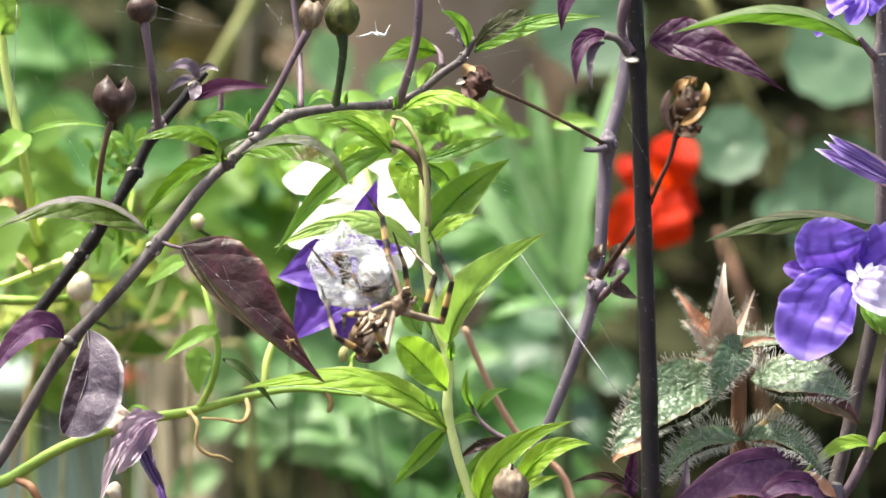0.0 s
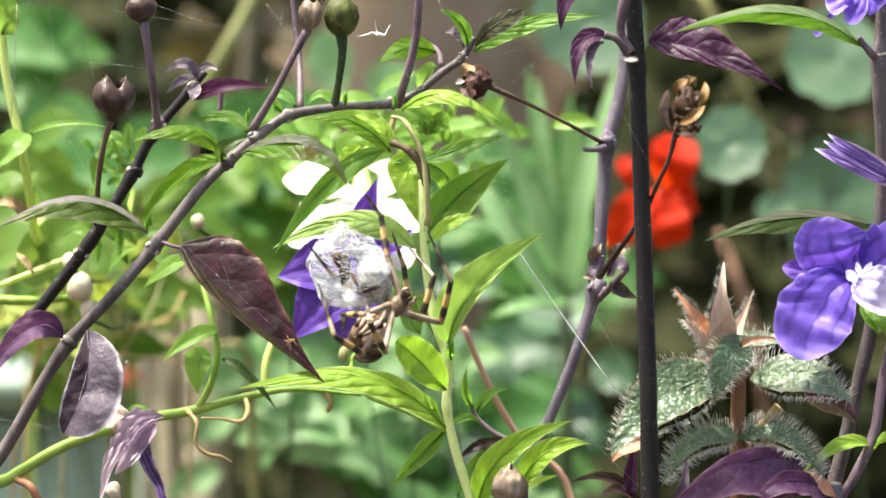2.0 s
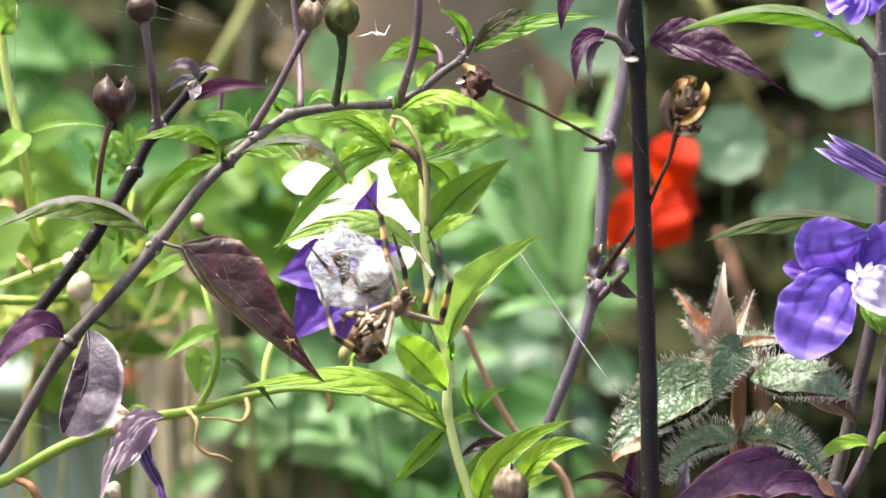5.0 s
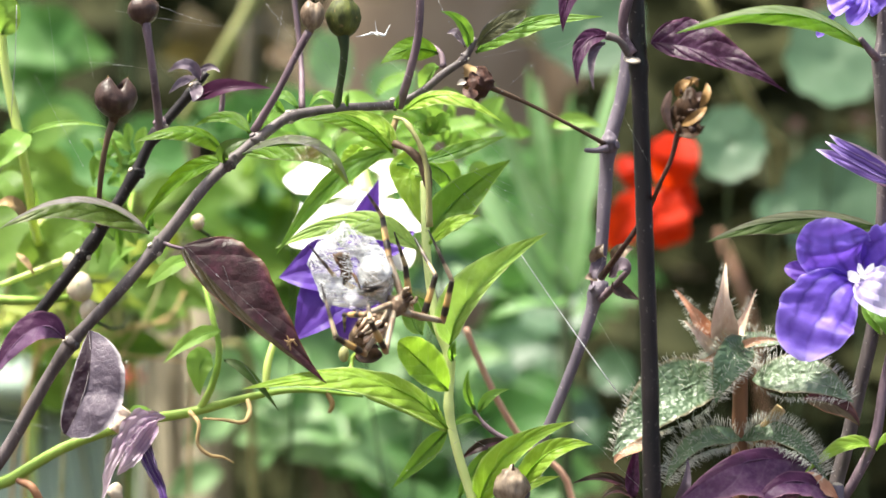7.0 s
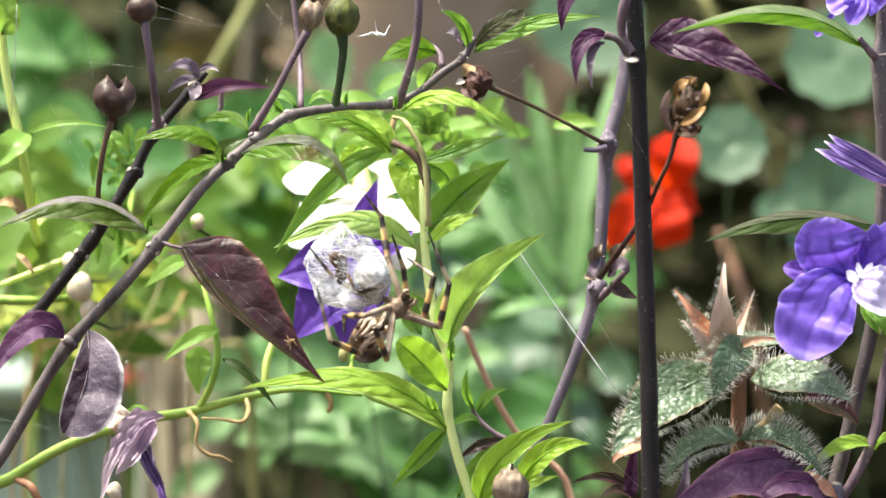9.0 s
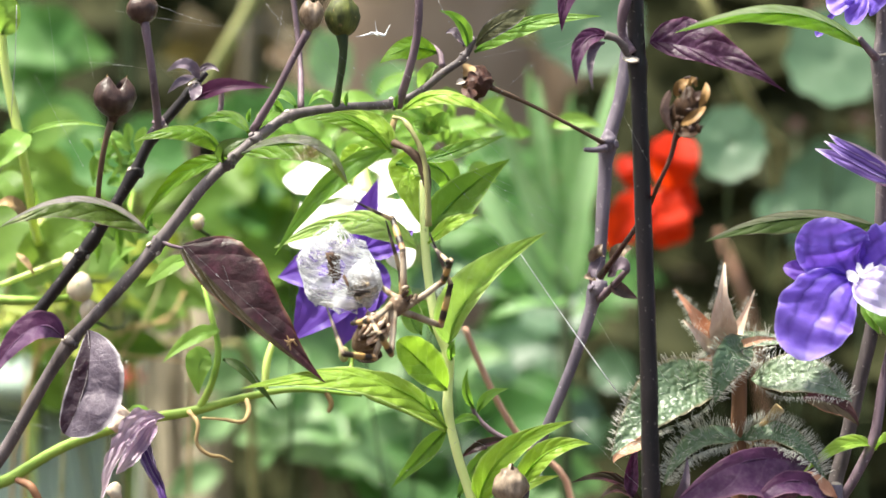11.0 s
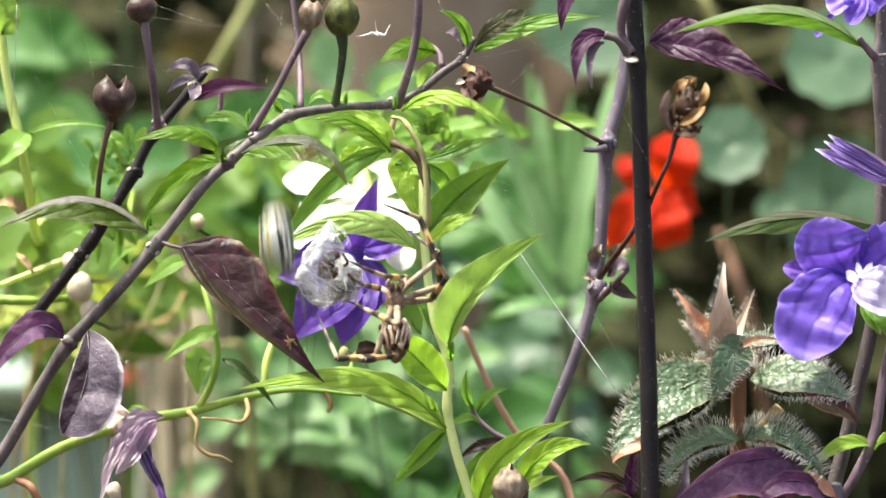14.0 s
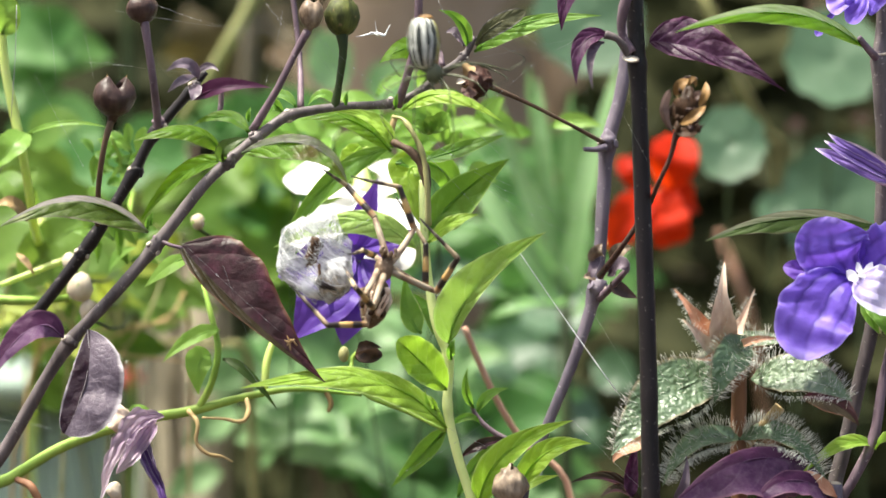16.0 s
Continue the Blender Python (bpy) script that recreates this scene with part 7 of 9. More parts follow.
def build_spider():
    """Origin in the head part; the abdomen hangs along -z; each limb runs along its own z."""
    spider = thing("orb_weaver_spider", "tan and brown orb-weaver spider with black-banded legs, wrapping prey", "spider")
    head = part("cephalothorax", ellipsoid(bmesh.new(), (0, 0, 0), (2.5, 2.2, 3.6), dent=0.15, rings=14, sides=18), BODY_SKIN, spider, "mottled tan head part")
    for s in (-1, 1):
        stem(head, FEMUR_SKIN, [Vector((s * 0.0012, -0.0012, 0.0030)), Vector((s * 0.0020, -0.0026, 0.0044)), Vector((s * 0.0014, -0.0030, 0.0056))], [0.5, 0.6, 0.45], name="palp")
        part("fang", ellipsoid(bmesh.new(), (s * 0.0008, -0.0016, 0.0036), (0.7, 0.7, 1.3)), BEE_SKIN, head)
        for z in (0.0026, 0.0031):
            part("eye", ellipsoid(bmesh.new(), (s * (0.0006 + z * 0.1), -0.0021, z), (0.25, 0.25, 0.25), rings=6, sides=8), BEE_DARK, head)
    bm = lathe(bmesh.new(), (0, 0.0006, -0.0034), (0, 0.05, -1), [(0.6, -0.6), (1.9, 0.4), (3.1, 2.0), (3.8, 4.2), (3.9, 6.4), (3.4, 8.8), (2.4, 10.8), (1.2, 12.2), (0.5, 12.8)], 20, 0.16)
    belly = part("abdomen", bm, BELLY_SKIN, spider, "mottled brown abdomen with cream lobes")
    rng = random.Random(4)
    for k in range(14):
        a, h = rng.uniform(0, 6.28), rng.uniform(1.5, 9.5)
        r = 3.5 * math.sin(math.pi * (h + 1.5) / 13) + 0.3
        p = Vector((r * math.cos(a), r * math.sin(a), -3.4 - h)) / 1000
        part("lobe", ellipsoid(bmesh.new(), p, (0.9, 0.9, 1.2), dent=0.3, rings=6, sides=8), HUSK_STRAW if k % 2 == 0 else HUSK_DARK, belly)
    for k in range(7):
        a = -2.7 + 0.4 * k
        line = [Vector(((3.55 * math.sin(math.pi * (h + 1.6) / 13.5) + 0.35) * math.cos(a + 0.12 * math.sin(h + k)), (3.55 * math.sin(math.pi * (h + 1.6) / 13.5) + 0.35) * math.sin(a + 0.12 * math.sin(h + k)), -3.4 - h)) / 1000 for h in (1.0 + k % 3, 3.5 + k % 2, 6.0, 8.0 + k % 3)]
        stem(belly, HUSK_STRAW if k % 3 else BUD_WHITE, line, [0.15, 0.5, 0.4, 0.15], name="cream_streak", rough=0.5)
    bm = bmesh.new()
    for k in range(320):
        a, h = rng.uniform(0, 6.28), rng.uniform(0, 11)
        r = 3.5 * math.sin(math.pi * (h + 1.5) / 13.5) / 1000
        p = Vector((r * math.cos(a), r * math.sin(a), -0.0034 - h / 1000))
        tube(bm, [p, p + Vector((math.cos(a), math.sin(a), -0.6)) * rng.uniform(0.0007, 0.0014)], [0.045, 0.015], 3, 1, 0)
    part("bristles", bm, FEMUR_SKIN, belly)
    legs = []
    for k in range(8):
        thin = 0.96 if k in (6, 7) else 1.1
        leg = part("leg", tube(bmesh.new(), [(0, 0, -0.0006), (0, 0, 0.0015), (0, 0.0002, FEMUR * 0.5), (0, 0, FEMUR * 0.9), (0, 0, FEMUR + 0.0002)], [0.65 * thin, 0.86 * thin, 0.82 * thin, 0.7 * thin, 0.62 * thin], 10, 6, 0.12), FEMUR_SKIN, spider, "banded jointed leg")
        shank = part("tibia", tube(bmesh.new(), [(0, 0, -0.0003), (0, 0.0002, TIBIA * 0.25), (0, 0, TIBIA * 0.6), (0, 0, TIBIA + 0.0002)], [0.75 * thin, 0.85 * thin, 0.78 * thin, 0.62 * thin], 10, 7, 0.12), TIBIA_SKIN, leg)
        foot = part("metatarsus", tube(bmesh.new(), [(0, 0, -0.0002), (0, 0.0001, SHIN * 0.3), (0, 0.0002, SHIN * 0.65), (0, 0, SHIN)], [0.6 * thin, 0.5 * thin, 0.36 * thin, 0.16 * thin], 8, 7, 0.12), SHIN_SKIN, leg)
        legs.append((leg, shank, foot))
    return spider, legs


def build_prey():
    """A bee bound in silk; origin at its middle."""
    prey = thing("silk_wrapped_bee", "bee bound in a white silk shroud, held by the spider", "prey insect")
    rng = random.Random(11)
    bee = part("bee_abdomen", ellipsoid(bmesh.new(), (0.0060, -0.0036, -0.0014), (4.2, 4.4, 5.3), dent=0.5, freq=420, rings=16, sides=22), SILK_DENSE, prey, "bee's abdomen under dense white silk")
    part("abdomen_core", ellipsoid(bmesh.new(), (0.0060, -0.0032, -0.0016), (3.8, 4.0, 4.8)), SCAR, bee)
    for k in range(3):
        part("stripe", ellipsoid(bmesh.new(), (0.0052 - 0.0012 * k, -0.0042, -0.0034 - 0.0006 * k), (3.0, 4.4, 0.5), rings=6), BEE_DARK, bee)
    part("bee_thorax", ellipsoid(bmesh.new(), (-0.0020, -0.0016, 0.0008), (1.7, 2.6, 2.9), dent=0.7, freq=700, rings=14, sides=18), BEE_SKIN, prey, "furry brown bee thorax")
    part("bee_head", ellipsoid(bmesh.new(), (-0.0034, -0.0030, 0.0044), (1.5, 1.8, 1.2), dent=0.1), BEE_SKIN, prey, "dark bee head")
    for a, b, c in (((0.0, -0.0062, 0.000), (0.0010, -0.0078, -0.0020), (0.0020, -0.0072, -0.0042)), ((-0.003, -0.0060, 0.002), (-0.0042, -0.0072, 0.0030), (-0.0052, -0.0060, 0.0052))):
        stem(prey, BEE_SKIN, [Vector(a), Vector(b), Vector(c)], [0.4, 0.45, 0.25], name="bee_leg")
    for a, b, c, w in (((-0.002, -0.006, -0.002), (0.001, -0.0088, -0.006), (0.005, -0.006, -0.0095), 2.6), ((-0.003, -0.006, -0.001), (-0.006, -0.0078, -0.005), (-0.006, -0.006, -0.0090), 2.4)):
        leaf(prey, SILK_SHEET, Vector(a), Vector(b), Vector(c), w, name="bee_wing", face=(0, -1, -0.2), stalk=0.15)
    # a gathered sheet: flat films stretched between a few proud points, peaked above, open in front of the bee's thorax
    hull = bmesh.new()
    for k in range(24):
        z = 1 - 2 * (k + 0.5) / 24
        a = 2.39996 * k + rng.uniform(-0.3, 0.3)
        w = math.sqrt(1 - z * z)
        q = Vector((11.8 * w * math.cos(a), 7.0 * w * math.sin(a), 10.0 * z)) * rng.uniform(0.78, 1.12)
        hull.verts.new(q / 1000)
    for q in ((-12.6, -1.0, 2.6), (-3.0, -1.0, 13.4), (-9.6, -1.0, 8.4), (5.4, -1.0, 9.4), (11.6, -2.0, -1.0), (1.0, 0.0, -10.4), (-8.0, -3.0, -7.6)):
        hull.verts.new(Vector(q) / 1000)
    shell = bmesh.ops.convex_hull(hull, input=hull.verts[:])
    bmesh.ops.delete(hull, geom=list({g for g in shell["geom_interior"] + shell["geom_unused"] if isinstance(g, bmesh.types.BMVert)}), context="VERTS")
    bmesh.ops.subdivide_edges(hull, edges=hull.edges[:], cuts=3, use_grid_fill=True)
    for v in hull.verts:
        q = v.co * 1000
        v.co *= 1 + 0.09 * noise.noise(Vector((q.x * 0.25, q.y * 0.4, q.z * 0.9))) - 0.03
    hull.normal_update()
    gap = []
    for f in hull.faces:
        q = f.calc_center_median() * 1000 - Vector((-1.2, 0.0, 0.8))
        if math.hypot(q.x / 1.25, q.z) < (4.5 if q.y < 0 else 2.8):
            gap.append(f)
    tree = BVHTree.FromBMesh(hull)
    bmesh.ops.delete(hull, geom=gap, context="FACES")
    part("silk_shroud", hull, SILK_SHEET, prey, "translucent white silk shroud")
    tuft = bmesh.new()
    for _ in range(26):
        x = rng.gauss(-0.0028, 0.0026)
        p = Vector((x, rng.uniform(-0.006, 0.002), 0.0085 + rng.uniform(-0.002, 0.0005)))
        tube(tuft, [p, p + Vector((rng.gauss(0, 0.0012), rng.gauss(0, 0.001), 0.0022)), Vector((-0.0026 + rng.gauss(0, 0.0008), -0.001, 0.0125 + rng.uniform(0, 0.0015)))], [0.08, 0.07, 0.04], 3, 3, 0)
    part("silk_tuft", tuft, SILK, prey, "teased tuft of silk threads")
    wraps = bmesh.new()
    for k in range(210):
        if k % 5:
            n = Vector((rng.gauss(0.2, 0.14), rng.gauss(-0.35, 0.14), rng.gauss(1, 0.1))).normalized()
        else:
            n = Vector((rng.gauss(0, 1), rng.gauss(0, 1), rng.gauss(0, 1))).normalized()
        u = n.orthogonal().normalized()
        v = n.cross(u)
        a0, span, off = rng.uniform(0, 6.28), rng.uniform(1.6, 4.0), rng.choice((rng.uniform(-0.95, -0.2), rng.uniform(0.35, 0.95), rng.uniform(-0.8, 0.8)))
        line = []
        for i in range(9):
            a = a0 + span * i / 8
            q = (u * math.cos(a) + v * math.sin(a) + n * off).normalized()
            way = Vector((q.x * 11.6, q.y * 7.0, q.z * 9.8)) / 1000
            hit = tree.ray_cast(way * 3, -way)[0]
            line.append((hit or way) * 1.012)
        if k % 7 and any(q.y < 0 and math.hypot((q.x + 0.0012) / 1.25, q.z - 0.0008) < 0.0038 for q in line):
            continue
        w = rng.choice((0.025, 0.03, 0.035, 0.04, 0.05, 0.07, 0.16 if k % 2 else 0.1))
        tube(wraps, line, [w * 0.6, w, w * 0.6], 3, 2, 0)
    for k in range(70):
        # bands over the bee's abdomen
        n = Vector((rng.gauss(0.3, 0.5), rng.gauss(0, 0.6), rng.gauss(1, 0.4))).normalized()
        u = n.orthogonal().normalized()
        v = n.cross(u)
        a0, span, off = rng.uniform(0, 6.28), rng.uniform(0.8, 2.4), rng.uniform(-0.8, 0.8)
        line = []
        for i in range(7):
            a = a0 + span * i / 6
            q = (u * math.cos(a) + v * math.sin(a) + n * off).normalized()
            line.append(Vector((0.0060 + q.x * 0.0046, -0.0036 + q.y * 0.0048, -0.0014 + q.z * 0.0057)))
        tube(wraps, line, [0.03, 0.06, 0.03], 3, 2, 0)
    for k in range(18):
        # strands stretched across the opening
        a, b = rng.uniform(0, 6.28), rng.uniform(1.7, 4.2)
        ends = [Vector((-0.0012 + 0.0056 * math.cos(q), -0.0058 + rng.uniform(-0.0012, 0.0012), 0.0008 + 0.0046 * math.sin(q))) for q in (a, a + b)]
        tube(wraps, [ends[0], ends[0].lerp(ends[1], 0.5) + Vector((0, rng.uniform(-0.0008, 0.0022), rng.uniform(-0.0006, 0.0004))), ends[1]], [0.05, rng.choice((0.03, 0.04, 0.06)), 0.05], 3, 3, 0)
    part("silk_threads", wraps, SILK, prey, "criss-cross silk threads")
    return prey


def build_visitor():
    """The striped spider that swings in; origin at its waist, abdomen along +z."""
    visitor = thing("silver_striped_spider", "small silver spider with uneven black stripes, hanging on a thread", "spider")
    rings = [(0.8, 0), (2.4, 0.6), (3.7, 2.6), (4.25, 5.6), (4.2, 8.8), (3.7, 11.2), (2.9, 12.8), (1.0, 13.5)]
    abdomen = part("abdomen", lathe(bmesh.new(), (0, 0, 0), (0, 0, 1), rings, 24, 0.05), SILVER_SKIN, visitor, "silver abdomen")
    for k, (turn, width, skin, label) in enumerate(((-2.75, 0.20, STRIPE_SKIN, "black stripe"), (-2.32, 0.13, STRIPE_SKIN, "black stripe"), (-1.85, 0.24, STRIPE_SKIN, "black stripe"), (-1.28, 0.15, STRIPE_SKIN, "black stripe"), (-0.78, 0.25, STRIPE_SKIN, "black stripe"), (-0.42, 0.13, STRIPE_YELLOW, "yellow stripe"),
                                                    (-0.08, 0.22, STRIPE_SKIN, "black stripe"), (0.55, 0.16, STRIPE_SKIN, "black stripe"), (1.1, 0.2, STRIPE_SKIN, "black stripe"), (2.1, 0.2, STRIPE_SKIN, "black stripe"), (2.75, 0.17, STRIPE_YELLOW, "yellow stripe"))):
        bm = bmesh.new()
        profile = spline([Vector((r, 0, h)) for r, h in rings[1:7]], 4)
        rows = []
        for i, q in enumerate(profile):
            s = i / (len(profile) - 1)
            half = 0.72 * width * (0.35 + 0.65 * math.sin(math.pi * min(1.0, 0.12 + s * 0.82))) * (1 + 0.45 * noise.noise(Vector((k * 3.7, s * 5, 0))))
            mid = turn + 0.09 * noise.noise(Vector((s * 3, k * 2.3, 4)))
            rows.append([bm.verts.new(Vector((lift * q.x * math.cos(mid + half * u), lift * q.x * math.sin(mid + half * u), q.z)) / 1000) for u, lift in ((-1, 0.985), (-0.6, 1.022), (0.6, 1.022), (1, 0.985))])
        for a, b in zip(rows, rows[1:]):
            for u in range(3):
                bm.faces.new((a[u], a[u + 1], b[u + 1], b[u]))
        part("stripe", bm, skin, abdomen, label)
    panel = part("belly_panel", ellipsoid(bmesh.new(), (0, 0.0027, 0.0060), (1.8, 1.75, 5.4), dent=0.2), BELLY_SKIN, abdomen, "brown panel under the abdomen")
    for side in (-1, 1):
        stem(panel, BUD_WHITE, [Vector((side * 0.0016, 0.0040, 0.0015)), Vector((side * 0.0022, 0.0042, 0.0060)), Vector((side * 0.0018, 0.0039, 0.0105))], [0.3, 0.45, 0.3], name="cream_streak")
    part("spinnerets", ellipsoid(bmesh.new(), (0.0010, -0.0006, 0.0132), (1.9, 1.6, 1.0), dent=0.3), HUSK_AMBER, abdomen, "amber tip of the abdomen")
    head = part("cephalothorax", ellipsoid(bmesh.new(), (0.0024, -0.0006, -0.0014), (2.3, 1.9, 2.7), dent=0.1), THIN_LEG_SKIN, visitor, "olive-brown head part")
    for side in (-1, 1):
        stem(head, THIN_LEG_SKIN, [Vector((0.0028 + side * 0.0008, -0.0014, -0.0034)), Vector((0.0030 + side * 0.0014, -0.0022, -0.0046)), Vector((0.0032 + side * 0.0009, -0.0024, -0.0058))], [0.3, 0.35, 0.2], name="palp")
        for k, (reach, rise, drop, back) in enumerate(((0.003, -0.004, -0.022, -0.004), (0.010, -0.003, -0.014, -0.006), (0.012, 0.000, -0.005, 0.006), (0.013, -0.001, 0.006, 0.006))):
            hip = Vector((0.0024 + side * 0.0014, -0.0008, -0.0022 + 0.0006 * k))
            reach, drop = reach * (1 + 0.22 * side * (k - 1.2)), drop * (1 - 0.2 * side * (k % 2))
            leg = stem(visitor, THIN_LEG_SKIN, [hip, hip + Vector((side * reach * 0.55, back * 0.5, rise + 0.002)), hip + Vector((side * reach, back, rise))], [0.32, 0.3, 0.2], name="leg")
            stem(leg, THIN_LEG_SKIN, [hip + Vector((side * reach, back, rise)), hip + Vector((side * reach * 1.25, back, (rise + drop) / 2)), hip + Vector((side * reach * 0.95, back * 0.6, drop))], [0.2, 0.15, 0.07], name="tarsus")
    stem(visitor, WEB, [Vector((0, 0, 0.0134)), Vector((0.002, 0, 0.06)), Vector((0.004, 0, 0.16))], [0.025, 0.025, 0.025], name="dragline", sides=4)
    return visitor


def build_web():
    web = thing("orb_web", "torn orb web of fine glinting threads between the stems", "spider web")
    lines = ((V(19.5, -8.0, 0.1), V(32.2, -8.0, -18.5), V(45.4, -12.0, -37.2), 0.14), (V(45.4, -12.0, -37.2), V(51.1, -16.0, -44.2), V(56.1, -20.0, -50.2), 0.05), (V(-14.1, 0.0, 34.6), V(2.4, -4.0, 18.1), V(21.0, -8.0, -3.1), 0.04),
             (V(-12.6, 0.0, 36.1), V(14.3, -8.0, 16.5), V(43.9, 6.0, 5.4), 0.04), (V(-1.4, 6.0, 66.5), V(1.7, 6.0, 60.5), V(7.0, 8.0, 53.0), 0.06), (V(-45.8, 4.0, 63.4), V(-33.7, 2.0, 52.7), V(-24.7, 6.0, 37.9), 0.04),
             (V(-88.0, 14.0, 64.0), V(-68.7, 10.0, 60.7), V(-45.6, 0.0, 57.1), 0.04), (V(-116.7, 20.0, 35.3), V(-115.5, 20.0, 53.6), V(-115.2, 20.0, 65.8), 0.12), (V(-24.7, 4.0, 43.8), V(-3.6, 4.0, 48.3), V(33.6, -10.0, 55.1), 0.04),
             (V(11.4, 0.0, 37.6), V(24.8, -6.0, 49.4), V(37.7, -20.0, 56.1), 0.04), (V(-118.0, 4.0, -45.3), V(-108.6, 0.0, -46.6), V(-99.2, -8.0, -48.4), 0.05), (V(-28.1, -10.0, 3.9), V(-26.2, -10.0, 6.8), V(-21.5, -4.0, 16.6), 0.04),
             (V(-23.2, -10.0, 5.4), V(-21.4, -10.0, 6.7), V(-18.5, -8.0, 8.3), 0.05), (V(-96.8, 20.0, 50.6), V(-90.7, 20.0, 49.9), V(-83.1, 20.0, 49.3), 0.04), (V(-57.9, 6.0, -25.5), V(-51.6, 0.0, -32.1), V(-47.7, -4.0, -37.2), 0.04),
             (V(-37.3, 20.0, -51.8), V(-22.0, 20.0, -60.9), V(-3.7, 20.0, -70.1), 0.04), (V(-33.6, 0.0, 57.1), V(-27.7, 4.0, 46.8), V(-14.2, 8.0, 37.9), 0.04), (V(-14.2, 4.0, 49.8), V(9.9, -4.0, 30.0), V(32.6, 6.0, 6.2), 0.04))
    lines += ((V(-90.5, 8.0, 50.0), V(-78.0, 7.0, 48.0), V(-66.3, 8.0, 47.3), 0.04), (V(-77.0, 10.0, 65.5), V(-67.2, 9.0, 61.8), V(-58.1, 10.0, 59.5), 0.04), (V(-47.2, 2.0, 65.5), V(-41.6, 1.0, 58.1), V(-36.7, 2.0, 52.0), 0.04), (V(-42.7, 4.0, 63.4), V(-44.7, 3.0, 52.9), V(-47.3, 4.0, 43.8), 0.04), (V(-68.8, -17.0, 2.4), V(-55.0, -18.0, -10.5), V(-41.9, -17.0, -22.3), 0.04), (V(-57.9, -8.0, -4.3), V(-52.0, -9.0, -21.3), V(-46.7, -8.0, -37.1), 0.04), (V(11.3, -8.0, 15.8), V(27.2, -9.0, 7.0), V(42.6, -8.0, -0.6), 0.04), (V(8.3, -8.0, 6.8), V(15.3, -9.0, 0.7), V(21.7, -8.0, -4.3), 0.04), (V(31.8, -20.0, -4.3), V(44.2, -21.0, -25.1), V(56.1, -20.0, -44.8), 0.04), (V(12.9, 0.0, -44.8), V(1.6, -1.0, -52.5), V(-10.3, 0.0, -59.1), 0.04), (V(-14.1, 2.0, -38.9), V(-1.1, 1.0, -46.2), V(11.4, 2.0, -52.4), 0.04), (V(21.0, -8.0, 56.7), V(27.6, -9.0, 51.6), V(33.6, -8.0, 47.8), 0.04), (V(-109.7, 12.0, 47.1), V(-102.5, 11.0, 33.6), V(-96.1, 12.0, 21.4), 0.04), (V(-96.1, 12.0, 57.8), V(-94.6, 11.0, 51.0), V(-93.8, 12.0, 45.6), 0.04), (V(44.9, -24.0, 38.3), V(50.3, -25.0, 28.1), V(55.1, -24.0, 19.2), 0.04), (V(-3.6, -4.0, 28.5), V(7.5, -5.0, 21.9), V(18.1, -4.0, 16.6), 0.04), (V(33.5, -12.0, -44.3), V(44.2, -13.0, -55.3), V(54.3, -12.0, -65.1), 0.04), (V(-24.7, 6.0, -49.6), V(-15.4, 5.0, -57.7), V(-6.6, 6.0, -64.7), 0.04), (V(-106.1, 14.0, 65.4), V(-104.6, 13.0, 53.4), V(-103.9, 14.0, 42.7), 0.04), (V(-34.3, 0.0, 57.1), V(-23.9, -1.0, 48.2), V(-14.1, 0.0, 40.6), 0.04))
    for a, b, c, r in lines:
        r = r if r > 0.1 else r * 0.6
        stem(web, SILK if r > 0.125 else WEB, [a, b, c], [r, r, r], name="thread", sides=4, steps=3, rough=0)
    rng = random.Random(5)
    specks = bmesh.new()
    for _ in range(300):
        a, b, c, r = rng.choice(lines)
        s = rng.random()
        p = a * (1 - s) ** 2 + (b * 2 - (a + c) / 2) * 2 * s * (1 - s) + c * s * s
        ellipsoid(specks, p, (rng.uniform(0.04, 0.11),) * 3, rings=4, sides=6)
    tagged(part("specks", specks, SILK, web, "specks of dust and dew on the threads"), kind="stuff")
    scrap = thing("silk_scrap", "white scrap of old silk and shed skin caught in the web", "silk scrap")
    for pts, rad in (((V(-23.0, 2.0, 56.4), V(-20.1, 2.0, 57.0), V(-17.4, 2.0, 57.3), V(-15.6, 2.0, 56.8), V(-14.9, 2.0, 58.0), V(-14.1, 2.0, 59.6)), (0.1, 0.2, 0.5, 0.3, 0.25, 0.12)), ((V(-17.4, 2.0, 57.2), V(-17.8, 2.0, 58.6), V(-18.1, 2.0, 60.6)), (0.3, 0.12, 0.06)), ((V(-19.6, 2.0, 57.0), V(-18.9, 1.5, 57.5), V(-17.2, 1.5, 56.6)), (0.15, 0.3, 0.2))):
        stem(scrap, SILK, list(pts), list(rad), name="strand", sides=6, rough=0.9)
    moth = thing("silk_scrap", "tiny pale insect remains on the purple leaf", "insect remains")
    for pts in ((V(-40.8, -16.0, -22.6), V(-40.2, -16.0, -24.1), V(-39.9, -16.0, -26.5)), (V(-40.8, -16.0, -25.3), V(-39.6, -16.0, -23.8), V(-38.1, -16.0, -25.3)), (V(-41.4, -16.0, -23.8), V(-40.2, -16.0, -24.4), V(-38.7, -16.0, -23.5))):
        stem(moth, HUSK_TAN, list(pts), [0.18, 0.39, 0.15], name="strand", sides=6, rough=0.4)
    return web


spider, spider_legs = build_spider()
prey = build_prey()
visitor = build_visitor()
build_web()

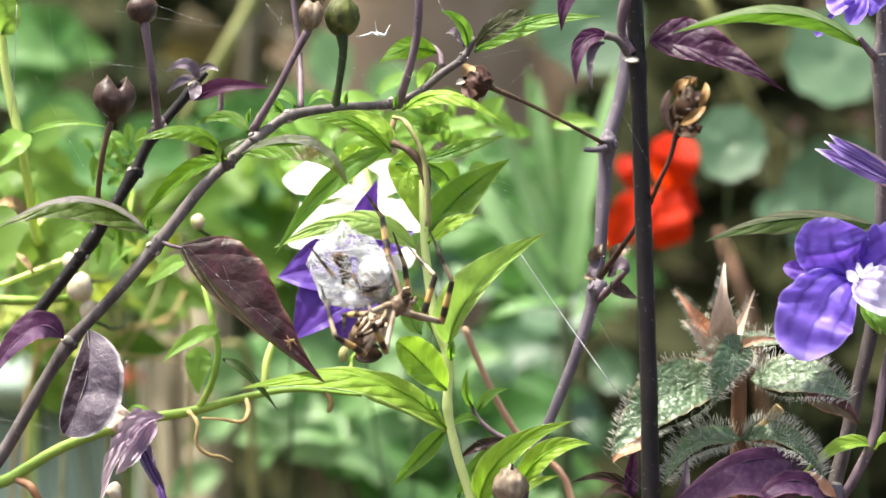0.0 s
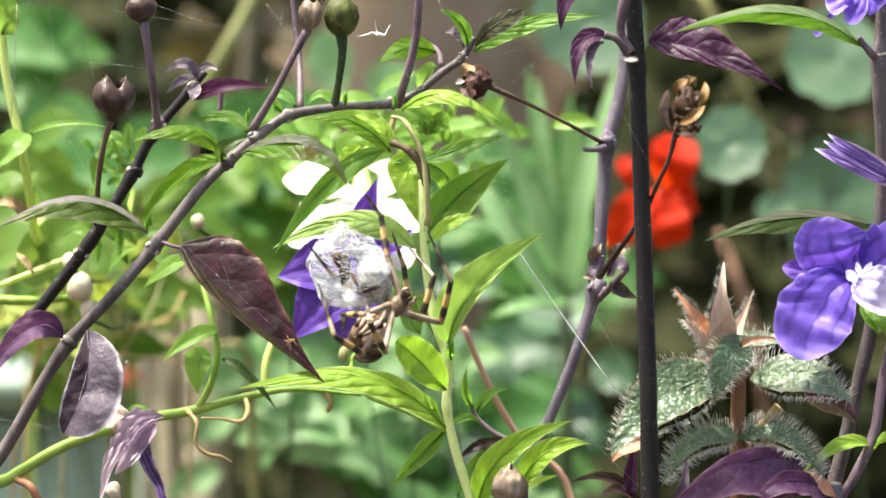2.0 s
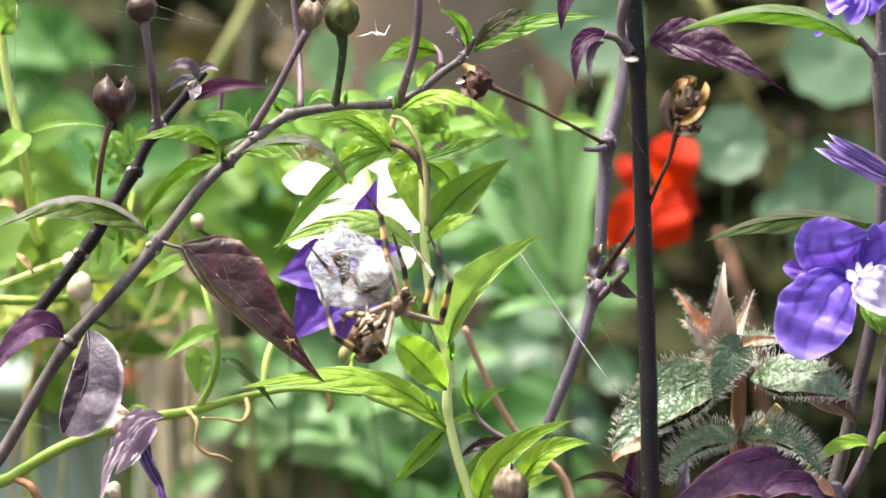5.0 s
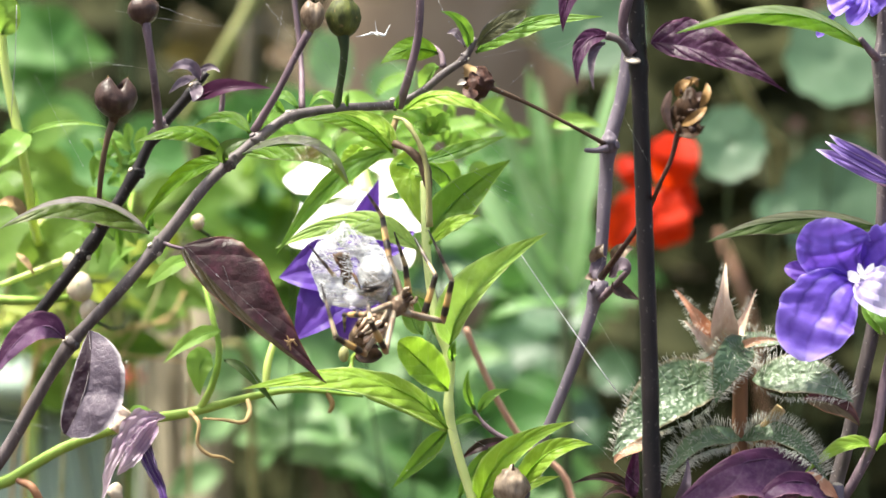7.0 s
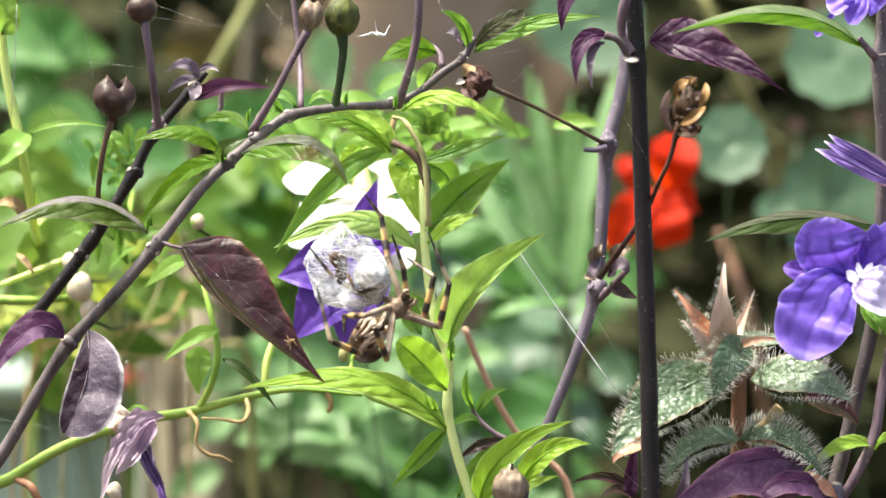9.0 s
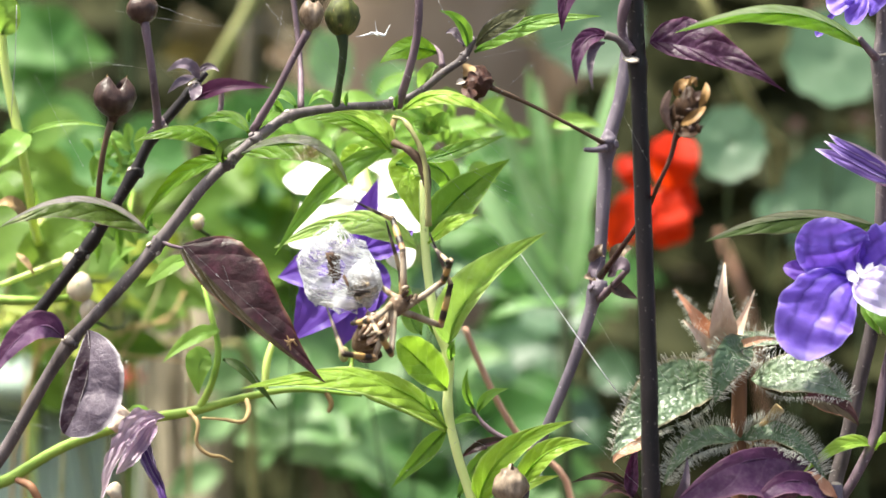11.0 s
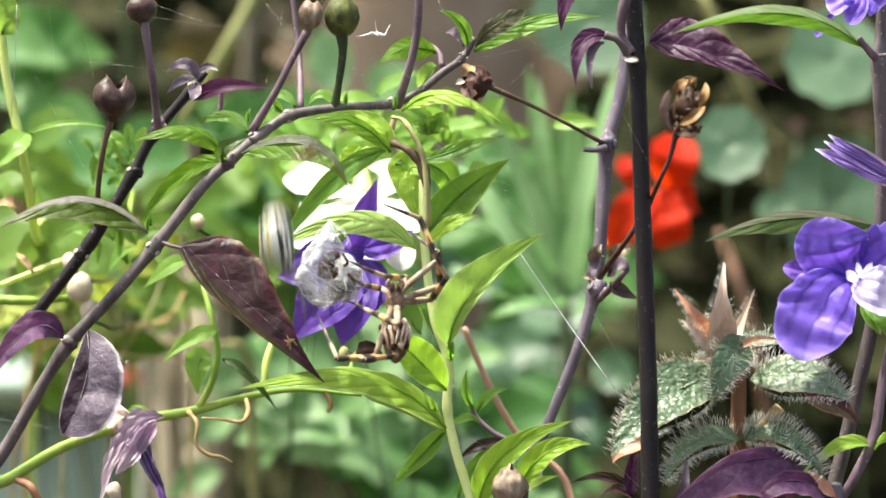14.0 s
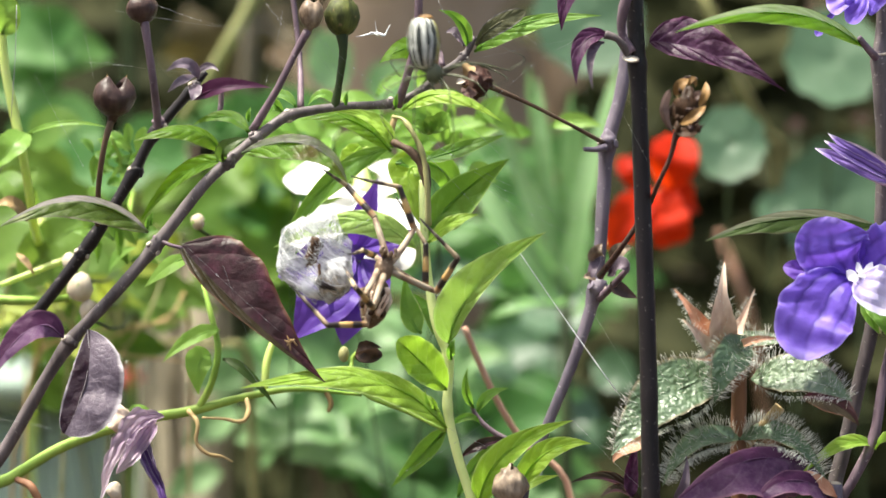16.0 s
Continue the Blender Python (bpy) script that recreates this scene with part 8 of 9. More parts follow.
# dried brown bud under the spider, on its own shoot
bud_shoot = thing("brown_bud_shoot", "small green shoot with a dry brown bud", "plant")
bud = part("bud", ellipsoid(bmesh.new(), V(-20.3, 20.0, -28.3), (3.90, 2.40, 2.25), dent=0.5, freq=300), HUSK_DARK, bud_shoot, "dry brown bud")
for base, mid, tip, w in ((V(-23.1, 16.0, -27.5), V(-20.3, 12.0, -25.9), V(-16.4, 14.0, -26.6), 1.35), (V(-23.4, 16.0, -28.5), V(-20.0, 12.0, -29.6), V(-16.7, 14.0, -29.3), 1.35)):
    leaf(bud, HUSK_DARK, base, mid, tip, w, name="bud_scale", stalk=0, ripple=0.3, long=8, wide=2)
part("bud_base", ellipsoid(bmesh.new(), V(-26.8, 22.0, -28.5), (1.50, 1.50, 2.10), dent=0.1), STEM_STRAW, bud_shoot, "pale green bud base")
stem(bud_shoot, STEM_LIME, [V(-22.9, 22.0, -27.7), V(-24.8, 22.0, -30.4), V(-21.9, 16.0, -38.2), V(-9.7, 12.0, -43.5), V(0.6, 5.0, -48.1)], [0.6, 0.7, 0.7, 0.7, 0.8])


# ---- what moves ----
def motions():
    walk(spider, [(0, pose(-0.0120, -0.0260, 0.5852, 0, 50, 0)),
                  (4, pose(-0.0123, -0.0260, 0.5850, 0, 50, 0)),
                  (8, pose(-0.0118, -0.0260, 0.5852, 0, 50, 0)),
                  (9.2, pose(-0.0120, -0.0260, 0.5845, 0, 49, 0)),
                  (11.5, pose(-0.0116, -0.0260, 0.5862, 0, 41, 0)),
                  (12, pose(-0.0109, -0.0260, 0.5877, 0, 30, 0)),
                  (12.5, pose(-0.0116, -0.0260, 0.5877, 0, 25, 0)),
                  (13, pose(-0.0101, -0.0260, 0.5884, 0, 5, 0)),
                  (13.5, pose(-0.0120, -0.0260, 0.5873, 0, 0, 0)),
                  (14, pose(-0.0123, -0.0260, 0.5866, 0, 0, 0)),
                  (14.5, pose(-0.0152, -0.0260, 0.5891, 0, 4, 0)),
                  (15, pose(-0.0130, -0.0260, 0.5933, 0, 15, 0)),
                  (15.5, pose(-0.0120, -0.0260, 0.5947, 0, 15, 0)),
                  (16, pose(-0.0152, -0.0260, 0.5950, 0, 15, 0))])
    leg, shank, foot = spider_legs[0]
    walk(leg, [(0, pose(0.0016, 0.0003, -0.0003, 35, -54, 179)), (4, pose(0.0016, 0.0003, -0.0003, 36, -54, 178)), (8, pose(0.0016, 0.0003, -0.0003, 34, -53, 180)), (9.2, pose(0.0016, 0.0003, -0.0003, 43, -59, 174)), (11.5, pose(0.0016, 0.0003, -0.0003, 43, -67, 170)), (12, pose(0.0016, 0.0003, -0.0003, 60, -81, 137)), (12.5, pose(0.0016, 0.0003, -0.0003, 122, -83, 89)), (13, pose(0.0016, 0.0003, -0.0003, -173, -60, 23)), (13.5, pose(0.0016, 0.0003, -0.0003, -151, -57, 19)), (14, pose(0.0016, 0.0003, -0.0003, -83, -72, -40)), (14.5, pose(0.0016, 0.0003, -0.0003, -104, -75, -24)), (15, pose(0.0016, 0.0003, -0.0003, -36, -76, -111)), (15.5, pose(0.0016, 0.0003, -0.0003, -123, -78, -51)), (16, pose(0.0016, 0.0003, -0.0003, -130, -76, -36))])
    walk(shank, [(0, pose(0, 0, 0.0136, -111, 56, -90)), (4, pose(0, 0, 0.0136, -111, 55, -90)), (8, pose(0, 0, 0.0136, -113, 56, -90)), (9.2, pose(0, 0, 0.0136, -105, 51, -97)), (11.5, pose(0, 0, 0.0136, -125, 55, -99)), (12, pose(0, 0, 0.0136, -152, 66, -124)), (12.5, pose(0, 0, 0.0136, -124, 56, -107)), (13, pose(0, 0, 0.0136, -148, 55, -121)), (13.5, pose(0, 0, 0.0136, -145, 44, -106)), (14, pose(0, 0, 0.0136, -124, 36, -74)), (14.5, pose(0, 0, 0.0136, -108, 24, -120)), (15, pose(0, 0, 0.0136, -113, 46, -117)), (15.5, pose(0, 0, 0.0136, -107, 78, -104)), (16, pose(0, 0, 0.0136, -90, 72, -69))])
    walk(foot, [(0, pose(0.0110, 0.0034, 0.0112, -139, 41, -145)), (4, pose(0.0110, 0.0035, 0.0112, -138, 39, -144)), (8, pose(0.0109, 0.0037, 0.0111, -139, 41, -145)), (9.2, pose(0.0116, 0.0009, 0.0117, -137, 36, -142)), (11.5, pose(0.0104, 0.0039, 0.0097, -142, 36, -146)), (12, pose(0.0100, 0.0046, 0.0093, -165, 35, -161)), (12.5, pose(0.0110, 0.0023, 0.0099, -149, 28, -153)), (13, pose(0.0096, 0.0037, 0.0079, -157, 23, -155)), (13.5, pose(0.0083, 0.0046, 0.0066, -136, 25, -141)), (14, pose(0.0084, 0.0064, 0.0082, -139, 29, -133)), (14.5, pose(0.0104, -0.0043, 0.0102, -119, 27, -141)), (15, pose(0.0112, -0.0019, 0.0104, -146, 26, -170)), (15.5, pose(0.0118, 0.0005, 0.0129, 169, 21, 178)), (16, pose(0.0110, 0.0043, 0.0136, -172, 21, -179))])
    leg, shank, foot = spider_legs[1]
    walk(leg, [(0, pose(0.0018, 0.0003, 0.0006, 67, -66, 179)), (4, pose(0.0018, 0.0003, 0.0006, 68, -66, 178)), (8, pose(0.0018, 0.0003, 0.0006, 66, -66, 180)), (9.2, pose(0.0018, 0.0003, 0.0006, 60, -65, -174)), (11.5, pose(0.0018, 0.0003, 0.0006, 2, -16, -130)), (12, pose(0.0018, 0.0003, 0.0006, -10, -24, -126)), (12.5, pose(0.0018, 0.0003, 0.0006, -20, -23, -126)), (13, pose(0.0018, 0.0003, 0.0006, -37, -47, -103)), (13.5, pose(0.0018, 0.0003, 0.0006, -55, -53, -88)), (14, pose(0.0018, 0.0003, 0.0006, -63, -58, -72)), (14.5, pose(0.0018, 0.0003, 0.0006, -56, -55, -91)), (15, pose(0.0018, 0.0003, 0.0006, -27, -58, -100)), (15.5, pose(0.0018, 0.0003, 0.0006, -127, -70, -10)), (16, pose(0.0018, 0.0003, 0.0006, -130, -70, -10))])
    walk(shank, [(0, pose(0, 0, 0.0136, -100, 24, -100)), (4, pose(0, 0, 0.0136, -101, 24, -101)), (8, pose(0, 0, 0.0136, -100, 23, -100)), (9.2, pose(0, 0, 0.0136, -100, 24, -102)), (11.5, pose(0, 0, 0.0136, -87, 33, -57)), (12, pose(0, 0, 0.0136, -76, 45, -121)), (12.5, pose(0, 0, 0.0136, -77, 52, -122)), (13, pose(0, 0, 0.0136, -89, 34, -131)), (13.5, pose(0, 0, 0.0136, -87, 30, -124)), (14, pose(0, 0, 0.0136, -109, 25, -100)), (14.5, pose(0, 0, 0.0136, -103, 34, -112)), (15, pose(0, 0, 0.0136, -116, 22, -102)), (15.5, pose(0, 0, 0.0136, -118, 18, -123)), (16, pose(0, 0, 0.0136, -120, 21, -123))])
    walk(foot, [(0, pose(0.0116, -0.0012, 0.0116, -73, 9, -160)), (4, pose(0.0115, -0.0012, 0.0115, -73, 7, -155)), (8, pose(0.0116, -0.0012, 0.0117, -73, 5, -149)), (9.2, pose(0.0115, -0.0017, 0.0118, -58, 18, -171)), (11.5, pose(0.0100, 0.0062, 0.0141, -56, 78, -165)), (12, pose(0.0088, -0.0076, 0.0155, 177, 45, 105)), (12.5, pose(0.0087, -0.0078, 0.0151, 169, 41, 100)), (13, pose(0.0089, -0.0077, 0.0137, -164, 45, 119)), (13.5, pose(0.0096, -0.0068, 0.0141, -157, 42, 126)), (14, pose(0.0112, -0.0003, 0.0100, -68, 50, -173)), (14.5, pose(0.0112, -0.0029, 0.0113, -81, 58, 169)), (15, pose(0.0108, -0.0004, 0.0088, -143, 46, 135)), (15.5, pose(0.0097, -0.0042, 0.0083, -136, 34, 173)), (16, pose(0.0097, -0.0039, 0.0081, -140, 37, 173))])
    leg, shank, foot = spider_legs[2]
    walk(leg, [(0, pose(0.0012, 0.0005, 0.0014, 83, -74, 178)), (4, pose(0.0012, 0.0005, 0.0014, 83, -74, 178)), (8, pose(0.0012, 0.0005, 0.0014, 84, -74, 178)), (9.2, pose(0.0012, 0.0005, 0.0014, 94, -75, 169)), (11.5, pose(0.0012, 0.0005, 0.0014, 150, -77, 117)), (12, pose(0.0012, 0.0005, 0.0014, -26, -78, -45)), (12.5, pose(0.0012, 0.0005, 0.0014, -39, -73, -37)), (13, pose(0.0012, 0.0005, 0.0014, -61, -55, -18)), (13.5, pose(0.0012, 0.0005, 0.0014, -64, -50, -17)), (14, pose(0.0012, 0.0005, 0.0014, -61, -46, -27)), (14.5, pose(0.0012, 0.0005, 0.0014, -29, -32, -51)), (15, pose(0.0012, 0.0005, 0.0014, -130, -72, 63)), (15.5, pose(0.0012, 0.0005, 0.0014, -36, -55, -74)), (16, pose(0.0012, 0.0005, 0.0014, -17, -37, -87))])
    walk(shank, [(0, pose(0, 0, 0.0136, -102, 6, -132)), (4, pose(0, 0, 0.0136, -102, 6, -132)), (8, pose(0, 0, 0.0136, -102, 6, -131)), (9.2, pose(0, 0, 0.0136, -102, 3, -130)), (11.5, pose(0, 0, 0.0136, -106, -6, -131)), (12, pose(0, 0, 0.0136, -142, -9, -137)), (12.5, pose(0, 0, 0.0136, -141, -23, -151)), (13, pose(0, 0, 0.0136, -147, -23, -151)), (13.5, pose(0, 0, 0.0136, -144, -14, -145)), (14, pose(0, 0, 0.0136, -154, -14, -151)), (14.5, pose(0, 0, 0.0136, -126, 30, -117)), (15, pose(0, 0, 0.0136, -147, -24, -134)), (15.5, pose(0, 0, 0.0136, -89, 36, -137)), (16, pose(0, 0, 0.0136, -56, 41, -118))])
    walk(foot, [(0, pose(0.0088, -0.0075, 0.0112, -148, 5, -143)), (4, pose(0.0087, -0.0076, 0.0111, -148, 6, -143)), (8, pose(0.0089, -0.0074, 0.0112, -148, 5, -143)), (9.2, pose(0.0089, -0.0074, 0.0111, -147, 3, -143)), (11.5, pose(0.0083, -0.0077, 0.0103, -105, -7, -143)), (12, pose(0.0040, -0.0062, 0.0044, -75, -3, -147)), (12.5, pose(0.0005, -0.0083, 0.0052, -143, -7, -168)), (13, pose(-0.0003, -0.0075, 0.0045, -137, -7, -169)), (13.5, pose(0.0021, -0.0070, 0.0043, -129, -8, -171)), (14, pose(0.0003, -0.0058, 0.0033, -131, -3, -173)), (14.5, pose(0.0100, -0.0011, 0.0075, 162, 7, -176)), (15, pose(0.0018, -0.0073, 0.0045, -101, -45, -167)), (15.5, pose(0.0080, -0.0087, 0.0137, -151, -15, 174)), (16, pose(0.0065, -0.0084, 0.0186, -126, 21, -172))])
    leg, shank, foot = spider_legs[3]
    walk(leg, [(0, pose(0.0006, 0.0008, 0.0018, 18, 68, -180)), (4, pose(0.0006, 0.0008, 0.0018, 15, 68, -179)), (8, pose(0.0006, 0.0008, 0.0018, 22, 68, -179)), (9.2, pose(0.0006, 0.0008, 0.0018, 12, 67, -180)), (11.5, pose(0.0006, 0.0008, 0.0018, 3, 29, 175)), (12, pose(0.0006, 0.0008, 0.0018, 21, 9, 173)), (12.5, pose(0.0006, 0.0008, 0.0018, 19, -1, 172)), (13, pose(0.0006, 0.0008, 0.0018, 29, -26, 168)), (13.5, pose(0.0006, 0.0008, 0.0018, 21, -38, 163)), (14, pose(0.0006, 0.0008, 0.0018, 22, -46, 159)), (14.5, pose(0.0006, 0.0008, 0.0018, 38, -22, 174)), (15, pose(0.0006, 0.0008, 0.0018, 13, 32, -167)), (15.5, pose(0.0006, 0.0008, 0.0018, 16, 39, -165)), (16, pose(0.0006, 0.0008, 0.0018, 30, 28, -170))])
    walk(shank, [(0, pose(0, 0, 0.0136, 10, -8, 2)), (4, pose(0, 0, 0.0136, 12, -9, 2)), (8, pose(0, 0, 0.0136, 4, -8, 3)), (9.2, pose(0, 0, 0.0136, 13, -9, 1)), (11.5, pose(0, 0, 0.0136, 37, 28, 5)), (12, pose(0, 0, 0.0136, 13, 39, -4)), (12.5, pose(0, 0, 0.0136, 11, 45, -2)), (13, pose(0, 0, 0.0136, -13, 57, -10)), (13.5, pose(0, 0, 0.0136, 19, 62, 9)), (14, pose(0, 0, 0.0136, 8, 72, 19)), (14.5, pose(0, 0, 0.0136, 1, 41, -20)), (15, pose(0, 0, 0.0136, 5, 21, 3)), (15.5, pose(0, 0, 0.0136, 17, 10, 2)), (16, pose(0, 0, 0.0136, -1, 23, -3))])
    walk(foot, [(0, pose(-0.0015, -0.0022, 0.0251, -79, 16, -5)), (4, pose(-0.0017, -0.0025, 0.0250, -76, 16, -5)), (8, pose(-0.0016, -0.0009, 0.0252, -83, 15, -5)), (9.2, pose(-0.0018, -0.0026, 0.0249, -73, 17, -6)), (11.5, pose(0.0050, -0.0066, 0.0220, -78, 54, -40)), (12, pose(0.0070, -0.0032, 0.0225, -103, 43, -75)), (12.5, pose(0.0081, -0.0025, 0.0218, -114, 48, -78)), (13, pose(0.0100, 0.0008, 0.0198, -123, 38, -94)), (13.5, pose(0.0103, -0.0023, 0.0189, -128, 48, -105)), (14, pose(0.0110, 0.0021, 0.0173, -158, 62, -99)), (14.5, pose(0.0072, -0.0028, 0.0225, -81, 43, -29)), (15, pose(0.0042, -0.0009, 0.0245, -33, 21, -20)), (15.5, pose(0.0020, -0.0033, 0.0247, -48, 11, -18)), (16, pose(0.0046, 0, 0.0244, -92, 18, -27))])
    leg, shank, foot = spider_legs[4]
    walk(leg, [(0, pose(-0.0008, -0.0012, -0.0016, 174, -21, 0)), (4, pose(-0.0008, -0.0012, -0.0016, 174, -19, 0)), (8, pose(-0.0008, -0.0012, -0.0016, 174, -21, 0)), (9.2, pose(-0.0008, -0.0012, -0.0016, 174, -13, -1)), (11.5, pose(-0.0008, -0.0012, -0.0016, 173, -29, 2)), (12, pose(-0.0008, -0.0012, -0.0016, 174, -14, 1)), (12.5, pose(-0.0008, -0.0012, -0.0016, 172, -36, 5)), (13, pose(-0.0008, -0.0012, -0.0016, 174, 2, 2)), (13.5, pose(-0.0008, -0.0012, -0.0016, 175, 14, 1)), (14, pose(-0.0008, -0.0012, -0.0016, 175, 19, 1)), (14.5, pose(-0.0008, -0.0012, -0.0016, 174, 2, 2)), (15, pose(-0.0008, -0.0012, -0.0016, 173, -17, 3)), (15.5, pose(-0.0008, -0.0012, -0.0016, 173, -18, 3)), (16, pose(-0.0008, -0.0012, -0.0016, 174, 0, 1))])
    walk(shank, [(0, pose(0, 0, 0.0136, 75, -84, -117)), (4, pose(0, 0, 0.0136, 65, -85, -109)), (8, pose(0, 0, 0.0136, 60, -83, -103)), (9.2, pose(0, 0, 0.0136, 1, -77, -51)), (11.5, pose(0, 0, 0.0136, 59, -69, -102)), (12, pose(0, 0, 0.0136, 48, -64, -77)), (12.5, pose(0, 0, 0.0136, 51, -46, -59)), (13, pose(0, 0, 0.0136, 71, -62, -92)), (13.5, pose(0, 0, 0.0136, 65, -64, -88)), (14, pose(0, 0, 0.0136, 39, -63, -77)), (14.5, pose(0, 0, 0.0136, 52, -56, -81)), (15, pose(0, 0, 0.0136, 58, -55, -88)), (15.5, pose(0, 0, 0.0136, 66, -54, -85)), (16, pose(0, 0, 0.0136, 51, -63, -86))])
    walk(foot, [(0, pose(-0.0087, 0.0079, 0.0139, -170, -45, -175)), (4, pose(-0.0084, 0.0082, 0.0140, -173, -48, -175)), (8, pose(-0.0086, 0.0080, 0.0142, -175, -44, -175)), (9.2, pose(-0.0075, 0.0087, 0.0163, 177, -50, -174)), (11.5, pose(-0.0087, 0.0076, 0.0158, -161, -35, -177)), (12, pose(-0.0102, 0.0049, 0.0170, -174, -44, -179)), (12.5, pose(-0.0106, 0, 0.0188, -161, -44, 175)), (13, pose(-0.0110, 0.0039, 0.0154, -165, -36, -175)), (13.5, pose(-0.0108, 0.0041, 0.0158, -151, -37, -172)), (14, pose(-0.0091, 0.0063, 0.0177, -155, -44, -173)), (14.5, pose(-0.0102, 0.0044, 0.0176, 179, -31, -174)), (15, pose(-0.0101, 0.0049, 0.0172, 179, -30, -174)), (15.5, pose(-0.0111, 0.0028, 0.0164, -149, -38, -177)), (16, pose(-0.0096, 0.0060, 0.0169, -176, -57, -177))])
    leg, shank, foot = spider_legs[5]
    walk(leg, [(0, pose(0.0004, -0.0014, -0.0016, 139, -40, 0)), (4, pose(0.0004, -0.0014, -0.0016, 139, -40, 0)), (8, pose(0.0004, -0.0014, -0.0016, 140, -40, -1)), (9.2, pose(0.0004, -0.0014, -0.0016, 147, -41, 2)), (11.5, pose(0.0004, -0.0014, -0.0016, 139, -37, 5)), (12, pose(0.0004, -0.0014, -0.0016, 147, -29, 7)), (12.5, pose(0.0004, -0.0014, -0.0016, 149, -37, 16)), (13, pose(0.0004, -0.0014, -0.0016, 123, -7, 4)), (13.5, pose(0.0004, -0.0014, -0.0016, 122, -2, 3)), (14, pose(0.0004, -0.0014, -0.0016, 108, -1, 1)), (14.5, pose(0.0004, -0.0014, -0.0016, 173, 5, -7)), (15, pose(0.0004, -0.0014, -0.0016, 175, -13, -7)), (15.5, pose(0.0004, -0.0014, -0.0016, 159, -16, -6)), (16, pose(0.0004, -0.0014, -0.0016, 130, -10, -11))])
    walk(shank, [(0, pose(0, 0, 0.0136, 89, -24, -157)), (4, pose(0, 0, 0.0136, 91, -25, -154)), (8, pose(0, 0, 0.0136, 91, -25, -157)), (9.2, pose(0, 0, 0.0136, 104, -25, -164)), (11.5, pose(0, 0, 0.0136, 78, -19, -152)), (12, pose(0, 0, 0.0136, 81, -17, -142)), (12.5, pose(0, 0, 0.0136, 119, -11, -137)), (13, pose(0, 0, 0.0136, 65, 2, -138)), (13.5, pose(0, 0, 0.0136, 65, 2, -139)), (14, pose(0, 0, 0.0136, 150, -2, -89)), (14.5, pose(0, 0, 0.0136, 110, -20, -164)), (15, pose(0, 0, 0.0136, 95, -15, -160)), (15.5, pose(0, 0, 0.0136, 74, -4, -152)), (16, pose(0, 0, 0.0136, 63, -5, -162))])
    walk(foot, [(0, pose(-0.0046, 0.0109, 0.0137, -154, -17, -165)), (4, pose(-0.0053, 0.0105, 0.0134, -154, -16, -164)), (8, pose(-0.0047, 0.0108, 0.0133, -153, -17, -165)), (9.2, pose(-0.0043, 0.0106, 0.0109, -143, -16, -167)), (11.5, pose(-0.0047, 0.0106, 0.0159, -155, -21, -173)), (12, pose(-0.0067, 0.0096, 0.0153, -148, -24, 180)), (12.5, pose(-0.0078, 0.0069, 0.0080, -130, -13, 175)), (13, pose(-0.0073, 0.0078, 0.0185, -170, -31, -174)), (13.5, pose(-0.0072, 0.0079, 0.0185, -175, -19, -171)), (14, pose(-0.0059, -0.0005, 0.0034, 176, -28, -165)), (14.5, pose(-0.0044, 0.0102, 0.0097, -107, -33, 153)), (15, pose(-0.0042, 0.0110, 0.0127, -114, -25, 158)), (15.5, pose(-0.0052, 0.0101, 0.0169, -126, -28, 164)), (16, pose(-0.0028, 0.0101, 0.0190, -170, -27, -172))])
    leg, shank, foot = spider_legs[6]
    walk(leg, [(0, pose(-0.0012, 0.0003, 0.0014, -134, 48, -1)), (4, pose(-0.0012, 0.0003, 0.0014, -134, 49, 0)), (8, pose(-0.0012, 0.0003, 0.0014, -133, 48, -1)), (9.2, pose(-0.0012, 0.0003, 0.0014, -133, 50, 1)), (11.5, pose(-0.0012, 0.0003, 0.0014, -83, 63, 31)), (12, pose(-0.0012, 0.0003, 0.0014, -62, 72, 45)), (12.5, pose(-0.0012, 0.0003, 0.0014, -49, 77, 52)), (13, pose(-0.0012, 0.0003, 0.0014, 43, 75, 141)), (13.5, pose(-0.0012, 0.0003, 0.0014, 40, 69, 142)), (14, pose(-0.0012, 0.0003, 0.0014, 63, 74, 165)), (14.5, pose(-0.0012, 0.0003, 0.0014, 66, 79, 166)), (15, pose(-0.0012, 0.0003, 0.0014, -155, 87, -49)), (15.5, pose(-0.0012, 0.0003, 0.0014, -12, 87, 90)), (16, pose(-0.0012, 0.0003, 0.0014, -10, 86, 88))])
    walk(shank, [(0, pose(0, 0, 0.0136, -95, -16, 17)), (4, pose(0, 0, 0.0136, -94, -15, 17)), (8, pose(0, 0, 0.0136, -95, -16, 17)), (9.2, pose(0, 0, 0.0136, -93, -14, 17)), (11.5, pose(0, 0, 0.0136, -147, 1, 10)), (12, pose(0, 0, 0.0136, -141, -1, 9)), (12.5, pose(0, 0, 0.0136, -148, 0, 10)), (13, pose(0, 0, 0.0136, -149, -4, 8)), (13.5, pose(0, 0, 0.0136, -149, 3, 11)), (14, pose(0, 0, 0.0136, -147, -5, 12)), (14.5, pose(0, 0, 0.0136, -158, -3, 13)), (15, pose(0, 0, 0.0136, -155, -14, 10)), (15.5, pose(0, 0, 0.0136, -148, 0, 15)), (16, pose(0, 0, 0.0136, -153, 1, 14))])
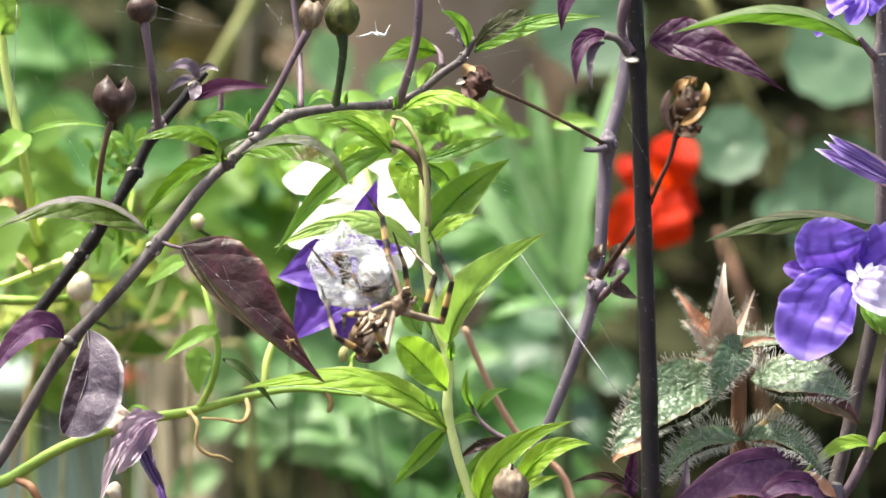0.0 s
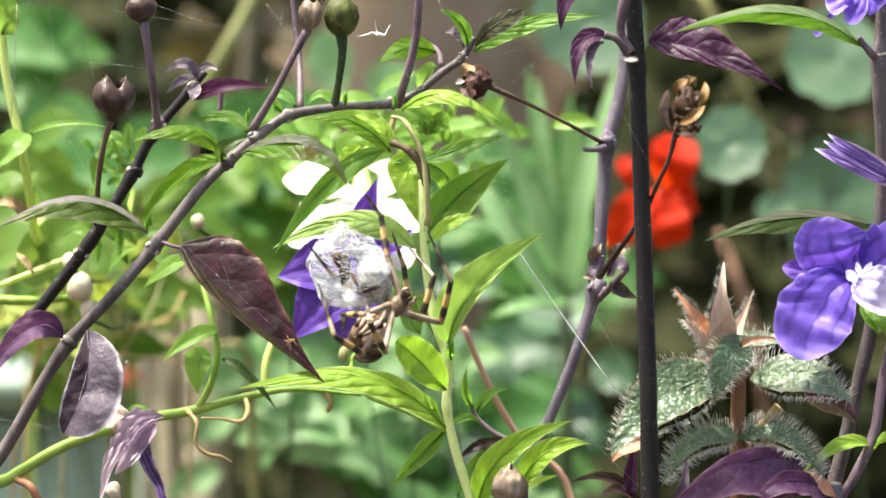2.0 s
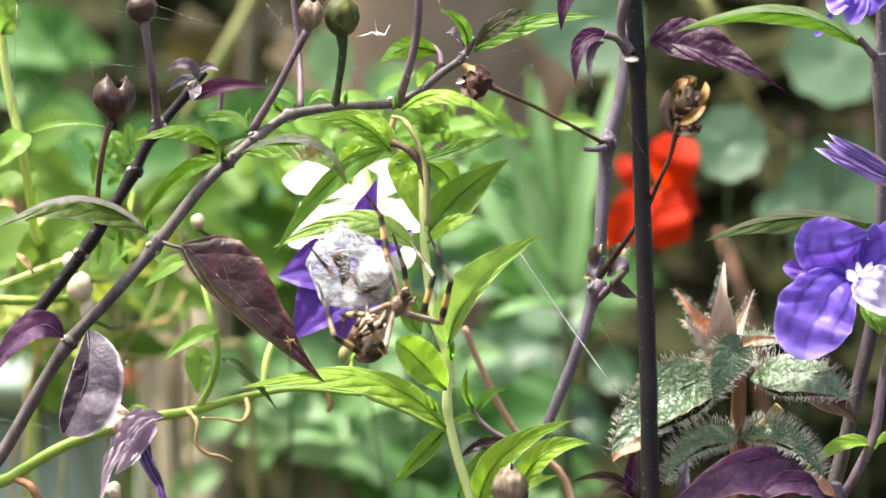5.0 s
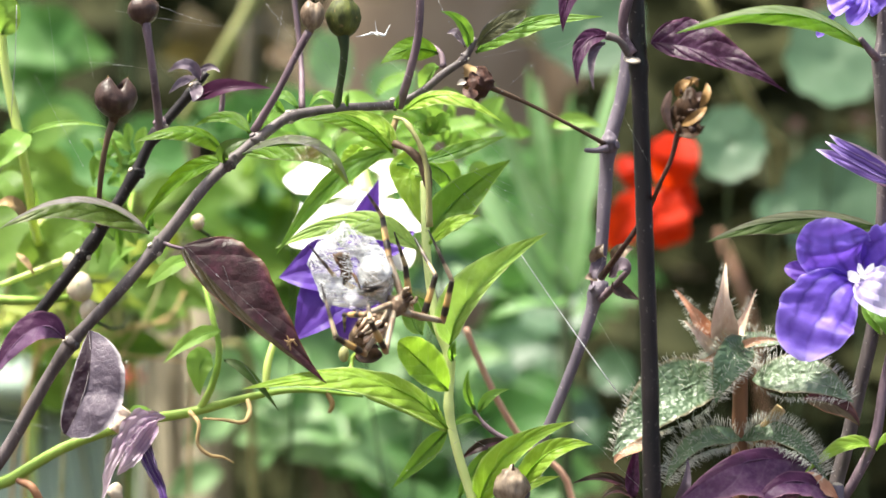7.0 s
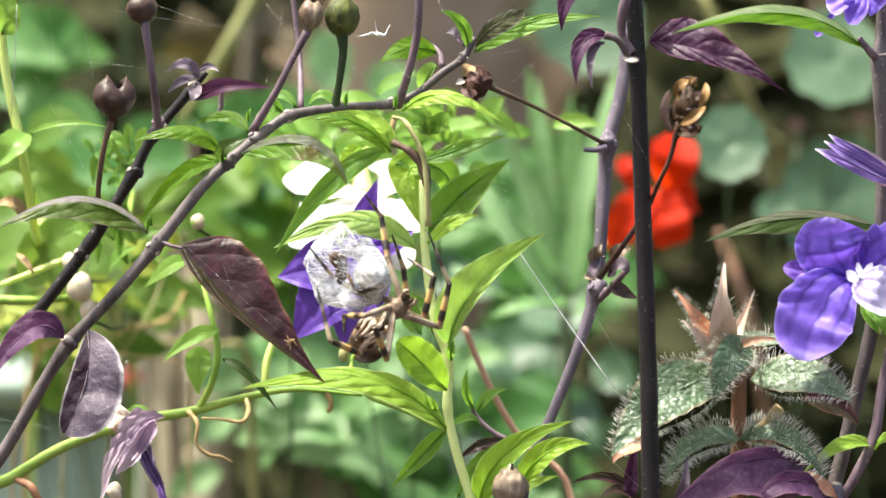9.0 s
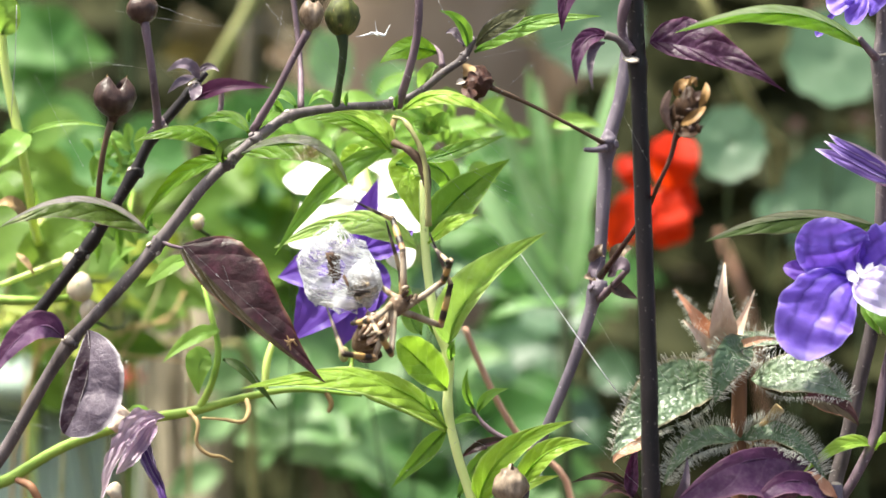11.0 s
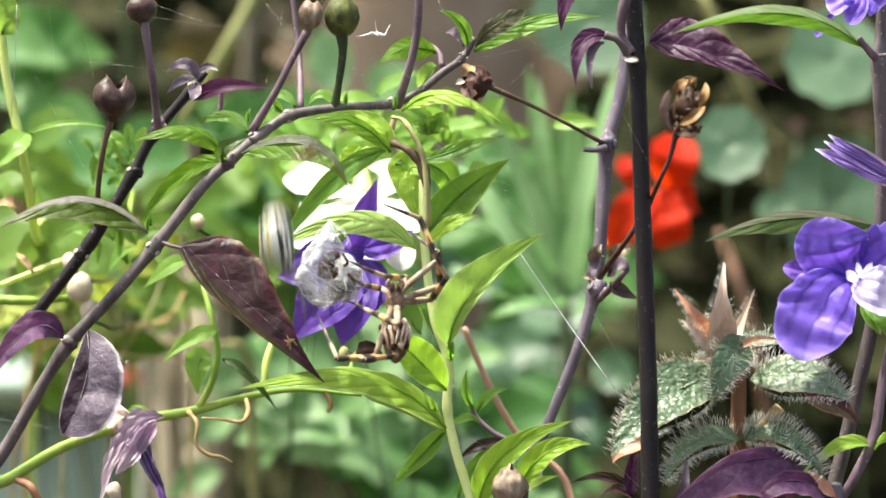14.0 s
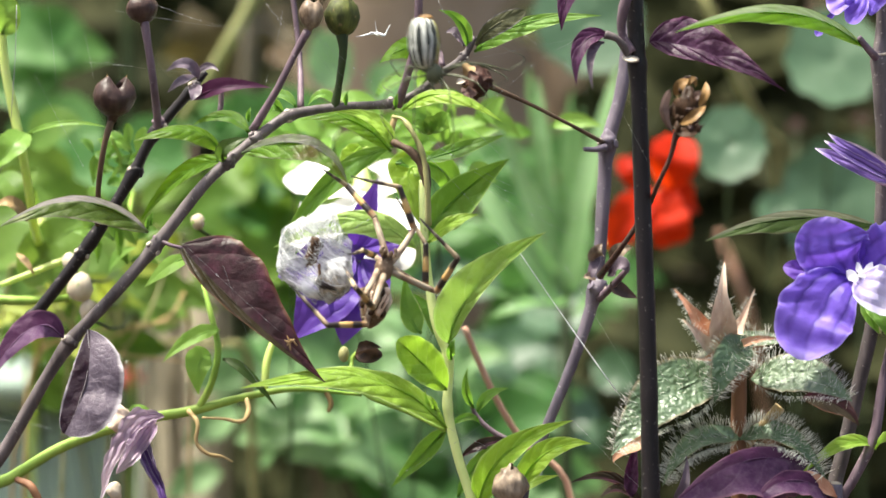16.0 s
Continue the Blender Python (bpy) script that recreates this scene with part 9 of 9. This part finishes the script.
    walk(foot, [(0, pose(-0.0032, 0.0113, 0.0127, -101, -28, 35)), (4, pose(-0.0033, 0.0113, 0.0127, -100, -28, 34)), (8, pose(-0.0032, 0.0113, 0.0126, -102, -28, 35)), (9.2, pose(-0.0032, 0.0113, 0.0129, -100, -27, 35)), (11.5, pose(-0.0013, 0.0063, 0.0037, -159, -12, 26)), (12, pose(-0.0010, 0.0074, 0.0044, -163, -5, 28)), (12.5, pose(-0.0012, 0.0061, 0.0035, -160, -3, 29)), (13, pose(-0.0001, 0.0061, 0.0035, -163, -5, 29)), (13.5, pose(-0.0017, 0.0058, 0.0034, -156, -5, 28)), (14, pose(-0.0005, 0.0064, 0.0037, -156, -6, 31)), (14.5, pose(-0.0004, 0.0044, 0.0027, -166, -12, 30)), (15, pose(0.0017, 0.0054, 0.0032, -172, -20, 29)), (15.5, pose(-0.0015, 0.0060, 0.0035, -164, -9, 30)), (16, pose(-0.0014, 0.0051, 0.0031, -164, -13, 29))])
    leg, shank, foot = spider_legs[7]
    walk(leg, [(0, pose(-0.0014, -0.0006, -0.0006, 121, 17, -1)), (4, pose(-0.0014, -0.0006, -0.0006, 121, 18, -1)), (8, pose(-0.0014, -0.0006, -0.0006, 122, 17, -1)), (9.2, pose(-0.0014, -0.0006, -0.0006, 120, 19, -2)), (11.5, pose(-0.0014, -0.0006, -0.0006, 116, 20, 12)), (12, pose(-0.0014, -0.0006, -0.0006, 112, 32, 10)), (12.5, pose(-0.0014, -0.0006, -0.0006, 118, 37, 12)), (13, pose(-0.0014, -0.0006, -0.0006, 166, 13, 51)), (13.5, pose(-0.0014, -0.0006, -0.0006, 175, 22, 52)), (14, pose(-0.0014, -0.0006, -0.0006, 171, 1, 54)), (14.5, pose(-0.0014, -0.0006, -0.0006, 140, 46, 30)), (15, pose(-0.0014, -0.0006, -0.0006, 166, 12, 41)), (15.5, pose(-0.0014, -0.0006, -0.0006, 130, 49, 15)), (16, pose(-0.0014, -0.0006, -0.0006, 134, 42, 26))])
    walk(shank, [(0, pose(0, 0, 0.0136, 121, -12, -19)), (4, pose(0, 0, 0.0136, 121, -11, -19)), (8, pose(0, 0, 0.0136, 121, -12, -19)), (9.2, pose(0, 0, 0.0136, 122, -10, -19)), (11.5, pose(0, 0, 0.0136, 137, -22, -21)), (12, pose(0, 0, 0.0136, 148, -11, -27)), (12.5, pose(0, 0, 0.0136, 148, -27, -17)), (13, pose(0, 0, 0.0136, 106, -59, -92)), (13.5, pose(0, 0, 0.0136, 82, -64, -92)), (14, pose(0, 0, 0.0136, 82, -58, -77)), (14.5, pose(0, 0, 0.0136, 153, -17, -28)), (15, pose(0, 0, 0.0136, 76, -19, -118)), (15.5, pose(0, 0, 0.0136, 146, -5, 0)), (16, pose(0, 0, 0.0136, 148, -11, -3))])
    walk(foot, [(0, pose(-0.0022, -0.0099, 0.0076, 146, 28, 61)), (4, pose(-0.0022, -0.0099, 0.0075, 147, 28, 61)), (8, pose(-0.0022, -0.0099, 0.0076, 146, 29, 60)), (9.2, pose(-0.0023, -0.0098, 0.0075, 148, 28, 61)), (11.5, pose(0.0002, -0.0087, 0.0056, 169, 16, 57)), (12, pose(-0.0011, -0.0065, 0.0038, 158, 22, 56)), (12.5, pose(0.0025, -0.0073, 0.0046, 161, 25, 55)), (13, pose(-0.0114, -0.0025, 0.0119, 123, 4, 38)), (13.5, pose(-0.0116, 0.0018, 0.0143, 128, 14, 36)), (14, pose(-0.0117, -0.0013, 0.0144, 105, -5, 34)), (14.5, pose(0.0002, -0.0062, 0.0035, 161, 21, 46)), (15, pose(-0.0096, 0.0063, 0.0162, 109, 15, 34)), (15.5, pose(0.0008, -0.0066, 0.0039, 156, 24, 59)), (16, pose(0.0016, -0.0063, 0.0037, 159, 21, 54))])
    walk(prey, [(0, pose(-0.0234, -0.0200, 0.5936, 0, 0, 0)), (4, pose(-0.0237, -0.0200, 0.5935, 0, 0, 0)), (8, pose(-0.0231, -0.0200, 0.5936, 0, 0, 0)), (9.2, pose(-0.0247, -0.0200, 0.5934, 0, 3, -2)), (11.5, pose(-0.0279, -0.0200, 0.5933, 3, 7, 22)), (12, pose(-0.0293, -0.0200, 0.5933, 4, 4, 42)), (12.5, pose(-0.0296, -0.0200, 0.5938, 3, 2, 55)), (13, pose(-0.0291, -0.0200, 0.5943, 6, 5, 50)), (13.5, pose(-0.0305, -0.0200, 0.5952, 7, 3, 66)), (14, pose(-0.0307, -0.0200, 0.5940, 4, 1, 74)), (14.5, pose(-0.0318, -0.0200, 0.5948, 7, 3, 68)), (15, pose(-0.0298, -0.0200, 0.5959, 3, 2, 58)), (15.5, pose(-0.0304, -0.0200, 0.5952, 8, 9, 41)), (16, pose(-0.0332, -0.0200, 0.5967, 7, 31, 14))])
    walk(visitor, [(0, pose(0.0068, -0.0140, 0.7142, 0, 0, 0)), (13.4, pose(0.0068, -0.0140, 0.7142, 0, 0, 0)), (13.7, pose(0.0068, -0.0140, 0.6875, 0, 0, 0)), (13.9, pose(0.0041, -0.0140, 0.6549, 0, 10, 0)), (13.967, pose(-0.0421, -0.0140, 0.6150, -8, -6, 50)), (14.033, pose(-0.0421, -0.0140, 0.5868, -10, 2, 100)), (14.1, pose(-0.0213, -0.0140, 0.6379, -20, 23, 136)), (14.16, pose(0.0016, -0.0140, 0.6342, -35, -9, 178)), (14.23, pose(0.0019, -0.0140, 0.6338, -35, -8, 180)), (14.3, pose(-0.0028, -0.0140, 0.6283, -21, 14, 122)), (14.4, pose(-0.0068, -0.0140, 0.6472, -14, -5, 71)), (14.5, pose(-0.0013, -0.0140, 0.6379, 0, -15, 0)), (14.6, pose(-0.0053, -0.0140, 0.6335, 0, -25, 0)), (14.7, pose(-0.0021, -0.0140, 0.6463, 0, 9, 0)), (14.8, pose(0.0019, -0.0140, 0.6537, 0, 15, 0)), (15, pose(0.0010, -0.0140, 0.6579, 0, -6, 0)), (15.1, pose(-0.0031, -0.0140, 0.6571, 0, -4, 0)), (15.2, pose(-0.0055, -0.0140, 0.6557, 0, -6, 0)), (15.4, pose(-0.0077, -0.0140, 0.6512, 0, -18, 0)), (15.5, pose(-0.0019, -0.0140, 0.6426, 0, -26, 0)), (15.6, pose(-0.0053, -0.0140, 0.6472, 0, 0, 0)), (15.8, pose(-0.0118, -0.0140, 0.6531, 0, -3, 0)), (16, pose(-0.0047, -0.0140, 0.6472, 0, -3, 0))])
    # a breath of wind in the near stems
    for plant in SWAYING:
        walk(plant, [(0, pose(0.00000, 0, 0.00000)), (1, pose(-0.00009, 0, 0.00000)), (2, pose(-0.00018, 0, 0.00009)), (2.5, pose(-0.00024, 0, 0.00021)), (4.2, pose(-0.00024, 0, 0.00021)), (6.3, pose(0.00030, 0, -0.00012)), (7, pose(0.00033, 0, -0.00015)), (8, pose(0.00009, 0, -0.00015)), (8.5, pose(-0.00004, 0, 0.00000)), (9.2, pose(0.00000, 0, 0.00000)), (11.3, pose(0.00009, 0, 0.00000)), (12, pose(0.00018, 0, 0.00000)), (13, pose(0.00018, 0, 0.00000)), (13.5, pose(0.00003, 0, 0.00000)), (14, pose(-0.00009, 0, 0.00000)), (15, pose(-0.00009, 0, 0.00000)), (15.5, pose(0.00000, 0, 0.00009)), (16, pose(0.00000, 0, 0.00012))])


motions()
